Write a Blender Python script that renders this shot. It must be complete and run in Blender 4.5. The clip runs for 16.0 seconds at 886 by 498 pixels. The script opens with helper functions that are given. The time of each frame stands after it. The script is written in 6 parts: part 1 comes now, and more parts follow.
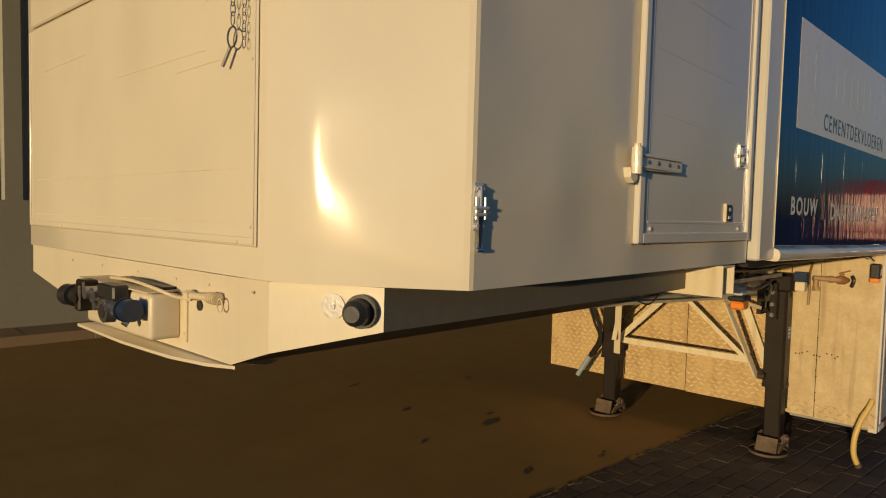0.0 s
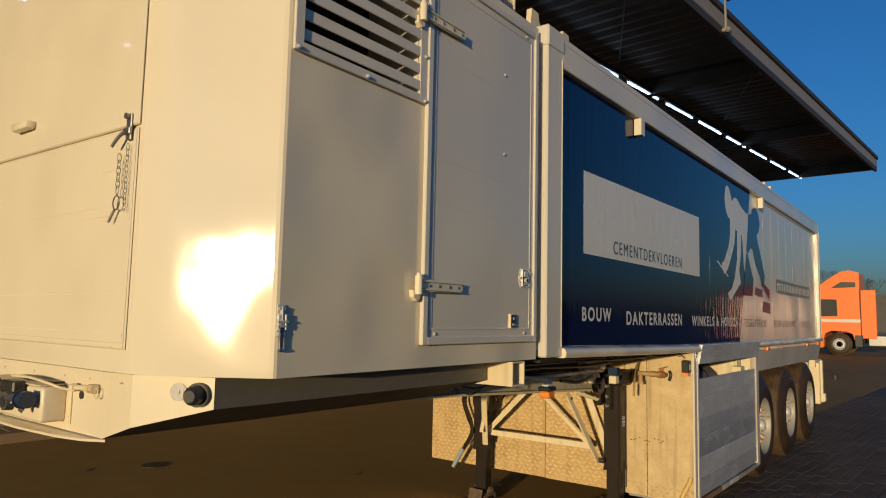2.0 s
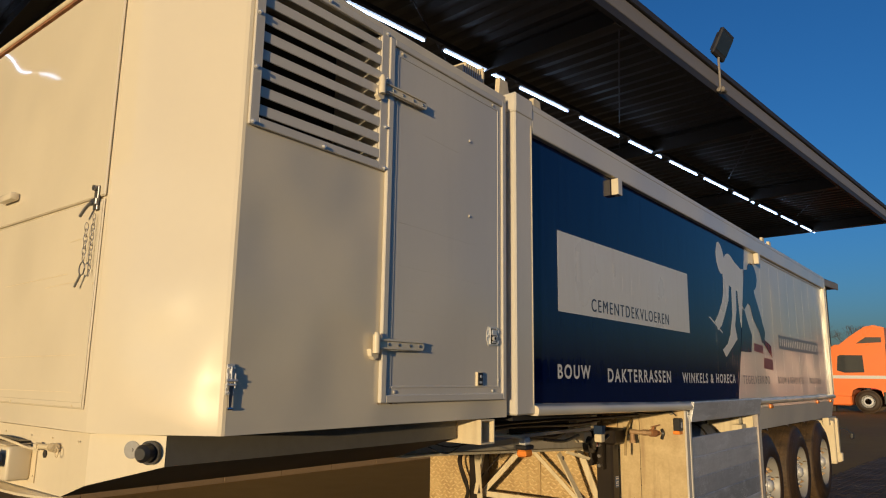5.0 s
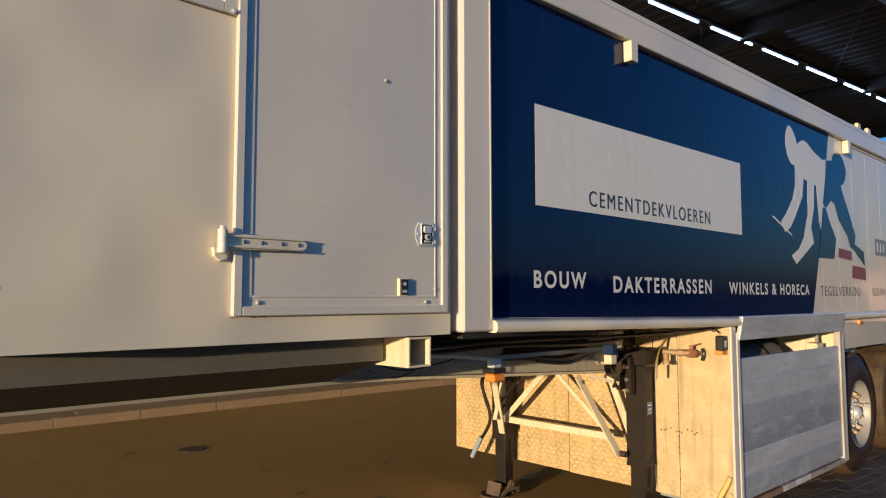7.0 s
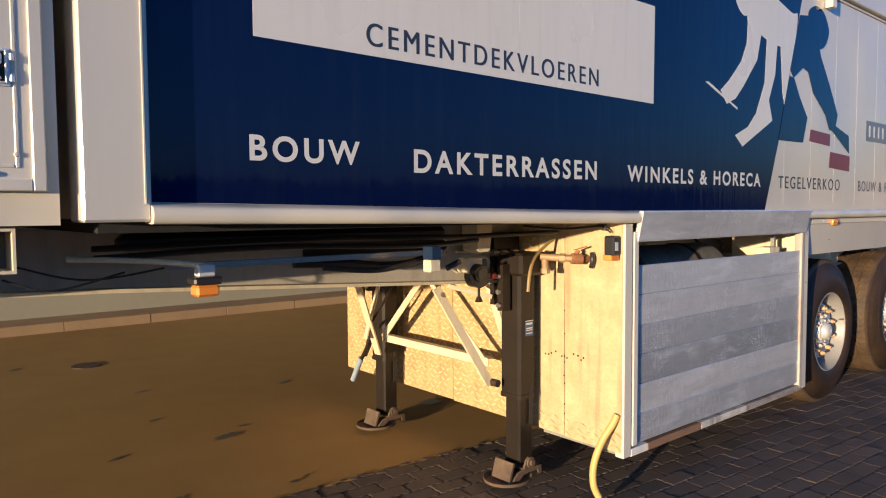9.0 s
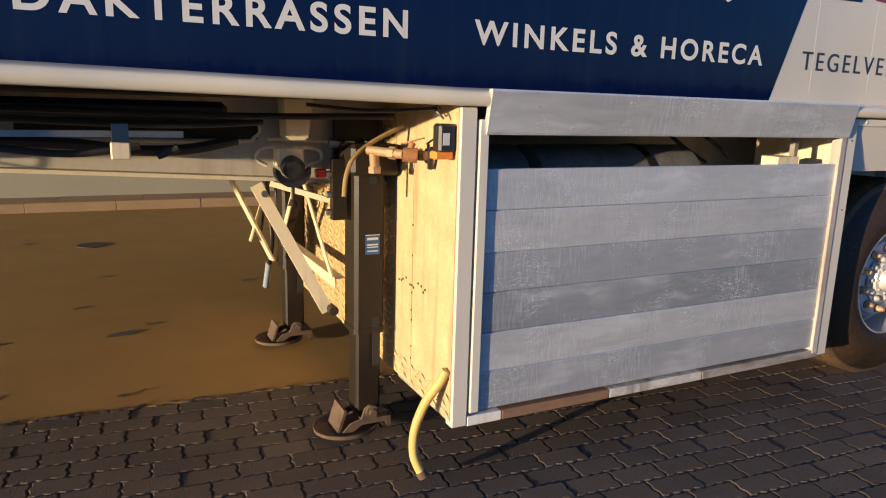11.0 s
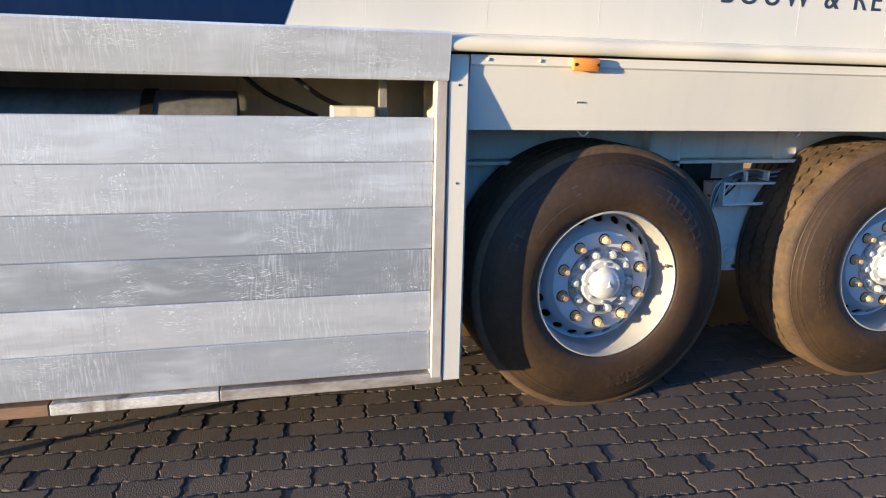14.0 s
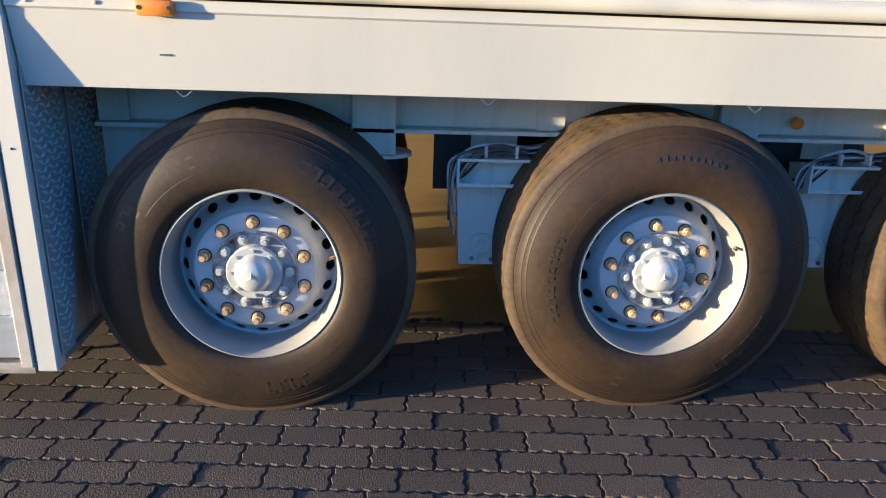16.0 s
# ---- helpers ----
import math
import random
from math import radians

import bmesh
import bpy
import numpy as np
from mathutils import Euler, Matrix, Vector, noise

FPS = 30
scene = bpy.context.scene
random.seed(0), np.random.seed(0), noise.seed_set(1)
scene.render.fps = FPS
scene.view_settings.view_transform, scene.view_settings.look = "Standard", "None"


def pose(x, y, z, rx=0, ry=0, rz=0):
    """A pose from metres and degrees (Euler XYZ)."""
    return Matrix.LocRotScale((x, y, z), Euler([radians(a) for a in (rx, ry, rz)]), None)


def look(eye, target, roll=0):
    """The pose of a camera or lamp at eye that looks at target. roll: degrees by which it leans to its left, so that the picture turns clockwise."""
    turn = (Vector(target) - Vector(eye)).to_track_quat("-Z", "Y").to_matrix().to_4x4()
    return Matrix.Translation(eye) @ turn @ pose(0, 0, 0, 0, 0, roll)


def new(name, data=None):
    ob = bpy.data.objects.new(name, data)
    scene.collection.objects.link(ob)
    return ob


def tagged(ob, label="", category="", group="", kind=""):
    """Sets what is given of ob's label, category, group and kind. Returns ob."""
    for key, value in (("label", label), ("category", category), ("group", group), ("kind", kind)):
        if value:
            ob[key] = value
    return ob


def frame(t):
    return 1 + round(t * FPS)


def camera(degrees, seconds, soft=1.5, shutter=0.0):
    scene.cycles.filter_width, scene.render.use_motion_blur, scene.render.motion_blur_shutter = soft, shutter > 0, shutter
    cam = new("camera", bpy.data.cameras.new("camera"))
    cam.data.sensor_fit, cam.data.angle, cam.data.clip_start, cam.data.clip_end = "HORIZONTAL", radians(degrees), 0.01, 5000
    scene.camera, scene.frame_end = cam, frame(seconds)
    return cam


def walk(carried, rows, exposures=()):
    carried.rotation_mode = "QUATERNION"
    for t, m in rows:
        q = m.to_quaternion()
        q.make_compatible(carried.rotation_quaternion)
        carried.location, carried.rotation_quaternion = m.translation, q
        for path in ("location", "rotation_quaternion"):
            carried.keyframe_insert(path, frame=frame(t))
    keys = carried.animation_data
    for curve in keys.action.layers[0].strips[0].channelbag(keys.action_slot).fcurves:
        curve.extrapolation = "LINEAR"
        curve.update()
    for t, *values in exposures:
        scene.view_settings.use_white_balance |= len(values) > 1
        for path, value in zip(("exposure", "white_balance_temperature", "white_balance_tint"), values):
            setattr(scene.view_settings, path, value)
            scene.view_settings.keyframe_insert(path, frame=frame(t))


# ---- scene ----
cam = camera(65.5, 16.0, soft=1.1)
PATH = [
    (0, (0.929, -1.015, 1.603), (-0.433, 0.446, 1.486), 1.2),
    (0.5, (1.153, -1.044, 1.606), (-0.168, 0.454, 1.519), 1.2),
    (1, (1.377, -1.096, 1.593), (0.077, 0.424, 1.594), 1.2),
    (1.5, (1.516, -1.25, 1.598), (0.277, 0.314, 1.735), 1.3),
    (2, (1.654, -1.312, 1.641), (0.457, 0.28, 1.825), 1.0),
    (2.5, (1.758, -1.275, 1.633), (0.542, 0.257, 2.051), 0.4),
    (3, (1.772, -1.279, 1.657), (0.525, 0.205, 2.153), 0.6),
    (3.2, (1.767, -1.274, 1.666), (0.516, 0.2, 2.179), 0.6),
    (5.3, (1.942, -1.224, 1.634), (0.704, 0.319, 1.927), 0.1),
    (5.5, (1.956, -1.161, 1.632), (0.625, 0.316, 1.847), 0.4),
    (6, (1.88, -0.924, 1.595), (0.474, 0.49, 1.75), 0.1),
    (6.5, (1.87, -0.613, 1.588), (0.441, 0.779, 1.726), -0.2),
    (7, (1.975, -0.22, 1.575), (0.51, 1.136, 1.711), -0.4),
    (7.5, (1.965, 0.152, 1.572), (0.481, 1.493, 1.599), 0.2),
    (8, (1.919, 0.502, 1.563), (0.43, 1.837, 1.527), -0.2),
    (8.5, (1.957, 0.895, 1.537), (0.455, 2.212, 1.458), -0.4),
    (8.7, (1.966, 1.035, 1.505), (0.457, 2.343, 1.402), -0.6),
    (10.8, (2.039, 2.794, 1.356), (0.296, 3.716, 1.022), 1.1),
    (11, (2.065, 2.949, 1.376), (0.311, 3.818, 0.967), 1.2),
    (11.5, (2.18, 3.358, 1.371), (0.383, 4.088, 0.885), 1.0),
    (12, (2.21, 3.776, 1.345), (0.37, 4.373, 0.835), 1.1),
    (12.5, (2.28, 4.186, 1.319), (0.407, 4.699, 0.843), 1.0),
    (13, (2.333, 4.567, 1.297), (0.455, 5.07, 0.827), 1.1),
    (13.5, (2.279, 5.038, 1.304), (0.397, 5.502, 0.815), 0.9),
    (14, (2.234, 5.427, 1.284), (0.354, 5.905, 0.795), 0.9),
    (14.5, (2.181, 5.859, 1.233), (0.297, 6.327, 0.753), 1.0),
    (15, (2.029, 6.3, 1.233), (0.139, 6.703, 0.719), 1.5),
    (15.5, (2.051, 6.708, 1.269), (0.152, 6.977, 0.702), 1.4),
    (16, (2.053, 7.119, 1.316), (0.161, 7.26, 0.684), 1.6),
]
EXPOSURES = [
    (0.0, -0.33, 4750, 8),
    (3.0, -0.03, 4550, 7),
    (5.5, -0.13, 4700, 10),
    (6.0, -0.07, 4650, 10),
    (6.5, 0.15, 4520, 11),
    (7.0, 0.55, 4400, 12),
    (8.5, 0.99, 4380, 16),
    (11.0, 1.05, 4420, 14),
    (12.0, 1.61, 4380, 12),
    (13.0, 1.88, 4330, 10),
    (16.0, 2.05, 4150, 8),
]
walk(cam, [(t, look(eye, target, roll)) for t, eye, target, roll in PATH], EXPOSURES)

# ---- world, sun, exposure ----
world = bpy.data.worlds.new("sky")
scene.world = world
world.use_nodes = True
wn = world.node_tree.nodes
sky = wn.new("ShaderNodeTexSky")
sky.sky_type, sky.sun_disc = "NISHITA", False
SUN_DIR = Vector((0.26, -1.0, 0.078)).normalized()
sky.sun_elevation, sky.sun_rotation = math.asin(SUN_DIR.z), math.atan2(SUN_DIR.x, SUN_DIR.y)
sky.air_density, sky.dust_density, sky.ozone_density = 1.0, 1.4, 3.4
world.node_tree.links.new(sky.outputs[0], wn["Background"].inputs[0])
wn["Background"].inputs[1].default_value = 0.132
sun = new("sun", bpy.data.lights.new("sun", "SUN"))
sun.data.energy, sun.data.angle, sun.data.color = 4.6, radians(0.6), (1.0, 0.61, 0.22)
sun.matrix_world = look((0, 0, 30), Vector((0, 0, 30)) - SUN_DIR)


# ---- materials ----
def material(name, col, rough=0.5, metal=0.0, col2=None, big=1.5, fine=40.0, amount=0.35, bump=0.0, bump_scale=120.0,
             streak=None, streak_amount=0.0, stretch=(1, 1, 1), rough_var=0.1, island=0.0, piece=0.0, coat=0.0, grain=0.5, depth=0.01, swell=3.0):
    """Procedural surface: two scales of noise between two colours, an optional streaked stain, and fine relief."""
    m = bpy.data.materials.new(name)
    m.use_nodes = True
    nt = m.node_tree
    n, l = nt.nodes, nt.links
    bsdf = n["Principled BSDF"]
    geo = n.new("ShaderNodeNewGeometry")
    mp = n.new("ShaderNodeMapping")
    mp.inputs["Scale"].default_value = stretch
    l.new(geo.outputs["Position"], mp.inputs["Vector"])
    n1, n2 = n.new("ShaderNodeTexNoise"), n.new("ShaderNodeTexNoise")
    n1.inputs["Scale"].default_value, n1.inputs["Detail"].default_value = big, 5
    n2.inputs["Scale"].default_value, n2.inputs["Detail"].default_value = fine, 4
    l.new(mp.outputs[0], n1.inputs["Vector"])
    l.new(mp.outputs[0], n2.inputs["Vector"])
    add = n.new("ShaderNodeMath")
    add.operation = "MULTIPLY_ADD"
    l.new(n2.outputs["Fac"], add.inputs[0])
    add.inputs[1].default_value = grain
    l.new(n1.outputs["Fac"], add.inputs[2])
    ramp = n.new("ShaderNodeMapRange")
    ramp.inputs["From Min"].default_value, ramp.inputs["From Max"].default_value = 0.2 + 0.5 * grain, 0.8 + 0.5 * grain
    ramp.inputs["To Max"].default_value = amount
    l.new(add.outputs[0], ramp.inputs["Value"])
    mix = n.new("ShaderNodeMix")
    mix.data_type = "RGBA"
    c2 = col2 or [c * 0.6 for c in col]
    mix.inputs["A"].default_value, mix.inputs["B"].default_value = (*col, 1), (*c2, 1)
    l.new(ramp.outputs[0], mix.inputs["Factor"])
    out = mix.outputs["Result"]
    if streak:
        sm, sn, sr, sx = n.new("ShaderNodeMapping"), n.new("ShaderNodeTexNoise"), n.new("ShaderNodeMapRange"), n.new("ShaderNodeMix")
        sm.inputs["Scale"].default_value = (9, 9, 0.7)
        l.new(geo.outputs["Position"], sm.inputs["Vector"])
        l.new(sm.outputs[0], sn.inputs["Vector"])
        sn.inputs["Scale"].default_value, sn.inputs["Detail"].default_value = 2.2, 6
        sr.inputs["From Min"].default_value, sr.inputs["From Max"].default_value, sr.inputs["To Max"].default_value = 0.52, 0.75, streak_amount
        l.new(sn.outputs["Fac"], sr.inputs["Value"])
        sx.data_type = "RGBA"
        l.new(out, sx.inputs["A"])
        sx.inputs["B"].default_value = (*streak, 1)
        l.new(sr.outputs[0], sx.inputs["Factor"])
        out = sx.outputs["Result"]
    if island or piece:
        src = geo.outputs["Random Per Island"] if island else n.new("ShaderNodeObjectInfo").outputs["Random"]
        k = island or piece
        vr, vm = n.new("ShaderNodeMapRange"), n.new("ShaderNodeVectorMath")
        vr.inputs["To Min"].default_value, vr.inputs["To Max"].default_value = 1 - k, 1 + k
        l.new(src, vr.inputs["Value"])
        vm.operation = "SCALE"
        l.new(out, vm.inputs[0])
        l.new(vr.outputs[0], vm.inputs["Scale"])
        out = vm.outputs[0]
    l.new(out, bsdf.inputs["Base Color"])
    rr = n.new("ShaderNodeMapRange")
    rr.inputs["To Min"].default_value, rr.inputs["To Max"].default_value = max(rough - rough_var, 0.02), min(rough + rough_var, 1)
    l.new(n1.outputs["Fac"], rr.inputs["Value"])
    l.new(rr.outputs[0], bsdf.inputs["Roughness"])
    bsdf.inputs["Metallic"].default_value = metal
    bsdf.inputs["Coat Weight"].default_value = coat
    if bump:
        b, nb = n.new("ShaderNodeBump"), n.new("ShaderNodeTexNoise")
        nb.inputs["Scale"].default_value, nb.inputs["Detail"].default_value = bump_scale, swell
        l.new(mp.outputs[0], nb.inputs["Vector"])
        b.inputs["Strength"].default_value, b.inputs["Distance"].default_value = bump, depth
        l.new(nb.outputs["Fac"], b.inputs["Height"])
        l.new(b.outputs[0], bsdf.inputs["Normal"])
    return m


def glowing(name, col, strength):
    m = bpy.data.materials.new(name)
    m.use_nodes = True
    b = m.node_tree.nodes["Principled BSDF"]
    b.inputs["Base Color"].default_value = (*col, 1)
    b.inputs["Emission Color"].default_value = (*col, 1)
    b.inputs["Emission Strength"].default_value = strength
    return m


CREAM = (0.735, 0.655, 0.475)
cream = material("cream_paint", CREAM, 0.06, 0, (0.68, 0.61, 0.46), 1.2, 25, 0.5, 0.9, 2.5, rough_var=0.025, depth=0.026, swell=0.5)
cream.node_tree.nodes["Principled BSDF"].inputs["Specular IOR Level"].default_value = 0.5
nose_paint = material("nose_pan_paint", (0.72, 0.64, 0.45), 0.34, 0, (0.66, 0.57, 0.39), 2.0, 40, 0.5, 0.05, 30, (0.50, 0.40, 0.25), 0.14)
# the same cream, greyer and less yellow for sides in grazing light
side_cream = material("cream_side_paint", (0.645, 0.60, 0.505), 0.17, 0, (0.61, 0.565, 0.475), 1.5, 30, 0.5, 0.9, 1.4, (0.45, 0.42, 0.36), 0.09, depth=0.03, swell=0.4)
old_cream = material("weathered_cream_paint", (0.74, 0.645, 0.42), 0.5, 0, (0.60, 0.48, 0.27), 4, 60, 0.6, 0.08, 90, (0.42, 0.33, 0.18), 0.5)
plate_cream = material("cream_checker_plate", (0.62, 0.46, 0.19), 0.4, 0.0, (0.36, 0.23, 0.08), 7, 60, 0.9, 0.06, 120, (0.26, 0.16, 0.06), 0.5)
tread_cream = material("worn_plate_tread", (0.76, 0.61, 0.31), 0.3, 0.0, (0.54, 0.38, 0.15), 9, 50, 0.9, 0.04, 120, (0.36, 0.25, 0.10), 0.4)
beam_cream = material("dusty_beam_paint", (0.56, 0.51, 0.405), 0.42, 0, (0.42, 0.37, 0.28), 2.5, 40, 0.7, 0.05, 60, (0.24, 0.20, 0.14), 0.4)
smooth_plate = material("cream_plate_paint", (0.66, 0.525, 0.265), 0.4, 0.0, (0.40, 0.275, 0.115), 8, 70, 0.75, 0.05, 120, (0.32, 0.21, 0.10), 0.8)
grey_cream = material("dull_white_paint", (0.86, 0.82, 0.72), 0.45, 0, (0.72, 0.67, 0.56), 3, 50, 0.6, 0.05, 80, (0.22, 0.19, 0.15), 0.3)
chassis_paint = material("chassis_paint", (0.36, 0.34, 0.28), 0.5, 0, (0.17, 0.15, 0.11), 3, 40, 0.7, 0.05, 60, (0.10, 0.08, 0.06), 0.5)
blue_film = material("dark_blue_film", (0.003, 0.0065, 0.042), 0.060, 0, (0.005, 0.010, 0.052), 0.8, 20, 0.5, 0.16, 4.0, (0.014, 0.022, 0.050), 0.3, (1, 5, 0.7), rough_var=0.04)
# dark underside paint, darkened further to hold the shade below the pan
shaded_brown = material("sooty_underside", (0.15, 0.135, 0.10), 0.55, 0, (0.10, 0.088, 0.064), 2, 30, 0.8, 0.05, 60)
blue_film.node_tree.nodes["Principled BSDF"].inputs["Specular IOR Level"].default_value = 0.32
white_film = material("white_film", (0.74, 0.71, 0.64), 0.3, 0, (0.68, 0.64, 0.56), 1.5, 20, 0.4, 0.02, 4.0, (0.55, 0.50, 0.42), 0.3)
dark_film = material("dark_lettering_film", (0.03, 0.035, 0.05), 0.3, 0, (0.05, 0.05, 0.06), 5, 40, 0.5)
ghost_film = material("faded_film", (0.725, 0.69, 0.615), 0.3, 0, (0.70, 0.66, 0.6), 5, 40, 0.5)
grey_film = material("grey_film", (0.16, 0.17, 0.18), 0.35, 0, (0.24, 0.24, 0.24), 9, 40, 0.8)
red_film = material("dark_red_film", (0.16, 0.02, 0.02), 0.35, 0, (0.22, 0.05, 0.04), 9, 40, 0.8)
alu = material("weathered_aluminium", (0.57, 0.58, 0.595), 0.36, 0.42, (0.37, 0.38, 0.395), 1.5, 11, 0.8, 0.04, 150, None, 0, (0.5, 0.8, 4.0), 0.14)

alu_pale = material("rubbed_aluminium", (0.69, 0.685, 0.68), 0.38, 0.36, (0.49, 0.49, 0.485), 1.5, 11, 0.8, 0.04, 150, None, 0, (0.5, 0.8, 4.0), 0.14)
alu_dull = material("oxidised_aluminium", (0.475, 0.49, 0.505), 0.38, 0.42, (0.25, 0.26, 0.27), 1.5, 11, 0.8, 0.04, 150, None, 0, (0.5, 0.8, 4.0), 0.14)


def scratched(m, col, layers):
    """Scratches and rubbed patches: thin stretched noise, bent by a second noise and kept to irregular areas."""
    n, l = m.node_tree.nodes, m.node_tree.links
    bsdf = n["Principled BSDF"]
    out = bsdf.inputs["Base Color"].links[0].from_socket
    geo, info = n.new("ShaderNodeNewGeometry"), n.new("ShaderNodeObjectInfo")
    shift = n.new("ShaderNodeVectorMath")
    shift.operation = "MULTIPLY_ADD"
    l.new(info.outputs["Random"], shift.inputs[0])
    shift.inputs[1].default_value = (7.0, 7.0, 7.0)
    l.new(geo.outputs["Position"], shift.inputs[2])
    warp, ws = n.new("ShaderNodeTexNoise"), n.new("ShaderNodeVectorMath")
    warp.inputs["Scale"].default_value, warp.inputs["Detail"].default_value = 7.0, 2
    l.new(shift.outputs[0], warp.inputs["Vector"])
    ws.operation = "MULTIPLY_ADD"
    l.new(warp.outputs["Color"], ws.inputs[0])
    ws.inputs[1].default_value = (0.0, 0.035, 0.05)
    l.new(shift.outputs[0], ws.inputs[2])
    for tone, scale, rot, lo, hi, k, area, cut in layers:
        mp, nz, mr, mx = n.new("ShaderNodeMapping"), n.new("ShaderNodeTexNoise"), n.new("ShaderNodeMapRange"), n.new("ShaderNodeMix")
        mp.inputs["Scale"].default_value, mp.inputs["Rotation"].default_value = scale, (rot, 0, 0)
        l.new(ws.outputs[0], mp.inputs["Vector"])
        l.new(mp.outputs[0], nz.inputs["Vector"])
        nz.inputs["Scale"].default_value, nz.inputs["Detail"].default_value = 1.0, 3
        mr.inputs["From Min"].default_value, mr.inputs["From Max"].default_value, mr.inputs["To Max"].default_value = lo, hi, k
        l.new(nz.outputs["Fac"], mr.inputs["Value"])
        ar, am, mu = n.new("ShaderNodeTexNoise"), n.new("ShaderNodeMapRange"), n.new("ShaderNodeMath")
        ar.inputs["Scale"].default_value, ar.inputs["Detail"].default_value = area, 4
        l.new(mp.inputs["Vector"].links[0].from_socket, ar.inputs["Vector"])
        am.inputs["From Min"].default_value, am.inputs["From Max"].default_value = cut, cut + 0.12
        l.new(ar.outputs["Fac"], am.inputs["Value"])
        mu.operation = "MULTIPLY"
        l.new(mr.outputs[0], mu.inputs[0])
        l.new(am.outputs[0], mu.inputs[1])
        mx.data_type = "RGBA"
        l.new(out, mx.inputs["A"])
        mx.inputs["B"].default_value = (*(c * tone for c in col), 1)
        l.new(mu.outputs[0], mx.inputs["Factor"])
        out = mx.outputs["Result"]
    l.new(out, bsdf.inputs["Base Color"])
    return m


for sheet_metal in (alu, alu_pale, alu_dull):
    scratched(sheet_metal, (0.88, 0.89, 0.90), (
    (1.0, (1, 2.6, 13.0), 0.06, 0.50, 0.64, 0.50, 2.2, 0.48), (0.45, (1, 1.6, 30.0), 0.03, 0.48, 0.64, 0.32, 1.9, 0.46),
    (1.0, (1, 170, 14), 0.06, 0.50, 0.68, 0.42, 3.0, 0.44), (0.36, (1, 140, 12), -0.05, 0.55, 0.70, 0.24, 2.6, 0.48),
    (1.0, (1, 34, 240), 0.04, 0.61, 0.65, 0.7, 4.0, 0.53), (1.0, (1, 44, 300), 0.8, 0.61, 0.645, 0.8, 4.0, 0.55), (1.0, (1, 240, 34), 0.35, 0.61, 0.645, 0.6, 3.0, 0.55),
    (1.0, (1, 105, 105), 0.3, 0.62, 0.67, 0.9, 8.0, 0.52), (0.3, (1, 120, 120), 0.3, 0.66, 0.70, 0.7, 7.0, 0.56)))
hub_silver = material("hub_silver_paint", (0.68, 0.665, 0.62), 0.38, 0.3, (0.40, 0.38, 0.34), 14, 90, 0.6, 0.03, 120)
hub_dark = material("greasy_hub_paint", (0.58, 0.57, 0.55), 0.42, 0.2, (0.02, 0.018, 0.016), 16, 60, 1.0, 0.06, 120, rough_var=0.2)
bare_plate = material("bare_checker_plate", (0.50, 0.49, 0.46), 0.4, 0.2, (0.34, 0.33, 0.31), 5, 60, 0.7, 0.03, 120)
bare_tread = material("bright_plate_tread", (0.76, 0.75, 0.70), 0.3, 0.1, (0.58, 0.57, 0.53), 5, 60, 0.7, 0.03, 120)
# rim silver darkened on the barrel to hold down its sunlit ring
barrel_silver = material("dusty_rim_barrel", (0.33, 0.315, 0.285), 0.5, 0.1, (0.25, 0.235, 0.21), 9, 60, 0.6, 0.02, 60)
alu_rim = material("rim_silver", (0.56, 0.565, 0.57), 0.5, 0.12, (0.44, 0.44, 0.44), 9, 60, 0.6, 0.02, 60)
steel = material("dull_steel", (0.40, 0.40, 0.41), 0.35, 0.9, (0.24, 0.22, 0.20), 14, 90, 0.7, 0.04, 120)
chrome = material("chrome", (0.78, 0.77, 0.75), 0.12, 1.0, (0.60, 0.58, 0.55), 20, 120, 0.5)
rust_nut = material("zinc_yellow_nut", (0.72, 0.54, 0.27), 0.36, 0.3, (0.34, 0.16, 0.05), 30, 160, 0.9, 0.1, 200, piece=0.4)
rust = material("rust", (0.42, 0.20, 0.06), 0.8, 0.1, (0.12, 0.05, 0.03), 14, 80, 0.9, 0.2, 120)
black_paint = material("black_paint", (0.018, 0.014, 0.010), 0.45, 0, (0.052, 0.032, 0.017), 7, 60, 0.25, 0.06, 80)
black_paint.node_tree.nodes["Principled BSDF"].inputs["Specular IOR Level"].default_value = 0.25
black_plastic = material("black_plastic", (0.018, 0.018, 0.02), 0.42, 0, (0.05, 0.045, 0.04), 9, 60, 0.5, 0.04, 90)
tread_rubber = material("dusty_tread", (0.024, 0.017, 0.010), 0.7, 0, (0.13, 0.078, 0.030), 6, 60, 0.9, 0.08, 140)
rubber = material("tyre_rubber", (0.013, 0.011, 0.009), 0.55, 0, (0.066, 0.037, 0.014), 3.0, 45, 0.9, 0.06, 140, rough_var=0.12)
rubber.node_tree.nodes["Principled BSDF"].inputs["Specular IOR Level"].default_value = 0.3
raised_rubber = material("raised_rubber", (0.014, 0.012, 0.010), 0.5, 0, (0.070, 0.044, 0.023), 4, 60, 0.7, 0.05, 140)
# near-black that stands for shade in openings and under the floor
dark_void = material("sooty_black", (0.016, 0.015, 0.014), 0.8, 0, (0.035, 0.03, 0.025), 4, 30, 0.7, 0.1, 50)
galvanised = material("galvanised_steel", (0.27, 0.26, 0.24), 0.45, 0.2, (0.05, 0.047, 0.042), 5, 50, 0.8, 0.03, 90)
amber = material("amber_plastic", (0.85, 0.29, 0.012), 0.2, 0, (0.70, 0.19, 0.008), 20, 90, 0.5)
red_plastic = material("red_plastic", (0.5, 0.02, 0.015), 0.3, 0, (0.3, 0.02, 0.01), 20, 90, 0.5)
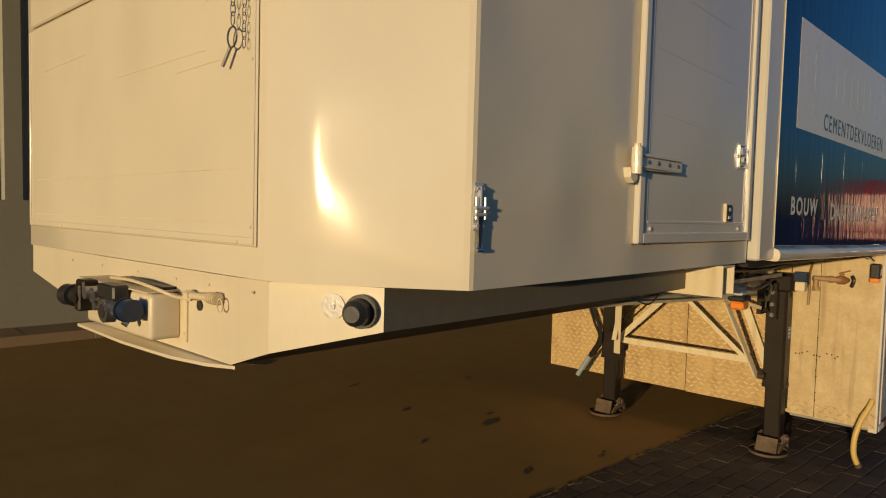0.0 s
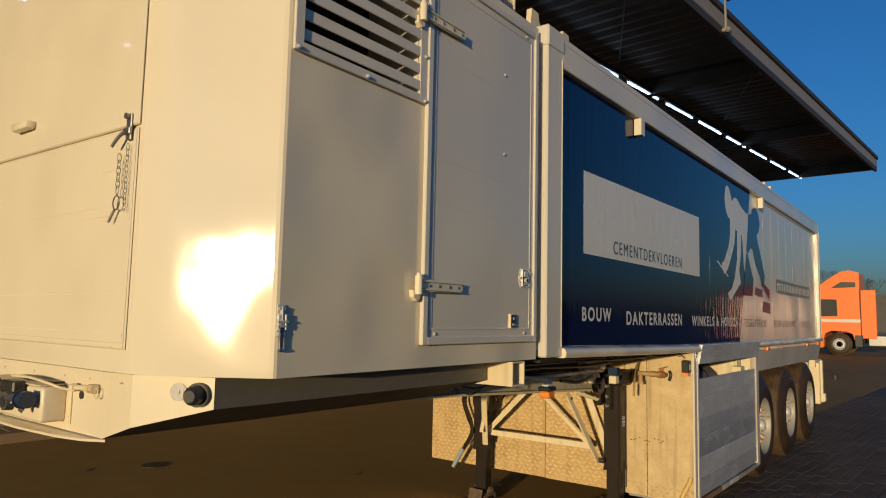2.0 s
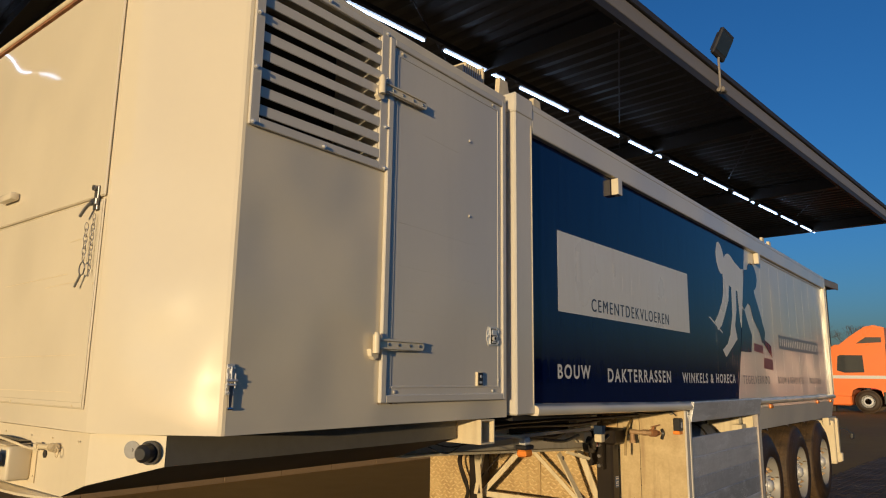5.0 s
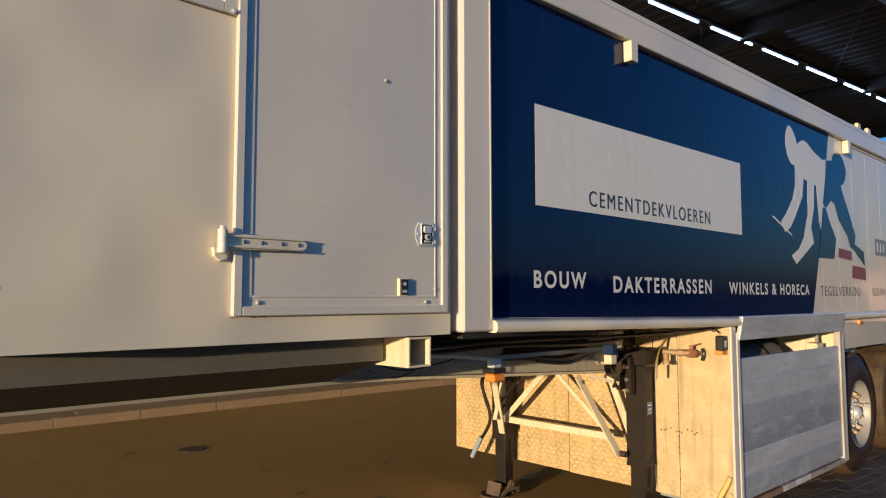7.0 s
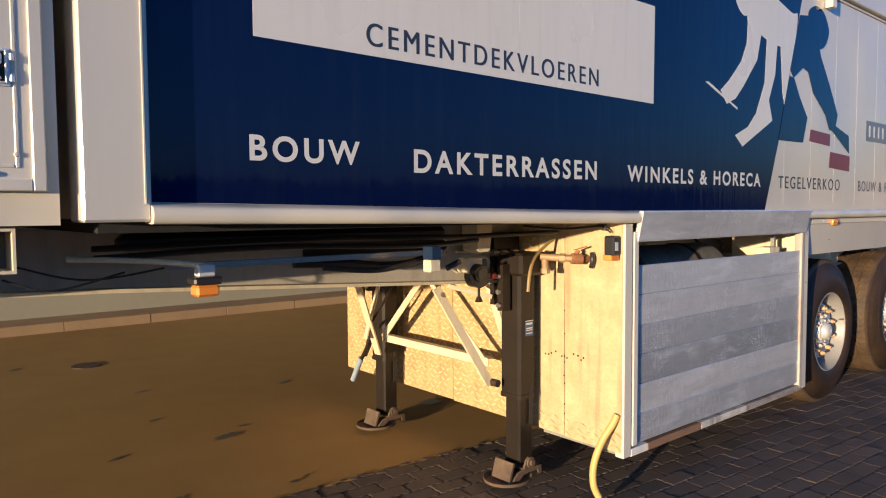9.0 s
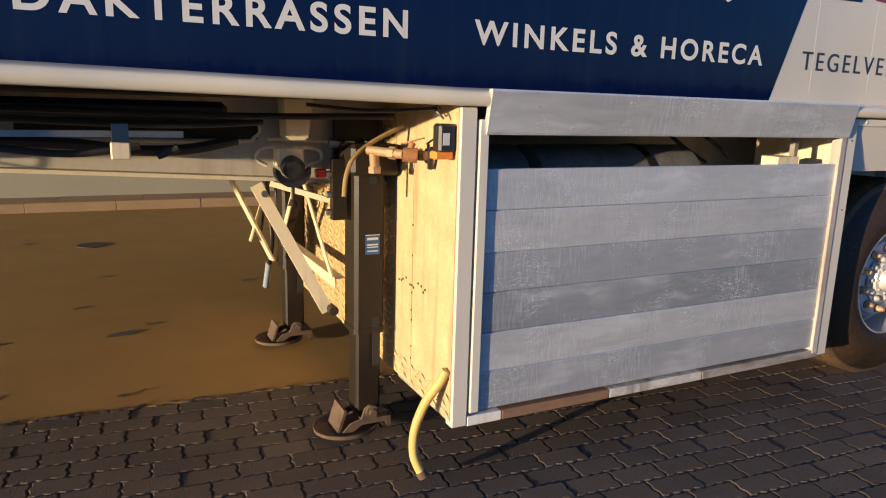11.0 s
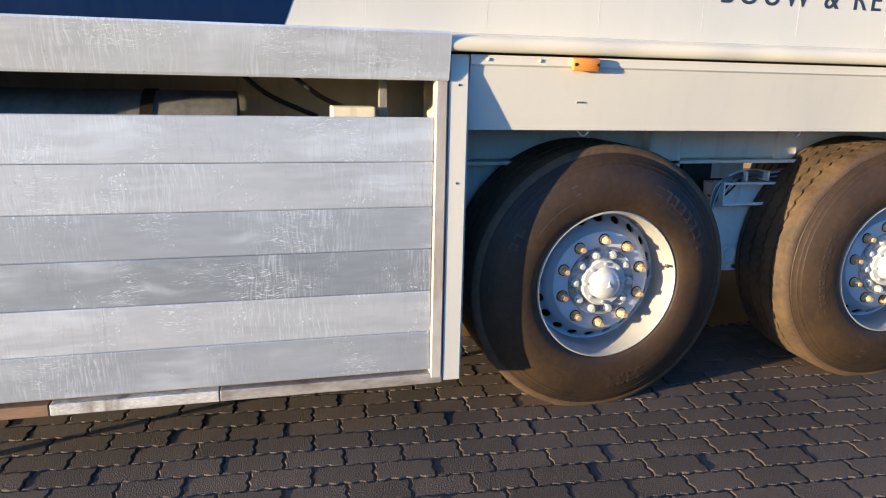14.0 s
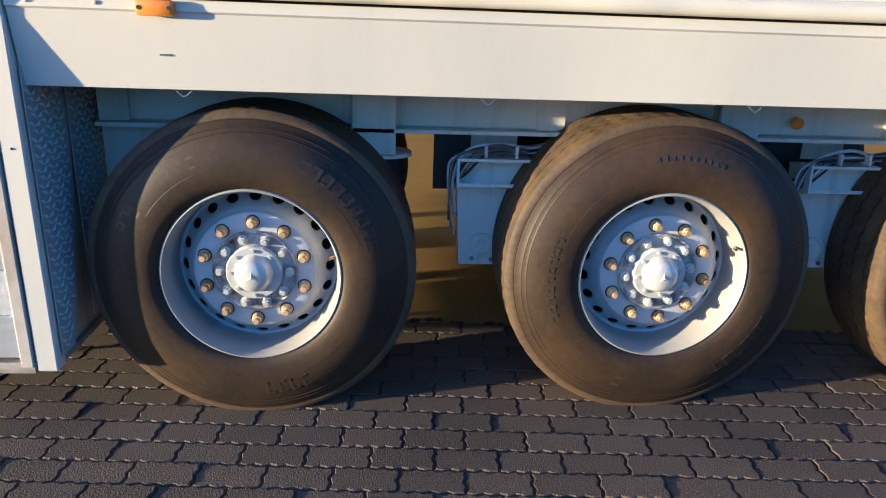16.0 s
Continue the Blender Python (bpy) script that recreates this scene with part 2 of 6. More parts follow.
yellow_hose = material("yellow_hose", (0.66, 0.47, 0.10), 0.5, 0, (0.48, 0.33, 0.10), 12, 80, 0.7, 0.05, 120)
brass = material("brass", (0.62, 0.42, 0.17), 0.3, 0.9, (0.35, 0.22, 0.09), 25, 90, 0.7)
navy_clip = material("dark_blue_clip", (0.015, 0.03, 0.075), 0.35, 0, (0.02, 0.035, 0.08), 20, 90, 0.5)
label_blue = material("label_blue", (0.04, 0.09, 0.22), 0.35, 0, (0.06, 0.11, 0.25), 20, 90, 0.5)
label_white = material("label_white", (0.62, 0.62, 0.6), 0.4, 0, (0.5, 0.5, 0.48), 20, 90, 0.5)
grip_grey = material("grey_blue_grip", (0.30, 0.36, 0.44), 0.5, 0, (0.22, 0.26, 0.3), 20, 90, 0.5)
rusty_sill = material("rusty_sill", (0.30, 0.17, 0.08), 0.7, 0.05, (0.16, 0.10, 0.06), 4, 40, 0.9, 0.12, 80, stretch=(1, 1, 3))
flaking_white = material("flaking_white_paint", (0.74, 0.71, 0.63), 0.7, 0, (0.20, 0.14, 0.09), 14, 120, 0.75, 0.3, 70, (0.10, 0.07, 0.045), 0.9, stretch=(1, 0.6, 2.0), rough_var=0.2)
lock_metal = material("polished_lock_metal", (0.78, 0.77, 0.74), 0.30, 0.45, (0.62, 0.60, 0.56), 20, 120, 0.5)
olive_hose = material("dirty_yellow_hose", (0.36, 0.25, 0.07), 0.5, 0, (0.22, 0.15, 0.05), 12, 80, 0.7, 0.05, 120)
worn_post = material("scuffed_post_paint", (0.56, 0.52, 0.45), 0.5, 0, (0.26, 0.18, 0.12), 5, 30, 0.8, 0.06, 60, stretch=(1, 1, 0.5))
worn_edge = material("worn_sill", (0.46, 0.42, 0.36), 0.6, 0.1, (0.14, 0.10, 0.07), 5, 30, 1.0, 0.15, 60, stretch=(1, 1, 3))
asphalt = material("asphalt", (0.28, 0.172, 0.044), 0.80, 0, (0.40, 0.255, 0.072), 0.35, 3.0, 0.8, 0.25, 260, rough_var=0.16)
asphalt.node_tree.nodes["Principled BSDF"].inputs["Specular IOR Level"].default_value = 0.18
worn_asphalt = material("worn_dark_asphalt", (0.075, 0.062, 0.048), 0.8, 0, (0.045, 0.038, 0.031), 0.35, 3.0, 0.8, 0.25, 260, rough_var=0.1)
stain_mat = material("oil_stain", (0.030, 0.023, 0.015), 0.4, 0, (0.07, 0.050, 0.028), 6, 30, 0.8, 0.1, 200)
iron = material("cast_iron", (0.05, 0.04, 0.032), 0.6, 0.5, (0.09, 0.06, 0.04), 20, 90, 0.8, 0.2, 160)
PAVER = dict(rough=0.80, metal=0, col2=(0.055, 0.038, 0.026), big=1.3, fine=230, amount=1.0, grain=1.3, bump=0.7, bump_scale=190, rough_var=0.12)
paver_piece = material("concrete_paver_near", (0.109, 0.080, 0.055), piece=0.22, **PAVER)
paver_many = material("concrete_paver", (0.109, 0.080, 0.055), island=0.22, **PAVER)
dusty_iron = material("dusty_rusted_iron", (0.17, 0.115, 0.065), 0.75, 0.1, (0.06, 0.04, 0.025), 14, 70, 0.9, 0.2, 140)
dusty_brass = material("dusty_brass", (0.48, 0.33, 0.15), 0.55, 0.15, (0.28, 0.15, 0.06), 16, 80, 0.8, 0.08, 140)
joint_sand = material("joint_sand", (0.07, 0.047, 0.027), 0.9, 0, (0.022, 0.02, 0.015), 3, 60, 0.8, 0.3, 200)
kerb_stone = material("kerb_concrete", (0.30, 0.205, 0.10), 0.85, 0, (0.21, 0.145, 0.075), 2, 30, 0.8, 0.15, 120, piece=0.06)
wall_grey = material("grey_green_cladding", (0.29, 0.27, 0.20), 0.55, 0, (0.22, 0.205, 0.155), 0.6, 12, 0.6, 0.03, 20)
horizon_red = material("dull_red_wall", (0.10, 0.065, 0.05), 0.8, 0, (0.065, 0.045, 0.036), 0.5, 8, 0.8)
roof_dark = material("dark_roof_sheet", (0.055, 0.050, 0.045), 0.55, 0.2, (0.032, 0.028, 0.024), 1, 12, 0.7, 0.03, 30)
beam_dark = material("dark_steel_beam", (0.035, 0.031, 0.028), 0.6, 0.2, (0.06, 0.05, 0.04), 2, 20, 0.6)
fascia_grey = material("fascia_grey", (0.24, 0.215, 0.185), 0.5, 0, (0.19, 0.17, 0.145), 0.7, 15, 0.6, 0.02, 30)
orange_paint = material("orange_truck_paint", (0.80, 0.20, 0.010), 0.3, 0, (0.70, 0.16, 0.01), 1, 20, 0.5)
red_paint = material("red_truck_paint", (0.55, 0.04, 0.02), 0.3, 0, (0.4, 0.03, 0.02), 1, 20, 0.5)
window_glass = material("dark_cab_glass", (0.02, 0.025, 0.03), 0.08, 0, (0.03, 0.03, 0.035), 2, 20, 0.5)
twig = material("bare_twigs", (0.10, 0.08, 0.06), 0.9, 0, (0.06, 0.05, 0.04), 2, 20, 0.6)
tube_glow = glowing("tube_light", (0.86, 0.93, 1.0), 7.0)

# ---- mesh helpers ----
WORLD = {}


def thing(name, place, label, category, group="", kind="", turn=None):
    ob = new(name)
    ob.matrix_basis = Matrix.Translation(place) @ (turn or Matrix())
    WORLD[ob.name] = ob.matrix_basis.copy()
    ob.empty_display_size = 0.2
    return tagged(ob, label, category, group, kind)


def mesh_of(name, bm, mat, smooth=35):
    me = bpy.data.meshes.new(name)
    bmesh.ops.recalc_face_normals(bm, faces=bm.faces)
    bm.to_mesh(me)
    bm.free()
    if smooth:
        me.polygons.foreach_set("use_smooth", [True] * len(me.polygons))
        me.set_sharp_from_angle(angle=radians(smooth))
    for m in (mat if isinstance(mat, (list, tuple)) else [mat]):
        me.materials.append(m)
    return me


def part(name, bm, mat, parent=None, label="", m=None, smooth=35, kind=""):
    """One mesh object. m places it in its thing's own axes; parts of one thing share these axes."""
    me = bm if isinstance(bm, bpy.types.Mesh) else mesh_of(name, bm, mat, smooth)
    ob = new(name, me)
    ob.matrix_basis = m or Matrix()
    WORLD[ob.name] = ob.matrix_basis
    if parent is not None:
        ob.parent = parent
        if parent.parent is not None:
            ob.matrix_parent_inverse = WORLD[parent.name].inverted()
    return tagged(ob, label, kind=kind)


def structure(name, bm, mat, label, category, smooth=35, kind="structure"):
    return tagged(part(name, bm, mat, None, label, smooth=smooth), category=category, kind=kind)


def box(bm, x0, x1, y0, y1, z0, z1, bevel=0.0, seg=1):
    r = bmesh.ops.create_cube(bm, size=1, matrix=Matrix.Translation(((x0 + x1) / 2, (y0 + y1) / 2, (z0 + z1) / 2)) @ Matrix.Diagonal((abs(x1 - x0), abs(y1 - y0), abs(z1 - z0), 1)))
    if bevel:
        es = list({e for v in r["verts"] for e in v.link_edges})
        bmesh.ops.bevel(bm, geom=es, offset=bevel, segments=seg, affect="EDGES", profile=0.5)
    return bm


def B(*a, **k):
    return box(bmesh.new(), *a, **k)


def cyl(bm, p0, p1, r, seg=16, r2=None):
    p0, p1 = Vector(p0), Vector(p1)
    d = p1 - p0
    m = Matrix.Translation((p0 + p1) / 2) @ d.to_track_quat("Z", "Y").to_matrix().to_4x4()
    bmesh.ops.create_cone(bm, cap_ends=True, segments=seg, radius1=r, radius2=r if r2 is None else r2, depth=d.length, matrix=m)
    return bm


def C(*a, **k):
    return cyl(bmesh.new(), *a, **k)


def bar(bm, p0, p1, w, h, up=(0, 0, 1)):
    """A flat bar from p0 to p1, w across and h along up."""
    p0, p1 = Vector(p0), Vector(p1)
    d = (p1 - p0).normalized()
    u = (Vector(up) - d * Vector(up).dot(d)).normalized()
    s = d.cross(u)
    vs = [bm.verts.new(p + s * a * w / 2 + u * b * h / 2) for p in (p0, p1) for a, b in ((-1, -1), (1, -1), (1, 1), (-1, 1))]
    for f in ((0, 1, 2, 3), (7, 6, 5, 4), (0, 4, 5, 1), (1, 5, 6, 2), (2, 6, 7, 3), (3, 7, 4, 0)):
        bm.faces.new([vs[i] for i in f])
    return bm


def sweep(bm, pts, r, seg=10, smooth=6):
    """A round hose or wire through the given points."""
    pts = [Vector(p) for p in pts]
    path = []
    for i in range(len(pts) - 1):
        a, b, c, d = pts[max(i - 1, 0)], pts[i], pts[i + 1], pts[min(i + 2, len(pts) - 1)]
        for k in range(smooth):
            t = k / smooth
            path.append(0.5 * ((2 * b) + (c - a) * t + (2 * a - 5 * b + 4 * c - d) * t * t + (3 * b - a - 3 * c + d) * t ** 3))
    path.append(pts[-1])
    rings = []
    for i, p in enumerate(path):
        d = (path[min(i + 1, len(path) - 1)] - path[max(i - 1, 0)]).normalized()
        u = d.orthogonal().normalized() if not rings else (last - d * last.dot(d)).normalized()
        last = u
        v = d.cross(u)
        rings.append([bm.verts.new(p + r * (math.cos(2 * math.pi * k / seg) * u + math.sin(2 * math.pi * k / seg) * v)) for k in range(seg)])
    for a, b in zip(rings, rings[1:]):
        for k in range(seg):
            bm.faces.new((a[k], a[(k + 1) % seg], b[(k + 1) % seg], b[k]))
    bm.faces.new(rings[0][::-1])
    bm.faces.new(rings[-1])
    return bm


def lathe(bm, profile, seg=48, closed=False):
    """Profile of (x, radius) turned round the x axis."""
    rings = [[bm.verts.new((x, r * math.cos(2 * math.pi * k / seg), r * math.sin(2 * math.pi * k / seg))) for k in range(seg)] for x, r in profile]
    pairs = list(zip(rings, rings[1:])) + ([(rings[-1], rings[0])] if closed else [])
    for a, b in pairs:
        for k in range(seg):
            bm.faces.new((a[k], a[(k + 1) % seg], b[(k + 1) % seg], b[k]))
    return bm


def prism(bm, pts, axis, a, b):
    """A polygon in the two other axes (in xyz order), drawn out along axis from a to b."""
    def at(p, v):
        q = list(p)
        q.insert(axis, v)
        return q
    lo, hi = [bm.verts.new(at(p, a)) for p in pts], [bm.verts.new(at(p, b)) for p in pts]
    bm.faces.new(lo)
    bm.faces.new(hi[::-1])
    for i in range(len(pts)):
        j = (i + 1) % len(pts)
        bm.faces.new((lo[i], hi[i], hi[j], lo[j]))
    return bm


def rivets(parent, pts, r, mat, normal=(1, 0, 0), name="rivet"):
    me = None
    for p in pts:
        n = Vector(normal)
        if me is None:
            bm = bmesh.new()
            bmesh.ops.create_uvsphere(bm, u_segments=8, v_segments=4, radius=r, matrix=Matrix.Diagonal((0.6, 1, 1, 1)))
            me = mesh_of(name, bm, mat)
        part(name, me, mat, parent, m=Matrix.Translation(shift + p + Vector((taper(p.y - TY), 0, 0))) @ n.to_track_quat("X", "Z").to_matrix().to_4x4())


def lettering(text, y0, y1, z0, z1, x, mat, parent, m, name="lettering", bold=0.008, thicken=0.0):
    """Flat letters on a side that faces +x, fitted between y0, y1 and z0, z1."""
    cu = bpy.data.curves.new(name, "FONT")
    cu.body, cu.extrude, cu.offset, cu.space_character = text, 0.0, bold, 1.30
    tmp = new(name + "_tmp", cu)
    me = bpy.data.meshes.new_from_object(tmp.evaluated_get(bpy.context.evaluated_depsgraph_get()))
    bpy.data.objects.remove(tmp)
    bpy.data.curves.remove(cu)
    co = np.empty(len(me.vertices) * 3)
    me.vertices.foreach_get("co", co)
    co = co.reshape(-1, 3)
    lo, hi = co.min(0), co.max(0)
    out = np.empty_like(co)
    out[:, 0] = x
    out[:, 1] = y0 + (co[:, 0] - lo[0]) / (hi[0] - lo[0]) * (y1 - y0)
    out[:, 2] = z0 + (co[:, 1] - lo[1]) / (hi[1] - lo[1]) * (z1 - z0)
    me.vertices.foreach_set("co", out.ravel())
    bm = bmesh.new()
    bm.from_mesh(me)
    bpy.data.meshes.remove(me)
    bmesh.ops.remove_doubles(bm, verts=bm.verts, dist=1e-6)
    # one mesh for each letter
    left, made = set(bm.faces), []
    while left:
        seed = left.pop()
        group, todo = {seed}, [seed]
        while todo:
            for e in todo.pop().edges:
                for f in e.link_faces:
                    if f in left:
                        left.discard(f)
                        group.add(f)
                        todo.append(f)
        one = bmesh.new()
        vmap = {}
        for f in group:
            for v in f.verts:
                if v not in vmap:
                    vmap[v] = one.verts.new(v.co)
            one.faces.new([vmap[v] for v in f.verts])
        # heavier strokes: the outline again, a little to either side
        if thicken:
            twin = bmesh.ops.duplicate(one, geom=one.faces[:] + one.edges[:] + one.verts[:])["geom"]
            bmesh.ops.translate(one, vec=(0.0002, 2 * thicken, 0), verts=[g for g in twin if isinstance(g, bmesh.types.BMVert)])
        made.append(part("letter", one, mat, parent, m=m, smooth=0))
    bm.free()
    return made


def sheet(pts, x, t=0.0007):
    """A thin applied film with its outline given in y, z, on a side that faces +x."""
    return prism(bmesh.new(), pts, 0, x, x + t)

# ---- ground and building, in the yard's own axes ----
YARD = radians(-4.3)
YT = Matrix.Rotation(YARD, 4, "Z")


def yard(bm):
    bmesh.ops.transform(bm, matrix=YT, verts=bm.verts)
    return bm


EDGE, KERB = -1.37, -7.62
g = bmesh.new()
box(g, -600, EDGE - 0.01, -600, 600, -0.3, 0.0)
box(g, EDGE - 0.01, 600, -600, 600, -0.3, -0.014)
yard(g)
structure("ground", g, asphalt, "dusty brown asphalt yard with dark stains", "ground", smooth=0)
far = B(2.2, 600, -600, 600, -0.02, -0.001)
box(far, EDGE + 0.0, 2.2, 16.0, 600, -0.02, -0.001)
box(far, EDGE + 0.0, 2.2, -600, -4.0, -0.02, -0.001)
structure("yard_surface", yard(far), worn_asphalt, "dark asphalt yard beyond the brick paving", "ground", smooth=0)


def stain(u, v, a, b, ang, seed):
    rnd = random.Random(seed)
    bm = bmesh.new()
    pts = []
    for k in range(28):
        t = 2 * math.pi * k / 28
        r = 1 + rnd.uniform(-0.28, 0.2)
        pts.append((a * r * math.cos(t), b * r * math.sin(t)))
    c, s = math.cos(ang), math.sin(ang)
    vs = [bm.verts.new((u + c * p - s * q, v + s * p + c * q, 0.004)) for p, q in pts]
    bm.faces.new(vs)
    return structure("stain", bm, stain_mat, "dark oily stain on the asphalt", "stain", smooth=0)


stain(-2.28, 2.99, 0.045, 0.10, 0.3, 1)
stain(-2.42, 3.16, 0.02, 0.05, 0.1, 11)
stain(-2.33, 2.33, 0.015, 0.06, 0.5, 13)
stain(-2.95, 2.74, 0.02, 0.05, 0.5, 2)
stain(-3.81, 2.91, 0.018, 0.06, 0.2, 9)
stain(-2.0, 4.45, 0.07, 0.10, 0.2, 3)
stain(-2.1, 4.60, 0.02, 0.03, 0.4, 12)
stain(-3.3, 3.9, 0.03, 0.05, 0.6, 4)
stain(-1.32, 2.96, 0.02, 0.03, 0.0, 5)
stain(-1.35, 3.05, 0.012, 0.02, 0.3, 15)
stain(-1.50, 2.39, 0.022, 0.05, 0.6, 6)
stain(-5.43, 2.25, 0.03, 0.06, 0.9, 8)
stain(-1.9, 0.6, 0.02, 0.06, 0.7, 10)
cover = C((-5.16, 2.80, -0.02), (-5.16, 2.80, 0.006), 0.13, 28)
structure("gully_cover", cover, iron, "round cast-iron cover sunk in the asphalt", "manhole cover")

# kerb along the building, stone by stone, and the paved strip behind it
kerb = thing("kerb", (0, 0, 0), "low concrete kerb along the building", "kerb", kind="structure", turn=YT)
stone = mesh_of("kerb_stone", B(KERB - 0.16, KERB, -0.498, 0.498, -0.1, 0.115, bevel=0.005), kerb_stone)
for k in range(34):
    part("kerb_stone", stone, kerb_stone, kerb, m=Matrix.Translation((random.uniform(-0.004, 0.004), -6.0 + k, random.uniform(-0.003, 0.003))))
slab = mesh_of("slab", B(KERB - 0.66, KERB - 0.17, -0.497, 0.497, -0.1, 0.108, bevel=0.004), kerb_stone)
for k in range(34):
    part("slab", slab, kerb_stone, kerb, m=Matrix.Translation((0, -5.7 + k, random.uniform(-0.003, 0.003))))

# the hall behind, with profiled cladding
WALL = KERB - 0.68
wb = bmesh.new()
box(wb, WALL - 0.3, WALL - 0.035, -14, 20.6, -0.2, 6.6)
box(wb, WALL - 0.035, WALL + 0.02, -14, 20.6, -0.1, 1.6)
hall = structure("wall_hall", yard(wb), wall_grey, "grey-green profiled steel wall of the hall", "wall")
rib = mesh_of("cladding_rib", prism(bmesh.new(), [(WALL - 0.036, 0.0), (WALL, 0.04), (WALL, 0.22), (WALL - 0.036, 0.26)], 2, 1.601, 6.3), wall_grey, 0)
for k in range(114):
    part("cladding_rib", rib, wall_grey, hall, m=YT @ Matrix.Translation((0, -14.0 + 0.3 * k, 0)))

# unseen plain wall added on the open side, a dark horizon for the film to reflect
structure("wall_opposite", yard(B(64, 64.5, -70, 150, -0.2, 4.6)), horizon_red, "low dull red wall, added unseen as the yard's far horizon", "wall", smooth=0)

# the canopy roof along the hall
canopy = thing("canopy", (0, 0, 0), "flat steel canopy roof with dark corrugated underside and beige fascia", "canopy", turn=YT)
CE, CB, CF = -1.58, -14.0, 20.6
deck = bmesh.new()
prof, k = [], CB
while k < CF:
    prof += [(k, 6.02), (k + 0.06, 5.955), (k + 0.14, 5.955), (k + 0.20, 6.02)]
    k += 0.27
prof = [p for p in prof if p[0] < CF]
lo = [[deck.verts.new((u, v, z)) for v, z in prof] for u in (CE - 0.02, WALL)]
for i in range(len(prof) - 1):
    deck.faces.new((lo[0][i], lo[0][i + 1], lo[1][i + 1], lo[1][i]))
part("deck", deck, roof_dark, canopy, "dark corrugated steel underside", smooth=0)
part("roof_slab", B(WALL, CE - 0.02, CB, CF, 6.03, 6.14), roof_dark, canopy)
part("fascia", B(CE - 0.05, CE, CB, CF, 5.81, 6.02, bevel=0.006), fascia_grey, canopy, "beige folded metal fascia")
part("edge_beam", B(CE - 0.07, CE - 0.006, CB, CF, 5.70, 5.808), beam_dark, canopy, "dark steel edge beam")
part("gutter_cap", B(CE - 0.09, CE + 0.035, CB - 0.02, CF + 0.02, 6.022, 6.12, bevel=0.01), beam_dark, canopy, "dark roof edge trim")
part("end_fascia", B(WALL, CE - 0.052, CF - 0.04, CF, 5.74, 6.02), roof_dark, canopy)
for v in (-8.6, -3.8, 1.0, 5.8, 10.6, 15.4, 20.2):
    gb = bmesh.new()
    box(gb, WALL, CE - 0.06, v - 0.07, v + 0.07, 5.68, 5.70)
    box(gb, WALL, CE - 0.06, v - 0.07, v + 0.07, 5.935, 5.95)
    box(gb, WALL, CE - 0.06, v - 0.008, v + 0.008, 5.70, 5.935)
    part("girder", gb, beam_dark, canopy, "dark steel girder")
for v in (-6.2, -1.4, 3.4, 8.2, 13.0, 17.8):
    bb = bmesh.new()
    sweep(bb, [(CE - 0.1, v - 2.3, 5.86), (-4.2, v + 2.3, 5.86)], 0.012, 6, 1)
    part("brace_rod", bb, beam_dark, canopy)
rail_ = bmesh.new()
bar(rail_, (-3.80, -8.0, 5.79), (-3.45, 20.5, 5.79), 0.07, 0.05)
part("lamp_rail", rail_, beam_dark, canopy)


def tube_lamp(u, v, slope):
    t = thing("tube_light", (0, 0, 0), "lit white fluorescent tube under the canopy", "lamp", "tube lights under the canopy", turn=YT)
    part("tube", C((u, v, 5.70), (u + 1.22 * slope, v + 1.22, 5.70), 0.014, 10), tube_glow, t, "glowing tube")
    bd = bmesh.new()
    bar(bd, (u, v - 0.02, 5.742), (u + 1.22 * slope, v + 1.24, 5.742), 0.06, 0.035)
    part("batten", bd, fascia_grey, t)


for k in range(-3, 8):
    v = 8.12 + 1.59 * k
    tube_lamp(-3.60 + (v - 8.1) * 0.012, v, 0.012)
for k in range(3):
    tube_lamp(-7.65, -6.2 + 3.05 * k, 0.0)

fl = thing("floodlight", (0, 0, 0), "black floodlight on a bent bracket at the roof edge", "lamp", turn=YT)
FU, FV = CE + 0.02, 8.55
part("bracket", sweep(bmesh.new(), [(FU, FV, 5.72), (FU + 0.05, FV, 5.75), (FU + 0.05, FV, 6.15), (FU + 0.05, FV + 0.02, 6.28)], 0.018, 8), fascia_grey, fl, "pale pole bracket")
hd = bmesh.new()
box(hd, -0.15, 0.15, -0.035, 0.035, -0.22, 0.22, bevel=0.02)
for k in range(7):
    box(hd, -0.12 + 0.04 * k - 0.004, -0.12 + 0.04 * k + 0.004, 0.03, 0.07, -0.15, 0.15)
HM = Matrix.Translation((FU + 0.10, FV + 0.05, 6.42)) @ Matrix.Rotation(radians(-24), 4, Vector((0.63, -0.77, 0.0))) @ Matrix.Rotation(radians(76), 4, "Z")
head = part("lamp_head", hd, black_plastic, fl, m=HM)
part("glass", B(-0.13, 0.13, -0.042, -0.036, -0.15, 0.15), window_glass, head, m=HM)
part("junction_box", B(FU - 0.02, FU + 0.10, FV + 0.02, FV + 0.16, 5.70, 5.78, bevel=0.02), fascia_grey, fl)

c2 = thing("far_canopy", (0, 0, 0), "second dark canopy roof further down the hall", "canopy", turn=YT)
part("roof_slab", B(-20, -6.7, 24.5, 36.4, 5.78, 6.1, bevel=0.03), roof_dark, c2)
part("fascia", B(-6.72, -6.66, 24.5, 36.42, 5.74, 6.05, bevel=0.01), fascia_grey, c2)
for u, v in ((-7.2, 25.0), (-7.2, 30.5), (-7.2, 36.0), (-19.5, 25.0), (-19.5, 36.0)):
    part("post", B(u - 0.1, u + 0.1, v - 0.1, v + 0.1, -0.05, 5.78), beam_dark, c2)

# ---- the semi-trailer ----
trailer = thing("semi_trailer", (0, 6.6, 0), "cream box semi-trailer with dark blue film, parked on landing legs", "semi-trailer",
                turn=Matrix.Rotation(-0.008, 4, "X"))
TY = -6.6
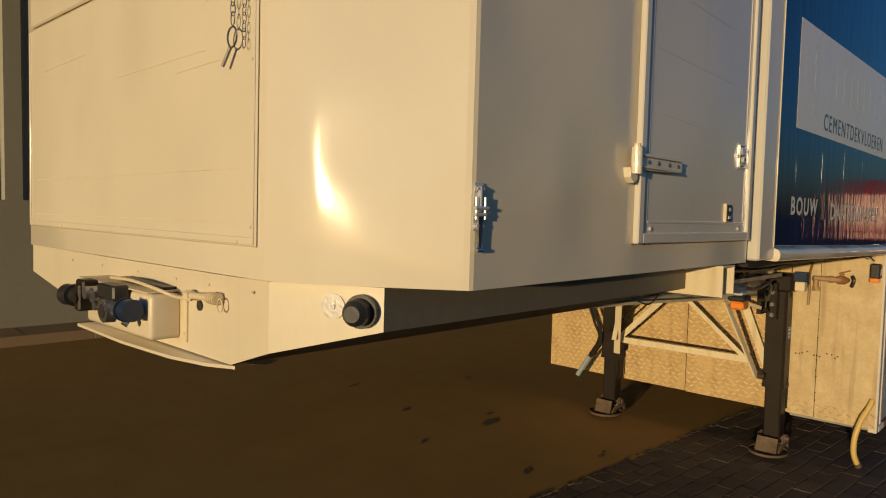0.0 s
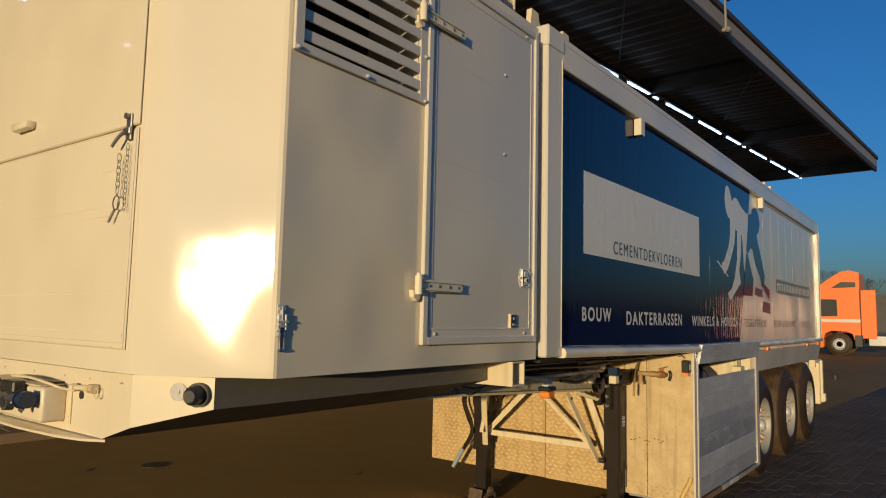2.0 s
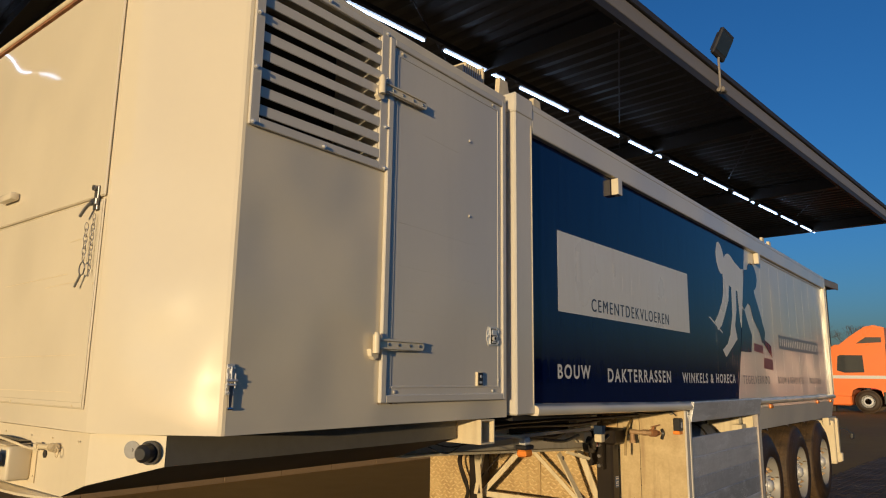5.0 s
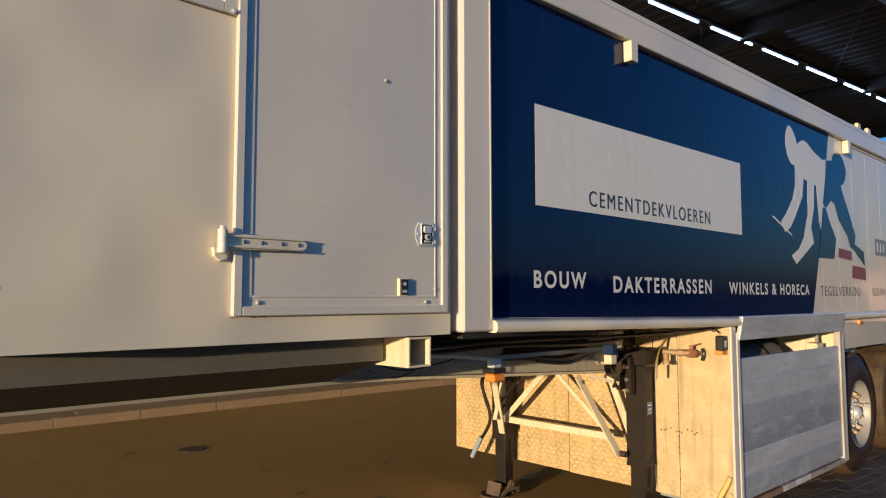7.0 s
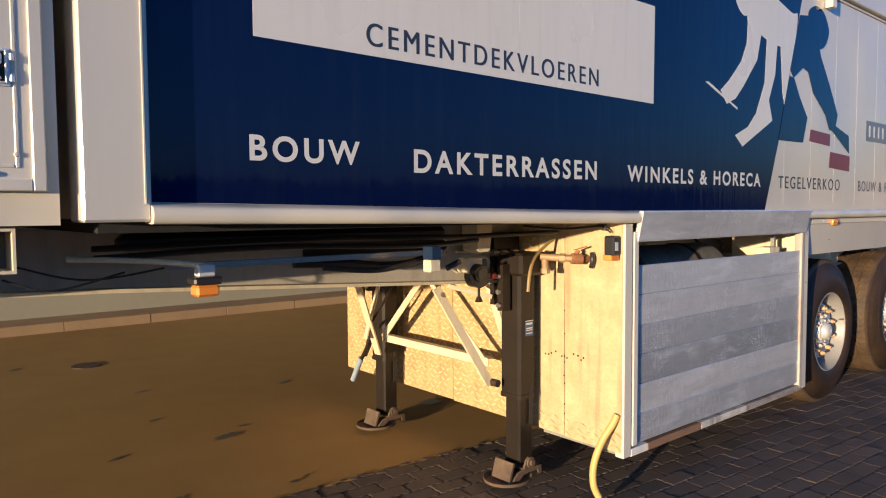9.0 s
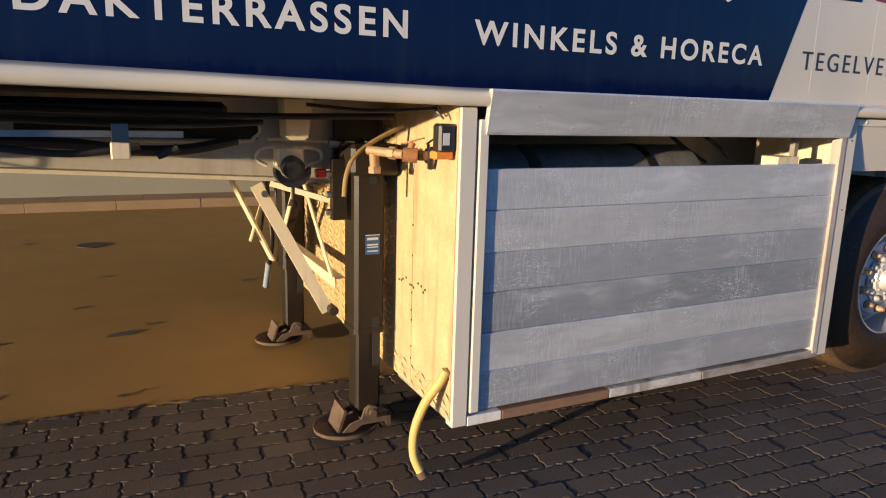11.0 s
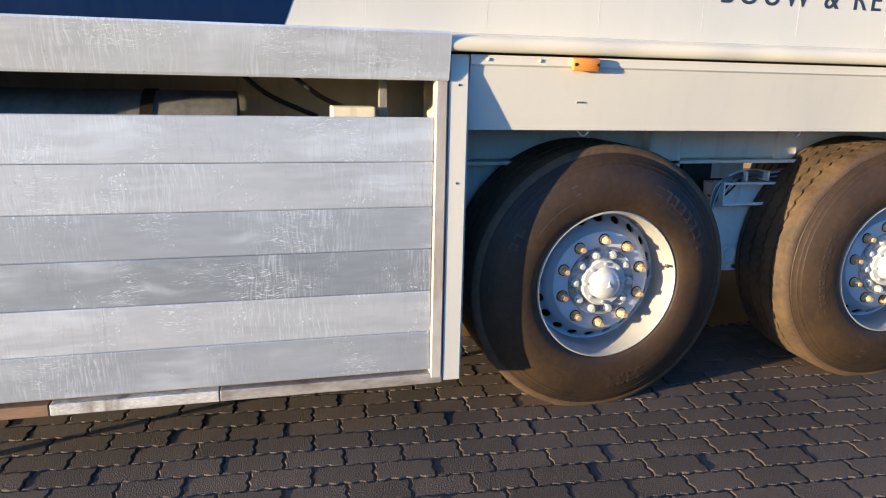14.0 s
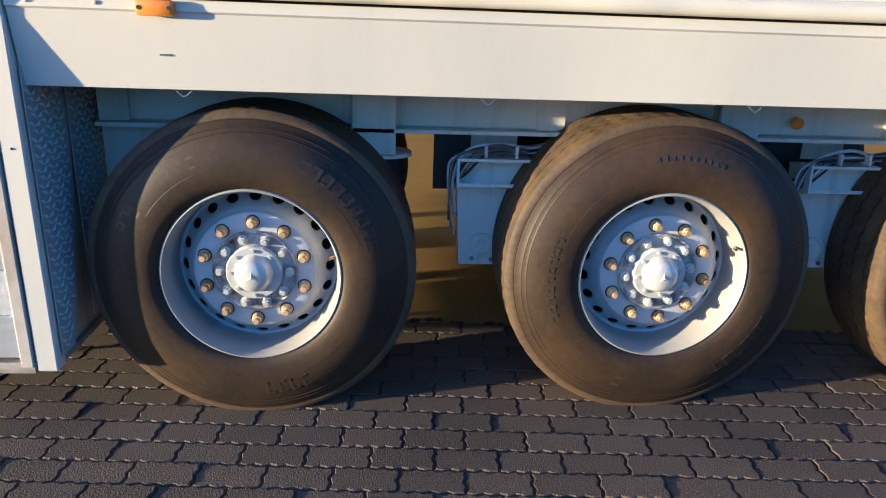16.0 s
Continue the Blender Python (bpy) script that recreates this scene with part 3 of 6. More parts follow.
HOUSE = Vector((-0.048, 0.0, 0.0))
shift = HOUSE  # the housing and the nose stand this far from the box body's axes


TAPER = [0.0156]


def taper(y):
    """The housing's side runs in a little towards the rear."""
    return -TAPER[0] * max(y - 0.03, 0.0)


def tp(name, bm, mat, parent=None, label="", m=None, smooth=35, kind=""):
    """A part of the trailer, drawn in the trailer's level axes with y = 0 at its front corner."""
    m = m or Matrix()
    if isinstance(bm, bpy.types.Mesh):
        m = Matrix.Translation((taper(m.translation.y), 0, 0)) @ m
    else:
        for v in bm.verts:
            v.co.x += taper(v.co.y)
    return part(name, bm, mat, parent or trailer, label, Matrix.Translation(shift + Vector((0, TY, 0))) @ m, smooth, kind)


SX, HX, HR, HB, HT = 0.078, -2.27, 1.628, 1.386, 3.036
# generator housing: skin with a louvre opening
hs = bmesh.new()


def quad(bm, a, b, c, d):
    bm.faces.new([bm.verts.new(p) for p in (a, b, c, d)])


ys, zs = [0.030, 0.072, 0.661, HR], [HB, 2.426, 2.974, HT]
for i in range(3):
    for j in range(3):
        if (i, j) != (1, 1):
            quad(hs, (SX, ys[i], zs[j]), (SX, ys[i + 1], zs[j]), (SX, ys[i + 1], zs[j + 1]), (SX, ys[i], zs[j + 1]))
plan = [(SX, 0.030), (SX - 0.003, 0.020), (SX - 0.013, 0.012), (-0.31, -0.2105), (-0.33, -0.2118), (-1.85, -0.212), (-1.87, -0.205), (HX + 0.014, 0.0), (HX, 0.022), (HX, HR)]
for i, (a, b) in enumerate(zip(plan, plan[1:])):
    n = 16 if i == 2 else 1
    m_ = 24 if i == 2 else 1
    for p in range(n):
        for q in range(m_):
            def bulge(s, t):
                """The front corner sheet flares out a little towards its foot."""
                x, y = a[0] + (b[0] - a[0]) * s, a[1] + (b[1] - a[1]) * s
                z = HB + (HT - HB) * t
                lean = 0.021 * (2.02 - z) if z < 1.9 else 0.021 * 0.12 * max(0.0, (2.14 - z) / 0.24) ** 2
                e = abs(2 * s - 1)
                d = (lean - 0.0110) * (1 - e * e) + 0.031 * (s - 11.11 * max(0.0, s - 0.7) ** 2) if n > 1 else 0
                return (x + d * 0.43, y - d * 0.9, HB + (HT - HB) * t)
            quad(hs, bulge(p / n, q / m_), bulge((p + 1) / n, q / m_), bulge((p + 1) / n, (q + 1) / m_), bulge(p / n, (q + 1) / m_))
quad(hs, (SX, HR, HB), (HX, HR, HB), (HX, HR, HT), (SX, HR, HT))
for z in (HB, HT):
    hs.faces.new([hs.verts.new((x, y, z)) for x, y in plan + [(SX, HR)]])
bmesh.ops.remove_doubles(hs, verts=hs.verts, dist=0.0005)
housing = tp("generator_housing", hs, cream, None, "smooth cream sheet-metal generator housing at the front", smooth=25)
# its inside: a near-black block carries the shade behind the louvre
tp("radiator_core", B(-0.25, -0.20, 0.05, 0.72, 2.38, 3.0), dark_void, housing, "near-black core behind the louvre, shade put in its colour")
# roof trim
tp("roof_trim", B(-1.86, -0.33, -0.232, -0.205, 3.016, 3.040, bevel=0.004), old_cream, housing)
tp("roof_seal", B(-1.86, -0.33, -0.229, -0.2125, 3.001, 3.014), rust, housing, "brown sealing strip under the roof edge")
# front flaps
tp("upper_flap", B(-1.80, -0.326, -0.224, -0.2125, 2.156, 2.994, bevel=0.005), cream, housing, "hinged upper front flap")
tp("lower_flap", B(-1.84, -0.331, -0.219, -0.2125, 1.456, 2.149, bevel=0.003), cream, housing, "riveted lower front flap")
fr = bmesh.new()
for a in ((-1.83, -0.336, 1.460, 1.478), (-1.83, -1.815, 1.478, 2.14), (-0.353, -0.336, 1.478, 2.14)):
    box(fr, a[0], a[1], -0.222, -0.2185, a[2], a[3], bevel=0.002)
tp("flap_frame", fr, cream, housing)
rivets(housing, [(Vector((x, -0.2225, 1.465)) + Vector((0, TY, 0))) for x in (-0.40, -0.9, -1.5, -1.8)], 0.0045, old_cream, (0, -1, 0))
rivets(housing, [(Vector((-0.344, -0.2225, z)) + Vector((0, TY, 0))) for z in (1.50, 1.86)], 0.004, old_cream, (0, -1, 0))
lampb = bmesh.new()
box(lampb, -1.19, -1.05, -0.262, -0.224, 2.245, 2.278, bevel=0.012, seg=2)
tp("marker_cover", lampb, cream, housing, "small painted lamp cover")
# hasp, padlock and chains at the flap corner
shift = HOUSE + Vector((0.036, 0, 0.034))
hp = bmesh.new()
box(hp, -0.418, -0.390, -0.232, -0.225, 2.075, 2.16, bevel=0.002)
box(hp, -0.424, -0.384, -0.240, -0.232, 2.09, 2.115, bevel=0.003)
hp = cyl(hp, (-0.405, -0.243, 2.15), (-0.405, -0.225, 2.15), 0.010, 12)
tp("hasp", hp, steel, housing, "weathered steel hasp")
tp("hasp_bar", sweep(bmesh.new(), [(-0.40, -0.244, 2.10), (-0.43, -0.25, 2.08), (-0.455, -0.254, 2.055)], 0.0055, 8), steel, housing)


def chain(x, z0, z1, y, link, r):
    bm, z, k = bmesh.new(), z0, 0
    while z > z1:
        pts = []
        for j in range(11):
            t = 2 * math.pi * j / 10
            a, b = link * 0.32 * math.cos(t), link * 0.62 * math.sin(t)
            pts.append((x + (a if k % 2 else a * 0.25), y - (0 if k % 2 else a * 0.9), z + b))
        sweep(bm, pts, r, 6, 2)
        z -= link * 0.86
        k += 1
    return bm


tp("chain", chain(-0.438, 2.02, 1.90, -0.236, 0.024, 0.0013), steel, housing, "hanging steel chain")
tp("chain", chain(-0.398, 2.05, 1.86, -0.232, 0.020, 0.0010), steel, housing, "hanging steel chain")
ring = bmesh.new()
sweep(ring, [(-0.440 + 0.019 * math.cos(t), -0.236, 1.878 + 0.022 * math.sin(t)) for t in [2 * math.pi * j / 12 for j in range(13)]], 0.0022, 6, 2)
cyl(ring, (-0.447, -0.236, 1.856), (-0.472, -0.24, 1.818), 0.0042, 8)
tp("split_pin_ring", ring, steel, housing, "ring with locking pin")
shift = HOUSE

# louvre
lf = bmesh.new()
for a in ((0.034, 0.072, 2.394, 3.006), (0.661, 0.706, 2.394, 3.006), (0.072, 0.661, 2.394, 2.426), (0.072, 0.661, 2.974, 3.006)):
    box(lf, SX + 0.001, SX + 0.013, a[0], a[1], a[2], a[3], bevel=0.002)
tp("louvre_frame", lf, side_cream, housing, "bolted louvre frame")
slat_bm = bmesh.new()
prism(slat_bm, [(-0.030, 0.016), (0.004, 0.000), (0.006, -0.003), (0.006, -0.037), (0.003, -0.039), (0.003, -0.0035), (-0.031, 0.013)], 1, 0.0725, 0.6605)
slat = mesh_of("slat", slat_bm, side_cream, 0)
for k in range(8):
    tp("slat", slat, side_cream, housing, m=Matrix.Translation((SX - 0.004 + 0.0015 * math.sin(5.1 * k), 0, 2.478 + 0.0672 * k)), smooth=0)
tp("louvre_jamb", B(-0.19, SX - 0.001, 0.6605, 0.664, 2.424, 2.976), side_cream, housing, "sunlit inner side of the louvre", smooth=0)
tp("louvre_sill", B(-0.10, SX - 0.001, 0.073, 0.660, 2.421, 2.4255), side_cream, housing, smooth=0)
bolt_me = mesh_of("louvre_bolt", cyl(C((0.0, 0, 0), (0.003, 0, 0), 0.0085, 14), (0.003, 0, 0), (0.011, 0, 0), 0.0055, 6), lock_metal)
for y, z in ((0.047, 2.404), (0.365, 2.404), (0.692, 2.404), (0.047, 2.60), (0.692, 2.58), (0.692, 2.79), (0.047, 2.80), (0.047, 2.990), (0.365, 2.992), (0.692, 2.992)):
    tp("louvre_bolt", bolt_me, lock_metal, housing, m=Matrix.Translation((SX + 0.0125, y, z)))

# finned exhaust grille on the roof
eg_ = tp("exhaust_grille", B(-0.20, -0.055, 1.605, 1.625, 3.037, 3.235, bevel=0.006), old_cream, housing, "finned exhaust grille on the roof")
# near-black filling puts the shade between the fins into colour
tp("grille_core", B(-0.17, -0.085, 1.462, 1.604, 3.037, 3.205), dark_void, eg_)
for k in range(7):
    tp("fin", B(-0.185, -0.062, 1.462 + 0.0205 * k, 1.470 + 0.0205 * k, 3.037, 3.215, bevel=0.002), old_cream, eg_)

# service door with its double moulding
DY0, DY1, DZ0, DZ1 = 0.706, 1.598, 1.471, 2.986
tp("service_door", B(SX + 0.001, SX + 0.010, DY0 + 0.03, DY1 - 0.03, DZ0 + 0.03, DZ1 - 0.03), side_cream, housing, "flat service door with raised moulding")
for (w0, w1, h) in ((0.0, 0.030, 0.020), (0.055, 0.066, 0.0125)):
    mb = bmesh.new()
    a0, a1, b0, b1 = DY0 + w0, DY1 - w0, DZ0 + w0, DZ1 - w0
    d = w1 - w0
    for a in ((a0, a0 + d, b0, b1), (a1 - d, a1, b0, b1), (a0 + d, a1 - d, b0, b0 + d), (a0 + d, a1 - d, b1 - d, b1)):
        box(mb, SX + 0.001, SX + h, *a, bevel=0.003)
    tp("door_moulding", mb, side_cream, housing)
rivets(housing, [Vector((SX + 0.013, y + TY, z)) for y, z in ((0.738, 1.56), (0.79, 1.512), (1.488, 1.512), (1.536, 1.56), (0.738, 2.88), (0.79, 2.94), (1.488, 2.94), (1.29, 2.69), (1.29, 2.32))], 0.007, side_cream)


def hinge(y, z):
    hb = bmesh.new()
    prism(hb, [(y, z - 0.024), (y + 0.25, z - 0.020), (y + 0.275, z - 0.012), (y + 0.28, z), (y + 0.275, z + 0.012), (y + 0.25, z + 0.020), (y, z + 0.024)], 0, SX + 0.0215, SX + 0.0275)
    box(hb, SX + 0.0275, SX + 0.034, y + 0.01, y + 0.265, z + 0.012, z + 0.019, bevel=0.002)
    box(hb, SX + 0.0275, SX + 0.034, y + 0.01, y + 0.265, z - 0.019, z - 0.012, bevel=0.002)
    box(hb, SX + 0.012, SX + 0.022, y + 0.02, y + 0.27, z - 0.013, z + 0.013)
    cyl(hb, (SX + 0.027, y - 0.010, z - 0.036), (SX + 0.027, y - 0.010, z + 0.034), 0.015, 14)
    cyl(hb, (SX + 0.027, y - 0.010, z + 0.034), (SX + 0.027, y - 0.010, z + 0.044), 0.009, 10)
    prism(hb, [(y - 0.034, z - 0.02), (y + 0.012, z - 0.02), (y + 0.006, z - 0.052), (y - 0.012, z - 0.060), (y - 0.030, z - 0.046)], 0, SX + 0.001, SX + 0.022)
    tp("hinge", hb, cream, housing, "painted strap hinge")
    rivets(housing, [Vector((SX + 0.028, y + d + TY, z)) for d in (0.06, 0.12, 0.19, 0.25)], 0.007, steel)


hinge(0.675, 1.695)
hinge(0.664, 2.745)
# faint creases in the sheets
for y0, y1, z in ((0.79, 1.36, 2.20), (0.79, 1.40, 2.02), (0.85, 1.20, 1.84), (0.95, 1.20, 2.62)):
    tp("crease", bar(bmesh.new(), (SX + 0.0102, y0, z), (SX + 0.0102, y1, z - 0.012), 0.0012, 0.0014, up=(0, 0, 1)), side_cream, housing, smooth=0)
for x0, x1, z in ((-1.75, -0.42, 1.62), (-1.75, -0.42, 1.50), (-1.1, -0.55, 1.90), (-0.72, -0.44, 1.87), (-1.7, -1.3, 1.99), (-0.56, -0.40, 2.02)):
    tp("crease", bar(bmesh.new(), (x0, -0.2195, z), (x1, -0.2195, z + 0.008), 0.0012, 0.0016, up=(0, 0, 1)), old_cream, housing, smooth=0)
# recessed paddle lock
LY = 0.076
lk = bmesh.new()
prism(lk, [(1.362 + LY, 1.748), (1.376 + LY, 1.722), (1.452 + LY, 1.722), (1.452 + LY, 1.812), (1.376 + LY, 1.812), (1.362 + LY, 1.786)], 0, SX + 0.010, SX + 0.0135)
for a in ((1.384, 1.388, 1.728, 1.808), (1.442, 1.446, 1.728, 1.808), (1.388, 1.442, 1.804, 1.808), (1.388, 1.442, 1.728, 1.732)):
    box(lk, SX + 0.0135, SX + 0.019, a[0] + LY, a[1] + LY, a[2], a[3], bevel=0.001)
for z in (1.742, 1.792):
    cyl(lk, (SX + 0.014, 1.456 + LY, z - 0.008), (SX + 0.014, 1.456 + LY, z + 0.008), 0.006, 10)
cyl(lk, (SX + 0.0135, 1.371 + LY, 1.767), (SX + 0.018, 1.371 + LY, 1.767), 0.0055, 10)
tp("paddle_lock", lk, lock_metal, housing, "chrome paddle lock plate")
tp("lock_tray", B(SX + 0.0137, SX + 0.0146, 1.389 + LY, 1.441 + LY, 1.733, 1.803), black_paint, housing)
pd = B(SX + 0.015, SX + 0.022, 1.394 + LY, 1.436 + LY, 1.772, 1.800, bevel=0.004)
cyl(pd, (SX + 0.014, 1.415 + LY, 1.757), (SX + 0.026, 1.415 + LY, 1.757), 0.0115, 18)
box(pd, SX + 0.015, SX + 0.020, 1.398 + LY, 1.434 + LY, 1.736, 1.744, bevel=0.002)
tp("lock_paddle", pd, lock_metal, housing, "chrome lock paddle")
tp("key_cylinder", C((SX + 0.026, 1.415 + LY, 1.757), (SX + 0.0268, 1.415 + LY, 1.757), 0.0065, 14), black_paint, housing)
shift = HOUSE + Vector((0, 0.044, 0))
lk2 = bmesh.new()
prism(lk2, [(SX + 0.001, 1.300), (SX + 0.018, 1.310), (SX + 0.018, 1.350), (SX + 0.001, 1.356)], 2, 1.535, 1.598)
tp("small_latch", lk2, old_cream, housing, "small slam latch with a worn cream face")
ls = B(SX + 0.0182, SX + 0.022, 1.313, 1.349, 1.538, 1.595, bevel=0.002)
tp("latch_slot", ls, black_plastic, housing, "black latch insert")
lc = C((SX + 0.022, 1.331, 1.578), (SX + 0.024, 1.331, 1.578), 0.007, 12)
box(lc, SX + 0.022, SX + 0.0235, 1.321, 1.341, 1.546, 1.556)
tp("latch_bolt", lc, lock_metal, housing)
shift = HOUSE
# toggle latch near the front corner
tg = B(SX + 0.001, SX + 0.004, 0.020, 0.050, 1.556, 1.604, bevel=0.001)
box(tg, SX + 0.001, SX + 0.004, 0.019, 0.051, 1.508, 1.545, bevel=0.001)
box(tg, SX + 0.004, SX + 0.012, 0.030, 0.040, 1.548, 1.598, bevel=0.003)
for y, z in ((0.027, 1.592), (0.043, 1.592), (0.027, 1.517), (0.043, 1.517)):
    cyl(tg, (SX + 0.004, y, z), (SX + 0.007, y, z), 0.0065, 12)
    cyl(tg, (SX + 0.007, y, z), (SX + 0.011, y, z), 0.0035, 8)
cyl(tg, (SX + 0.011, 0.016, 1.553), (SX + 0.011, 0.056, 1.553), 0.0045, 8)
cyl(tg, (SX + 0.010, 0.018, 1.540), (SX + 0.010, 0.052, 1.540), 0.0040, 8)
for y in (0.021, 0.049):
    cyl(tg, (SX + 0.010, y, 1.575), (SX + 0.010, y, 1.530), 0.0030, 8)
toggle = tp("toggle_latch", tg, lock_metal, housing, "chrome toggle latch")
tgl = bmesh.new()
prism(tgl, [(0.027, 1.545), (0.043, 1.545), (0.041, 1.500), (0.0395, 1.474), (0.042, 1.466), (0.028, 1.466), (0.0305, 1.474), (0.029, 1.500)], 0, SX + 0.006, SX + 0.011)
cyl(tgl, (SX + 0.0085, 0.026, 1.468), (SX + 0.0085, 0.044, 1.468), 0.005, 8)
tp("latch_lever", tgl, chrome, toggle, "chrome latch lever")
# chipped paint under the door
for y, w, h in ((0.702, 0.018, 0.004), (0.724, 0.010, 0.003), (0.772, 0.022, 0.005), (0.800, 0.012, 0.003), (0.816, 0.007, 0.006)):
    tp("paint_chip", prism(bmesh.new(), [(y, 1.4695), (y + w, 1.4690), (y + w * 0.8, 1.4690 - h), (y + w * 0.35, 1.4690 - h * 0.6)], 0, SX, SX + 0.0006), rust, housing, smooth=0)
# vent on its roof edge
vb = bmesh.new()
for k in range(9):
    box(vb, -0.16, -0.04, 1.405 + 0.02 * k, 1.413 + 0.02 * k, 3.08, 3.17)
box(vb, -0.17, -0.03, 1.40, 1.59, HT - 0.002, 3.08)
tp("roof_vent", vb, steel, housing, "finned vent on the roof edge")

# nose pan below the housing
pan = bmesh.new()
path_ = [(-0.08, -0.068), (-0.31, -0.196), (-0.45, -0.205), (-1.18, -0.205), (-1.88, -0.196), (-2.11, -0.075)]
low = [1.290, 1.225, 1.178, 1.180, 1.285, 1.325]
rows = [[[pan.verts.new((x, (y if k == 0 else 1.40), z)) for (x, y), z in zip(path_, zz)] for zz in ([HB - 0.003] * 6, low)] for k in (0, 1)]
for i in range(5):
    pan.faces.new((rows[0][0][i], rows[0][0][i + 1], rows[0][1][i + 1], rows[0][1][i]))
    pan.faces.new((rows[1][0][i], rows[1][0][i + 1], rows[1][1][i + 1], rows[1][1][i]))
    pan.faces.new((rows[0][0][i], rows[0][0][i + 1], rows[1][0][i + 1], rows[1][0][i]))
TAPER[0] = 0.0
nose = tp("nose_pan", pan, nose_paint, None, "cream folded steel pan under the nose", smooth=20)
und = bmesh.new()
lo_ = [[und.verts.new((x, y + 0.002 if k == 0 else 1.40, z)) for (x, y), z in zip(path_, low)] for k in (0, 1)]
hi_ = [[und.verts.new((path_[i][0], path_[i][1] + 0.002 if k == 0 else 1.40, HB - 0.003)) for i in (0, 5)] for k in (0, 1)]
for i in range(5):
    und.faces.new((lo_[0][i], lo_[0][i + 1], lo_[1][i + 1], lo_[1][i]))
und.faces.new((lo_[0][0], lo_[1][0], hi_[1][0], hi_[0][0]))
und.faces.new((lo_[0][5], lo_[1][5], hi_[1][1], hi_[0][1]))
tp("pan_underside", und, shaded_brown, nose, "dark painted underside of the pan, darkened further for its shade", smooth=20)
sk = bmesh.new()
vs = [sk.verts.new(p) for p in ((-0.44, -0.200, 1.176), (-1.25, -0.200, 1.176), (-1.29, -0.246, 1.170), (-0.95, -0.250, 1.166), (-0.68, -0.243, 1.168), (-0.54, -0.222, 1.170))]
f = sk.faces.new(vs)
r = bmesh.ops.extrude_face_region(sk, geom=[f])
bmesh.ops.translate(sk, vec=(0, 0, -0.008), verts=[v for v in r["geom"] if isinstance(v, bmesh.types.BMVert)])
tp("skid_plate", sk, nose_paint, nose, "bent steel skid plate lip")
for x, bz in ((-0.118, 1.332), (-2.037, 1.300)):
    s = 1 if x > -1 else -1
    base = Vector((x, -0.094, bz))
    n = Vector((0.44 * s, -0.9, 0)).normalized()
    bfr = bmesh.new()
    cyl(bfr, base, base + n * 0.012, 0.036, 24)
    cyl(bfr, base + n * 0.012, base + n * 0.042, 0.029, 24, 0.027)
    cyl(bfr, base + n * 0.042, base + n * 0.054, 0.027, 24, 0.017)
    tp("rubber_buffer", bfr, black_plastic, nose, "black rubber buffer")
    b2 = base + Vector((-0.062 * s, -0.026, 0.006))
    tp("reflector", cyl(C(b2, b2 + n * 0.006, 0.027, 24), b2 + n * 0.006, b2 + n * 0.009, 0.006, 10), steel, nose, "clear round reflector")
rivets(nose, [Vector((x, -0.207 + TY, 1.355)) for x in (-0.36, -0.55, -0.72, -0.95, -1.2, -1.45)], 0.0038, old_cream, (0, -1, 0))
# coupling box on the nose
tp("coupling_box", B(-1.10, -0.687, -0.287, -0.207, 1.207, 1.322, bevel=0.012, seg=3), nose_paint, nose, "cream box with air and power couplings")
tp("box_flange", B(-0.700, -0.655, -0.2095, -0.2065, 1.200, 1.326), old_cream, nose)
rivets(nose, [Vector((-0.668, -0.2105 + TY, 1.222))], 0.004, old_cream, (0, -1, 0))
tp("cover_sheet", bar(bmesh.new(), (-1.13, -0.256, 1.330), (-0.70, -0.246, 1.326), 0.09, 0.003), old_cream, nose, "loose cover sheet")
tp("rubber_flap", bar(bmesh.new(), (-0.98, -0.225, 1.337), (-0.72, -0.222, 1.331), 0.036, 0.008), black_plastic, nose, "black rubber flap")


def coupling(parts_, mat, label, name="coupling"):
    bm = bmesh.new()
    for p in parts_:
        if len(p) == 4:
            cyl(bm, p[0], p[1], p[2], 20, p[3])
        else:
            box(bm, *p[:6], bevel=0.005)
    tp(name, bm, mat, nose, label)


coupling((((-1.02, -0.325, 1.290), (-1.07, -0.33, 1.287), 0.022, 0.022), ((-1.07, -0.33, 1.287), (-1.11, -0.334, 1.285), 0.027, 0.030), ((-1.06, -0.33, 1.287), (-1.066, -0.33, 1.287), 0.031, 0.031)), black_plastic, "black air coupling head")
coupling(((-1.03, -0.995, -0.345, -0.287, 1.250, 1.325), (-1.04, -0.985, -0.338, -0.296, 1.300, 1.335), ((-1.012, -0.350, 1.285), (-1.012, -0.285, 1.285), 0.014, 0.014)), black_paint, "black coupling clamp")
coupling((((-0.955, -0.345, 1.305), (-0.955, -0.286, 1.305), 0.017, 0.017), ((-0.945, -0.325, 1.270), (-0.945, -0.286, 1.270), 0.013, 0.013), ((-0.930, -0.335, 1.30), (-0.930, -0.288, 1.30), 0.020, 0.018)), steel, "grey metal valve fitting")
coupling((((-0.845, -0.320, 1.285), (-0.845, -0.286, 1.285), 0.032, 0.034), (-0.905, -0.80, -0.332, -0.290, 1.298, 1.336), ((-0.885, -0.325, 1.30), (-0.885, -0.287, 1.30), 0.020, 0.020)), black_plastic, "black socket housing")
coupling((((-0.835, -0.345, 1.270), (-0.835, -0.320, 1.272), 0.030, 0.033), (-0.880, -0.790, -0.336, -0.330, 1.262, 1.278)), steel, "worn oval coupling ring")
# near-black disc in place of an open bore, shade in its colour
coupling((((-0.836, -0.3465, 1.270), (-0.836, -0.3450, 1.270), 0.018, 0.018),), dark_void, "near-black disc for the bore's shaded inside", "coupling_bore")
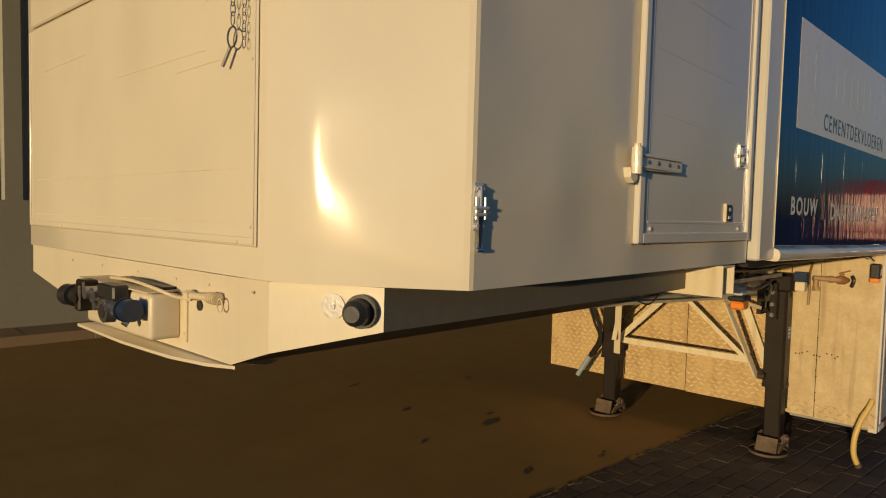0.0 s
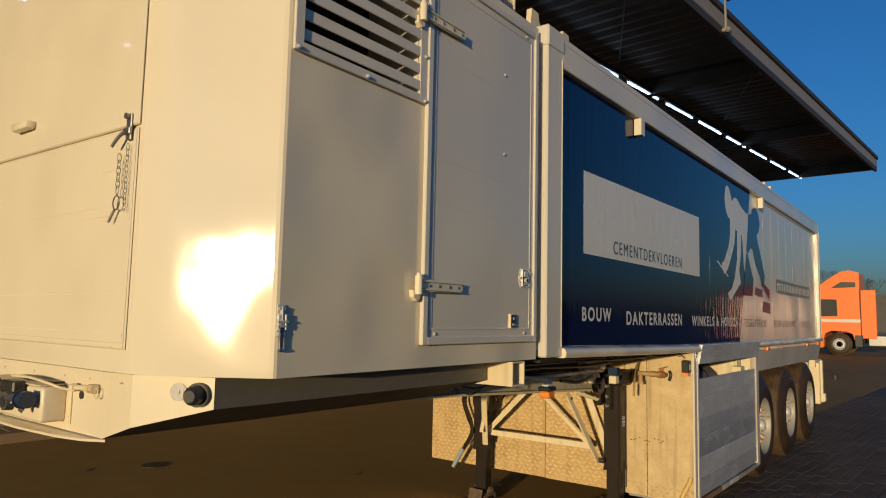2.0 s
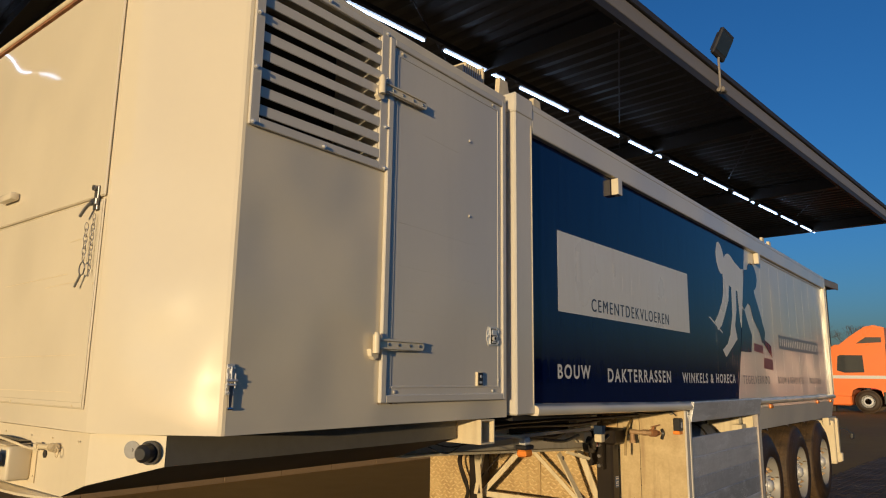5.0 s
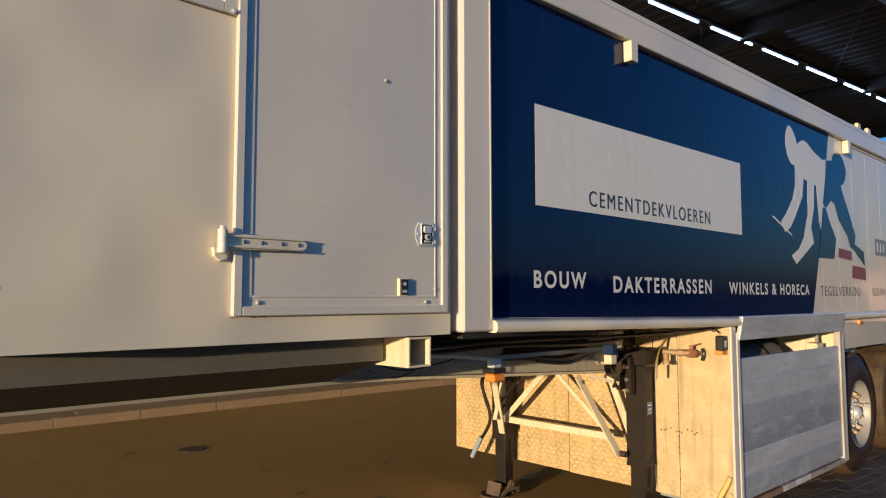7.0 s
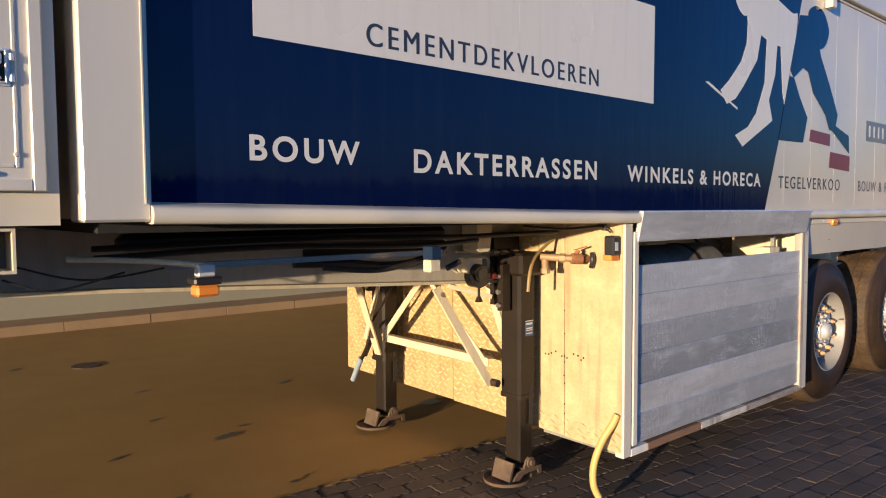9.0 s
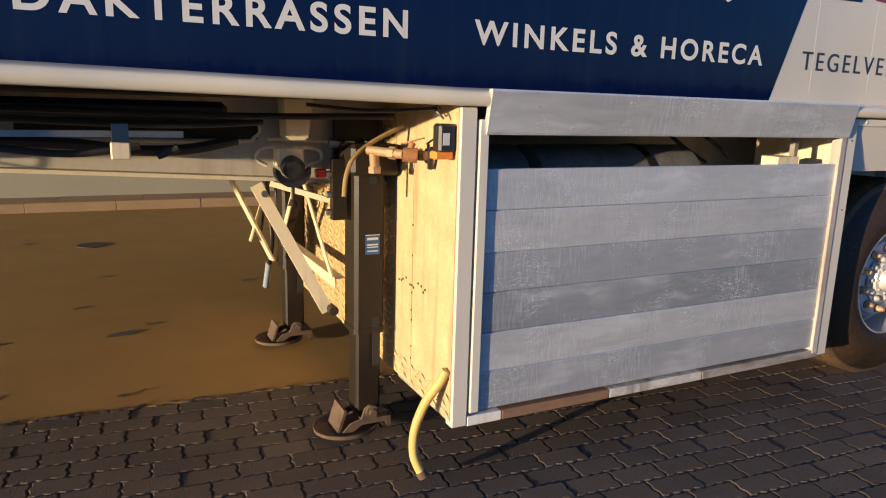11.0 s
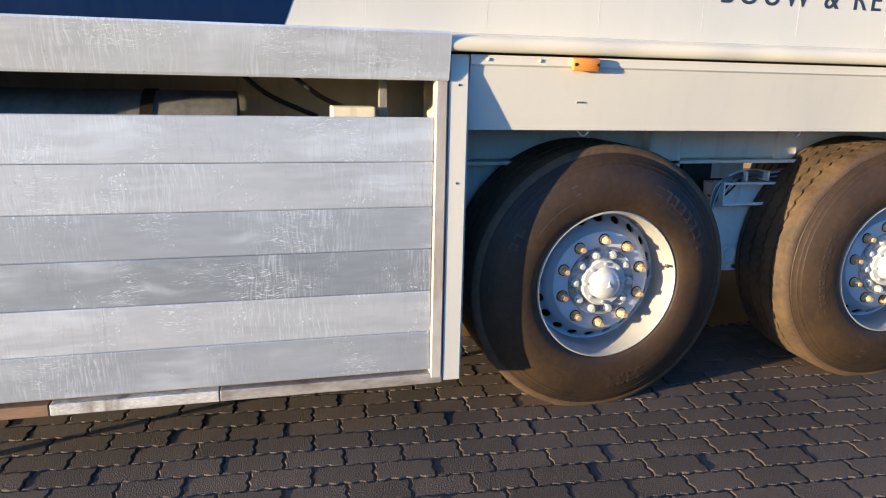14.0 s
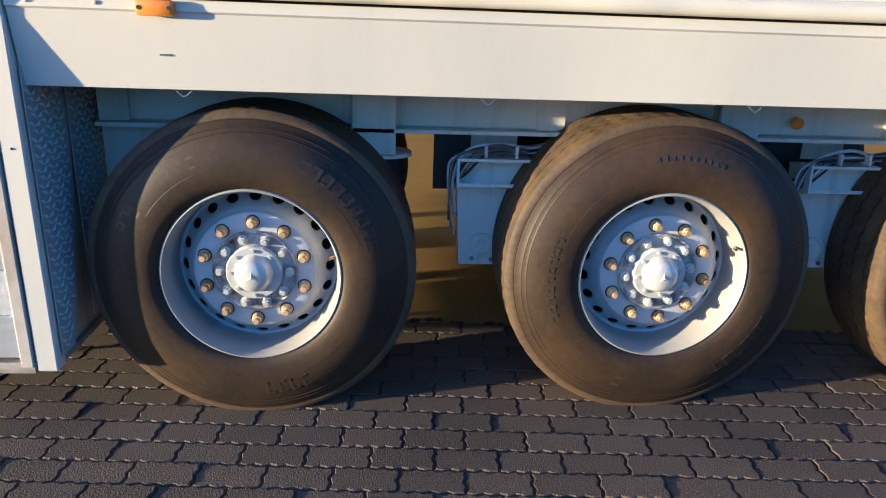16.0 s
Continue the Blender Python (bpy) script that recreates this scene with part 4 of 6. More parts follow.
coupling((((-0.765, -0.330, 1.283), (-0.725, -0.330, 1.284), 0.020, 0.023), ((-0.75, -0.33, 1.283), (-0.75, -0.287, 1.283), 0.014, 0.014), ((-0.745, -0.33, 1.255), (-0.74, -0.318, 1.247), 0.008, 0.010)), steel, "grey swivel fitting")
coupling((((-0.725, -0.328, 1.284), (-0.695, -0.326, 1.285), 0.027, 0.027), ((-0.735, -0.328, 1.284), (-0.730, -0.328, 1.284), 0.030, 0.030)), navy_clip, "dark blue coupling cap", "coupling_cap")
tp("cable", sweep(bmesh.new(), [(-1.02, -0.25, 1.336), (-0.86, -0.262, 1.342), (-0.72, -0.262, 1.334), (-0.66, -0.238, 1.318), (-0.60, -0.225, 1.316)], 0.0045, 8), old_cream, nose, "painted cable")
tap = bmesh.new()
cyl(tap, (-0.622, -0.222, 1.324), (-0.535, -0.222, 1.328), 0.0085, 12)
cyl(tap, (-0.630, -0.222, 1.324), (-0.605, -0.222, 1.325), 0.013, 6)
cyl(tap, (-0.520, -0.222, 1.328), (-0.478, -0.222, 1.330), 0.013, 14)
cyl(tap, (-0.535, -0.222, 1.328), (-0.520, -0.222, 1.328), 0.010, 10)
for k in range(4):
    cyl(tap, (-0.514 + 0.010 * k, -0.222, 1.328), (-0.510 + 0.010 * k, -0.222, 1.328), 0.0148, 14)
box(tap, -0.56, -0.53, -0.222, -0.206, 1.320, 1.336)
tp("drain_tap", tap, old_cream, nose, "painted hose tap")
tp("tap_ring", sweep(bmesh.new(), [(-0.468 + 0.012 * math.cos(t), -0.224, 1.315 + 0.016 * math.sin(t)) for t in [2 * math.pi * j / 12 for j in range(13)]], 0.0018, 6, 1), old_cream, nose)
tp("grommet", C((-0.594, -0.209, 1.300), (-0.594, -0.204, 1.300), 0.013, 14), black_plastic, nose)

# hollow cross tube at the housing's rear
ct = bmesh.new()
T = 0.007
for a in ((1.419, 1.529, 1.268, 1.268 + T), (1.419, 1.529, 1.380 - T, 1.380), (1.419, 1.419 + T, 1.268 + T, 1.380 - T), (1.529 - T, 1.529, 1.268 + T, 1.380 - T)):
    box(ct, -2.22, 0.050, *a)
crosst = tp("cross_tube", ct, old_cream, None, "square steel cross tube with an open end")
# added inner plate, its dark brown standing for the tube's shaded inside
tp("tube_stop", B(-0.06, -0.055, 1.427, 1.521, 1.276, 1.372), shaded_brown, crosst)

# ---- main body ----
shift = Vector((0, 0, 0))
BX, MY0, MY1 = -2.2, 1.70, 9.90
body = tp("box_body", B(BX, 0.0, MY0 + 0.02, MY1 - 0.02, 1.40, 3.02), side_cream, None, "long cream box body")
# frame: posts and rails
for y0, y1 in ((1.672, 1.845), (9.80, MY1)):
    tp("corner_post", B(-0.10, 0.036, y0, y1, 1.392, 3.05, bevel=0.007), side_cream, body, "cream corner post", smooth=0)
    tp("post_ridge", B(0.0365, 0.040, y1 - 0.020, y1 - 0.014, 1.44, 2.93, bevel=0.001), cream, body)
tr = bmesh.new()
prism(tr, [(-0.10, 3.06), (-0.10, 2.891), (0.032, 2.891), (0.036, 2.896), (0.036, 3.020), (0.039, 3.024), (0.039, 3.052), (0.032, 3.06)], 1, 1.8465, 9.798)
tp("top_rail", tr, side_cream, body, "cream roof rail", smooth=0)
brl = bmesh.new()
rail_pts = [(-0.06, 1.428), (-0.06, 1.374), (0.042, 1.370)] + [(0.046 + 0.014 * math.sin(t), 1.394 - 0.024 * math.cos(t)) for t in [math.pi * k / 8 for k in range(1, 8)]] + [(0.042, 1.420), (0.004, 1.430)]
prev = None
for y, dz in ((1.842, 0.015), (4.0, -0.016), (9.85, -0.016)):
    cur = [brl.verts.new((x, y, z + dz)) for x, z in rail_pts]
    if prev:
        for a in range(len(cur)):
            b = (a + 1) % len(cur)
            brl.faces.new((prev[a], prev[b], cur[b], cur[a]))
    else:
        brl.faces.new(cur)
    prev = cur
brl.faces.new(prev[::-1])
tp("bottom_rail", brl, cream, body, "rounded cream floor rail", smooth=50)
tp("corner_cap", B(-0.14, 0.041, 1.668, 1.846, 2.96, 3.075, bevel=0.008), side_cream, body, "cream corner casting", smooth=0)
for y in (1.67, 2.02, 7.0, 7.3):
    eb = bmesh.new()
    prism(eb, [(y, 3.04), (y + 0.15, 3.04), (y + 0.14, 3.10), (y + 0.10, 3.14), (y + 0.09, 3.185), (y + 0.02, 3.19)], 0, -0.10, -0.07)
    tp("roof_lug", eb, old_cream, body, "painted roof lug")
tarp = bmesh.new()
prism(tarp, [(6.9, 3.035), (9.85, 3.035), (9.8, 3.10), (8.6, 3.075), (7.9, 3.095), (7.2, 3.07)], 0, -0.35, -0.04)
tp("roof_tarp", tarp, old_cream, body, "rolled tarpaulin on the roof")
for y in (2.925, 6.32):
    gb = B(0.004, 0.054, y - 0.03, y + 0.035, 2.775, 2.885, bevel=0.003)
    tp("gutter_spout", gb, cream, body, "small cream spout")
tp("panel_trim", B(0.0005, 0.010, 6.42, 9.795, 2.865, 2.880, bevel=0.002), side_cream, body)
# vertical panel seams
for k in range(20):
    y = 2.188 + 0.393 * k
    if y < 9.7:
        tp("panel_seam", B(0.0, 0.0012 if y < 5.5 else 0.0004, y - 0.0006, y + 0.0006, 1.448, 2.882), ghost_film if y > 5.5 else blue_film, body)

# ---- the advertising film ----
F1, F2, F3 = 0.0003, 0.0013, 0.0021
tp("blue_film", sheet([(1.848, 1.446), (4.0, 1.414), (5.477, 1.414), (5.645, 1.845), (5.80, 2.34), (5.973, 2.890), (1.848, 2.890)], F1), blue_film, body, "dark blue glossy film", smooth=0)
tp("white_field", sheet([(2.161, 1.945), (4.268, 1.942), (4.272, 2.418), (2.161, 2.410)], F2), white_film, body, "white rectangle with faded lettering", smooth=0)
for y0, y1 in ((2.25, 2.55), (2.75, 3.62), (3.78, 4.1)):
    for k in range(int((y1 - y0) / 0.14)):
        tp("faded_bar", sheet([(y0 + 0.14 * k, 2.14), (y0 + 0.14 * k + 0.035, 2.14), (y0 + 0.14 * k + 0.035, 2.32), (y0 + 0.14 * k, 2.32)], F3, 0.0002), ghost_film, body, smooth=0)


def letters(text, y0, y1, z0, z1, mat, x=0.0018):
    return lettering(text, y0, y1, z0, z1, x, mat, body, Matrix.Translation((0, TY, 0)), bold=0.0 if mat is dark_film else 0.026, thicken=0.0017 if mat is dark_film else 0.0)


letters("CEMENTDEKVLOEREN", 2.567, 3.824, 1.977, 2.055, dark_film, 0.0025)
letters("BOUW", 2.142, 2.536, 1.572, 1.652, white_film)
letters("DAKTERRASSEN", 2.766, 3.820, 1.554, 1.640, white_film)
letters("WINKELS & HORECA", 4.056, 5.412, 1.552, 1.632, white_film)
letters("TEGELVERKOO", 5.652, 6.621, 1.548, 1.626, dark_film, 0.0007)
letters("BOUW & RENOVATIE", 6.97, 8.20, 1.548, 1.626, dark_film, 0.0007)
letters("INDUSTRIE", 8.55, 9.25, 1.548, 1.626, dark_film, 0.0007)


def rounded(pts, n=4):
    """A closed outline softened by a spline."""
    out = []
    for i in range(len(pts)):
        a, b, c, d = (Vector((*pts[(i + k) % len(pts)], 0)) for k in (-1, 0, 1, 2))
        for k in range(n):
            t = k / n
            q = 0.5 * ((2 * b) + (c - a) * t + (2 * a - 5 * b + 4 * c - d) * t * t + (3 * b - a - 3 * c + d) * t ** 3)
            out.append((q.x, q.y))
    return out


# plain shapes of the picture: pale on blue, blue on pale
pale = [
    rounded([(5.05, 2.69), (5.09, 2.80), (5.15, 2.82), (5.23, 2.77), (5.275, 2.69), (5.25, 2.58), (5.18, 2.53), (5.09, 2.58)]),
    rounded([(5.24, 2.65), (5.34, 2.735), (5.46, 2.749), (5.60, 2.70), (5.80, 2.655), (5.876, 2.649), (5.81, 2.40), (5.66, 2.42), (5.50, 2.43), (5.36, 2.46), (5.22, 2.50)]),
    [(5.22, 2.52), (5.39, 2.47), (5.34, 2.30), (5.18, 2.13), (5.09, 2.05), (4.99, 2.01), (4.92, 2.08), (5.02, 2.15), (5.15, 2.27), (5.21, 2.38)],
    [(4.755, 2.108), (4.79, 2.112), (5.115, 2.000), (5.11, 1.988)],
    [(5.46, 2.46), (5.60, 2.44), (5.575, 2.24), (5.50, 2.08), (5.55, 1.96), (5.18, 1.782), (5.092, 1.842), (5.24, 1.90), (5.34, 1.99), (5.44, 2.18)],
    [(5.64, 2.45), (5.83, 2.45), (5.71, 2.075), (5.68, 2.14)],
]
for i, p in enumerate(pale):
    tp("pale_shape", sheet(p, F2 + 0.0001 * i), white_film, body, "plain pale shape", smooth=0)
blue_shapes = [
    rounded([(6.03, 2.69), (6.10, 2.75), (6.18, 2.765), (6.28, 2.74), (6.355, 2.66), (6.36, 2.60), (6.30, 2.52), (6.19, 2.49), (6.08, 2.55)]),
    [(5.87, 2.56), (5.905, 2.662), (6.10, 2.69), (6.22, 2.50), (6.25, 2.43), (6.12, 2.30), (5.97, 2.335), (5.83, 2.255), (5.78, 2.30)],
    [(6.02, 2.36), (6.24, 2.45), (6.40, 2.27), (6.55, 2.08), (6.50, 1.96), (6.41, 1.965), (6.34, 2.06), (6.13, 2.19)],
    [(5.64, 1.848), (5.99, 1.853), (6.05, 2.02), (5.93, 2.14), (5.84, 2.255), (5.775, 2.26), (5.71, 2.075)],
    [(6.44, 1.97), (6.52, 2.00), (6.76, 1.945), (6.775, 1.818)],
]
for i, p in enumerate(blue_shapes):
    tp("blue_shape", sheet(p, F2 + 0.0008 + 0.0001 * i), blue_film, body, "plain blue shape", smooth=0)
tp("grey_block", sheet([(6.11, 1.948), (6.43, 1.935), (6.43, 1.853), (6.09, 1.868)], F2), red_film, body, "dark reddish block", smooth=0)
tp("grey_block", sheet([(6.44, 1.815), (6.79, 1.80), (6.79, 1.688), (6.42, 1.705)], F2), red_film, body, "dark reddish block", smooth=0)
tp("grey_band", sheet([(7.10, 1.93), (9.24, 1.93), (9.24, 2.085), (7.10, 2.085)], F2), grey_film, body, "grey band with worn lettering", smooth=0)
for k in range(22):
    y = 7.16 + 0.094 * k
    tp("worn_bar", sheet([(y, 1.965), (y + 0.03, 1.965), (y + 0.03, 2.05), (y, 2.05)], F3, 0.0006), ghost_film, body, smooth=0)

# ---- chassis ----
for x in (-0.68, -1.60):
    ch = bmesh.new()
    s = 1 if x > -1 else -1
    prof = [(1.35, 1.19), (1.6, 1.16), (1.9, 1.15), (3.5, 1.066), (4.4, 1.02), (5.6, 0.94), (10.2, 0.94)]
    up = [(10.2, 1.36), (1.35, 1.36)]
    prism(ch, prof + up, 0, x - 0.006, x + 0.006)
    cbm = tp("chassis_beam", ch, beam_cream, None, "dusty cream chassis beam", smooth=0)
    tp("bottom_flange", prism(bmesh.new(), [(a, z - 0.0145) for a, z in prof] + [(a, z - 0.0005) for a, z in prof[::-1]], 0, x - 0.07, x + 0.07), old_cream, cbm, smooth=0)
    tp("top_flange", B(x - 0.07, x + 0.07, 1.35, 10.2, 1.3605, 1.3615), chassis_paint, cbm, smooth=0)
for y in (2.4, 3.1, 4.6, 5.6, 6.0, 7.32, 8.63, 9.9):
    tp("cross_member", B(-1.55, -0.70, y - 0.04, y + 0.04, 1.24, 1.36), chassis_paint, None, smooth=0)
# shade below the body is put into this sheet's near-black colour
tp("floor_underside", B(-2.19, -0.02, 1.72, 9.88, 1.362, 1.398), dark_void, None, "floor underside in near-black, its shade put in the colour")
# slot in the beam: rounded rim round a near-black plate for its shade
rim_pts = [(-0.668, y + 0.05, z) for y, z in ((2.70, 1.205), (3.34, 1.198), (3.42, 1.215), (3.445, 1.245), (3.42, 1.278), (3.34, 1.29), (2.7, 1.288))]
tp("beam_slot_rim", sweep(bmesh.new(), rim_pts, 0.008, 8), old_cream, None, "painted rim of a slot in the beam")
tp("beam_slot", B(-0.673, -0.666, 2.68, 3.485, 1.208, 1.285), dark_void, None)
VM = Matrix.Translation((-0.63, 3.57, 1.195)) @ Matrix.Diagonal((1.12, 1.12, 1.12, 1)) @ Matrix.Translation((0.3, -3.5, -1.2))


def vp(name, bm, mat, parent=None, label=""):
    bmesh.ops.transform(bm, matrix=VM, verts=bm.verts)
    return tp(name, bm, mat, parent, label)


# brackets and air valve under the rail
bk = bmesh.new()
prism(bk, [(3.485, 1.36), (3.585, 1.36), (3.565, 1.225), (3.55, 1.215), (3.505, 1.215), (3.492, 1.225)], 0, -0.30, -0.20)
vp("rail_bracket", bk, old_cream, None, "folded cream bracket")
vv = B(-0.32, -0.24, 3.47, 3.56, 1.12, 1.19, bevel=0.006)
valve = vp("air_valve", vv, old_cream, None, "cream air valve with a black knob")
vp("valve_knob", cyl(C((-0.24, 3.515, 1.125), (-0.20, 3.515, 1.120), 0.038, 18), (-0.21, 3.515, 1.12), (-0.195, 3.515, 1.118), 0.026, 16), black_plastic, valve, "black control knob")
vp("valve_guard", prism(bmesh.new(), [(3.515 + 0.062 * math.cos(t), 1.112 + 0.058 * math.sin(t)) for t in [math.radians(-190 + 20 * k) for k in range(11)]] + [(3.515 + 0.046 * math.cos(t), 1.118 + 0.036 * math.sin(t)) for t in [math.radians(-10 - 20 * k) for k in range(9)]], 0, -0.25, -0.21), black_plastic, valve, "black guard")
vp("valve_lever", cyl(C((-0.22, 3.515, 1.06), (-0.22, 3.515, 1.01), 0.006, 10), (-0.22, 3.515, 1.015), (-0.22, 3.515, 0.992), 0.010, 12, 0.019), black_paint, valve)
vp("red_cap", B(-0.26, -0.225, 3.60, 3.635, 1.085, 1.115, bevel=0.004), red_plastic, valve, "red cap")
pipes = (
    ((-0.28, 3.50, 1.19), (-0.28, 3.43, 1.185), (-0.28, 3.405, 1.15), (-0.28, 3.44, 1.125)),
    ((-0.28, 3.53, 1.185), (-0.28, 3.62, 1.18), (-0.28, 3.63, 1.14), (-0.28, 3.58, 1.125)),
    ((-0.30, 3.45, 1.215), (-0.30, 3.66, 1.205), (-0.28, 3.78, 1.19), (-0.26, 3.86, 1.175)),
)
for p in pipes:
    vp("pipe", sweep(bmesh.new(), p, 0.0065, 8), old_cream, None, "painted air pipe")
for y in (3.66, 3.72, 3.79):
    vp("pipe_union", C((-0.285, y, 1.203), (-0.285, y + 0.035, 1.199), 0.016, 6), steel, None, "steel pipe union")
# ball cock at the front plate
ck = bmesh.new()
cyl(ck, (-0.335, 3.815, 1.187), (-0.20, 3.90, 1.18), 0.017, 14)
cyl(ck, (-0.32, 3.830, 1.192), (-0.32, 3.835, 1.125), 0.018, 14)
cyl(ck, (-0.32, 3.835, 1.128), (-0.32, 3.835, 1.104), 0.024, 6)
cyl(ck, (-0.255, 3.866, 1.183), (-0.232, 3.881, 1.182), 0.023, 6)
tp("elbow_fitting", ck, dusty_brass, None, "brass elbow fitting")
ck = bmesh.new()
cyl(ck, (-0.205, 3.897, 1.18), (-0.185, 3.945, 1.177), 0.027, 14)
cyl(ck, (-0.185, 3.945, 1.177), (-0.18, 3.998, 1.175), 0.017, 14)
cyl(ck, (-0.198, 3.92, 1.20), (-0.19, 3.93, 1.222), 0.011, 10)
bar(ck, (-0.205, 3.91, 1.222), (-0.155, 3.955, 1.240), 0.016, 0.005)
tp("ball_cock", ck, rust, None, "rusty ball cock")
tp("cock_handle", sweep(bmesh.new(), [(-0.150, 3.985, 1.205), (-0.138, 3.975, 1.175), (-0.152, 3.982, 1.135)], 0.012, 8), black_plastic, None)
tp("yellow_strap", sweep(bmesh.new(), [(-0.33, 3.72, 1.02), (-0.33, 3.73, 1.10), (-0.34, 3.765, 1.165), (-0.36, 3.84, 1.215), (-0.38, 3.97, 1.275)], 0.0085, 8), olive_hose, None, "dirty yellow hose")
# cables and a rail below the floor
for i, p in enumerate((((-0.42, 1.8, 1.27), (-0.42, 2.4, 1.285), (-0.42, 3.1, 1.265), (-0.40, 3.45, 1.28)), ((-0.44, 1.8, 1.30), (-0.44, 2.6, 1.31), (-0.38, 3.3, 1.30), (-0.3, 3.9, 1.31)),
                       ((-0.36, 2.6, 1.20), (-0.36, 2.85, 1.175), (-0.36, 3.05, 1.20)), ((-0.2, 3.55, 1.345), (-0.12, 3.75, 1.33), (-0.06, 3.97, 1.345)))):
    tp("cable", sweep(bmesh.new(), p, 0.011 if i < 3 else 0.006, 8), black_plastic, None, "black cable")
# black block added to fill the dark band between floor and rail
tp("cable_loom", B(-0.58, -0.50, 1.9, 3.35, 1.285, 1.345, bevel=0.02), black_plastic, None, "added black block filling the dark band under the floor")
tp("slung_hose", sweep(bmesh.new(), [(-0.64, 2.62, 1.20), (-0.62, 2.85, 1.19), (-0.62, 3.05, 1.168), (-0.62, 3.22, 1.172), (-0.64, 3.40, 1.205)], 0.020, 10), black_plastic, None, "sagging black hose")
tp("cable_rail", B(-0.36, -0.33, 2.0, 3.18, 1.228, 1.248), steel, None, "steel cable rail")
con = tp("connector", B(-0.20, -0.15, 2.962, 3.015, 1.172, 1.222, bevel=0.004), old_cream, None, "yellowed cable connector")
tp("connector_clip", B(-0.205, -0.145, 2.968, 3.012, 1.223, 1.275), navy_clip, con, "blue clip")
tp("loose_plug", C((-0.20, 3.09, 1.18), (-0.19, 3.15, 1.205), 0.013, 10), black_plastic, None, "black plug on a cable")
# amber side lamp on a stay
al = tp("side_lamp", B(-0.195, -0.135, 2.023, 2.098, 1.153, 1.190, bevel=0.008), amber, None, "amber side lamp hanging on a stay")
tp("lamp_base", B(-0.200, -0.130, 2.015, 2.106, 1.191, 1.215, bevel=0.006), black_plastic, al)
tp("lamp_bracket", B(-0.185, -0.145, 2.033, 2.088, 1.216, 1.255, bevel=0.004), label_white, al, "pale bracket")
tp("lamp_stay", sweep(bmesh.new(), [(-0.165, 2.06, 1.25), (-0.2, 1.9, 1.27), (-0.3, 1.7, 1.28)], 0.009, 8), old_cream, al)
for p in (((-0.42, 1.55, 1.22), (-0.40, 1.68, 1.18), (-0.45, 1.9, 1.22)), ((-0.5, 1.6, 1.25), (-0.46, 1.8, 1.20), (-0.44, 2.1, 1.24))):
    tp("cable", sweep(bmesh.new(), p, 0.0035, 6), black_plastic, None, "black cable")
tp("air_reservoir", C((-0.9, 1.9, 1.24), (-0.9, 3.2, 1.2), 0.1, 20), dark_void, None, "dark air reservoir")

# ---- landing legs ----
def lp(name, bm, mat, parent=None, label="", smooth=35):
    bmesh.ops.translate(bm, vec=(0, 0.04, 0), verts=bm.verts)
    return tp(name, bm, mat, parent, label, smooth=smooth)


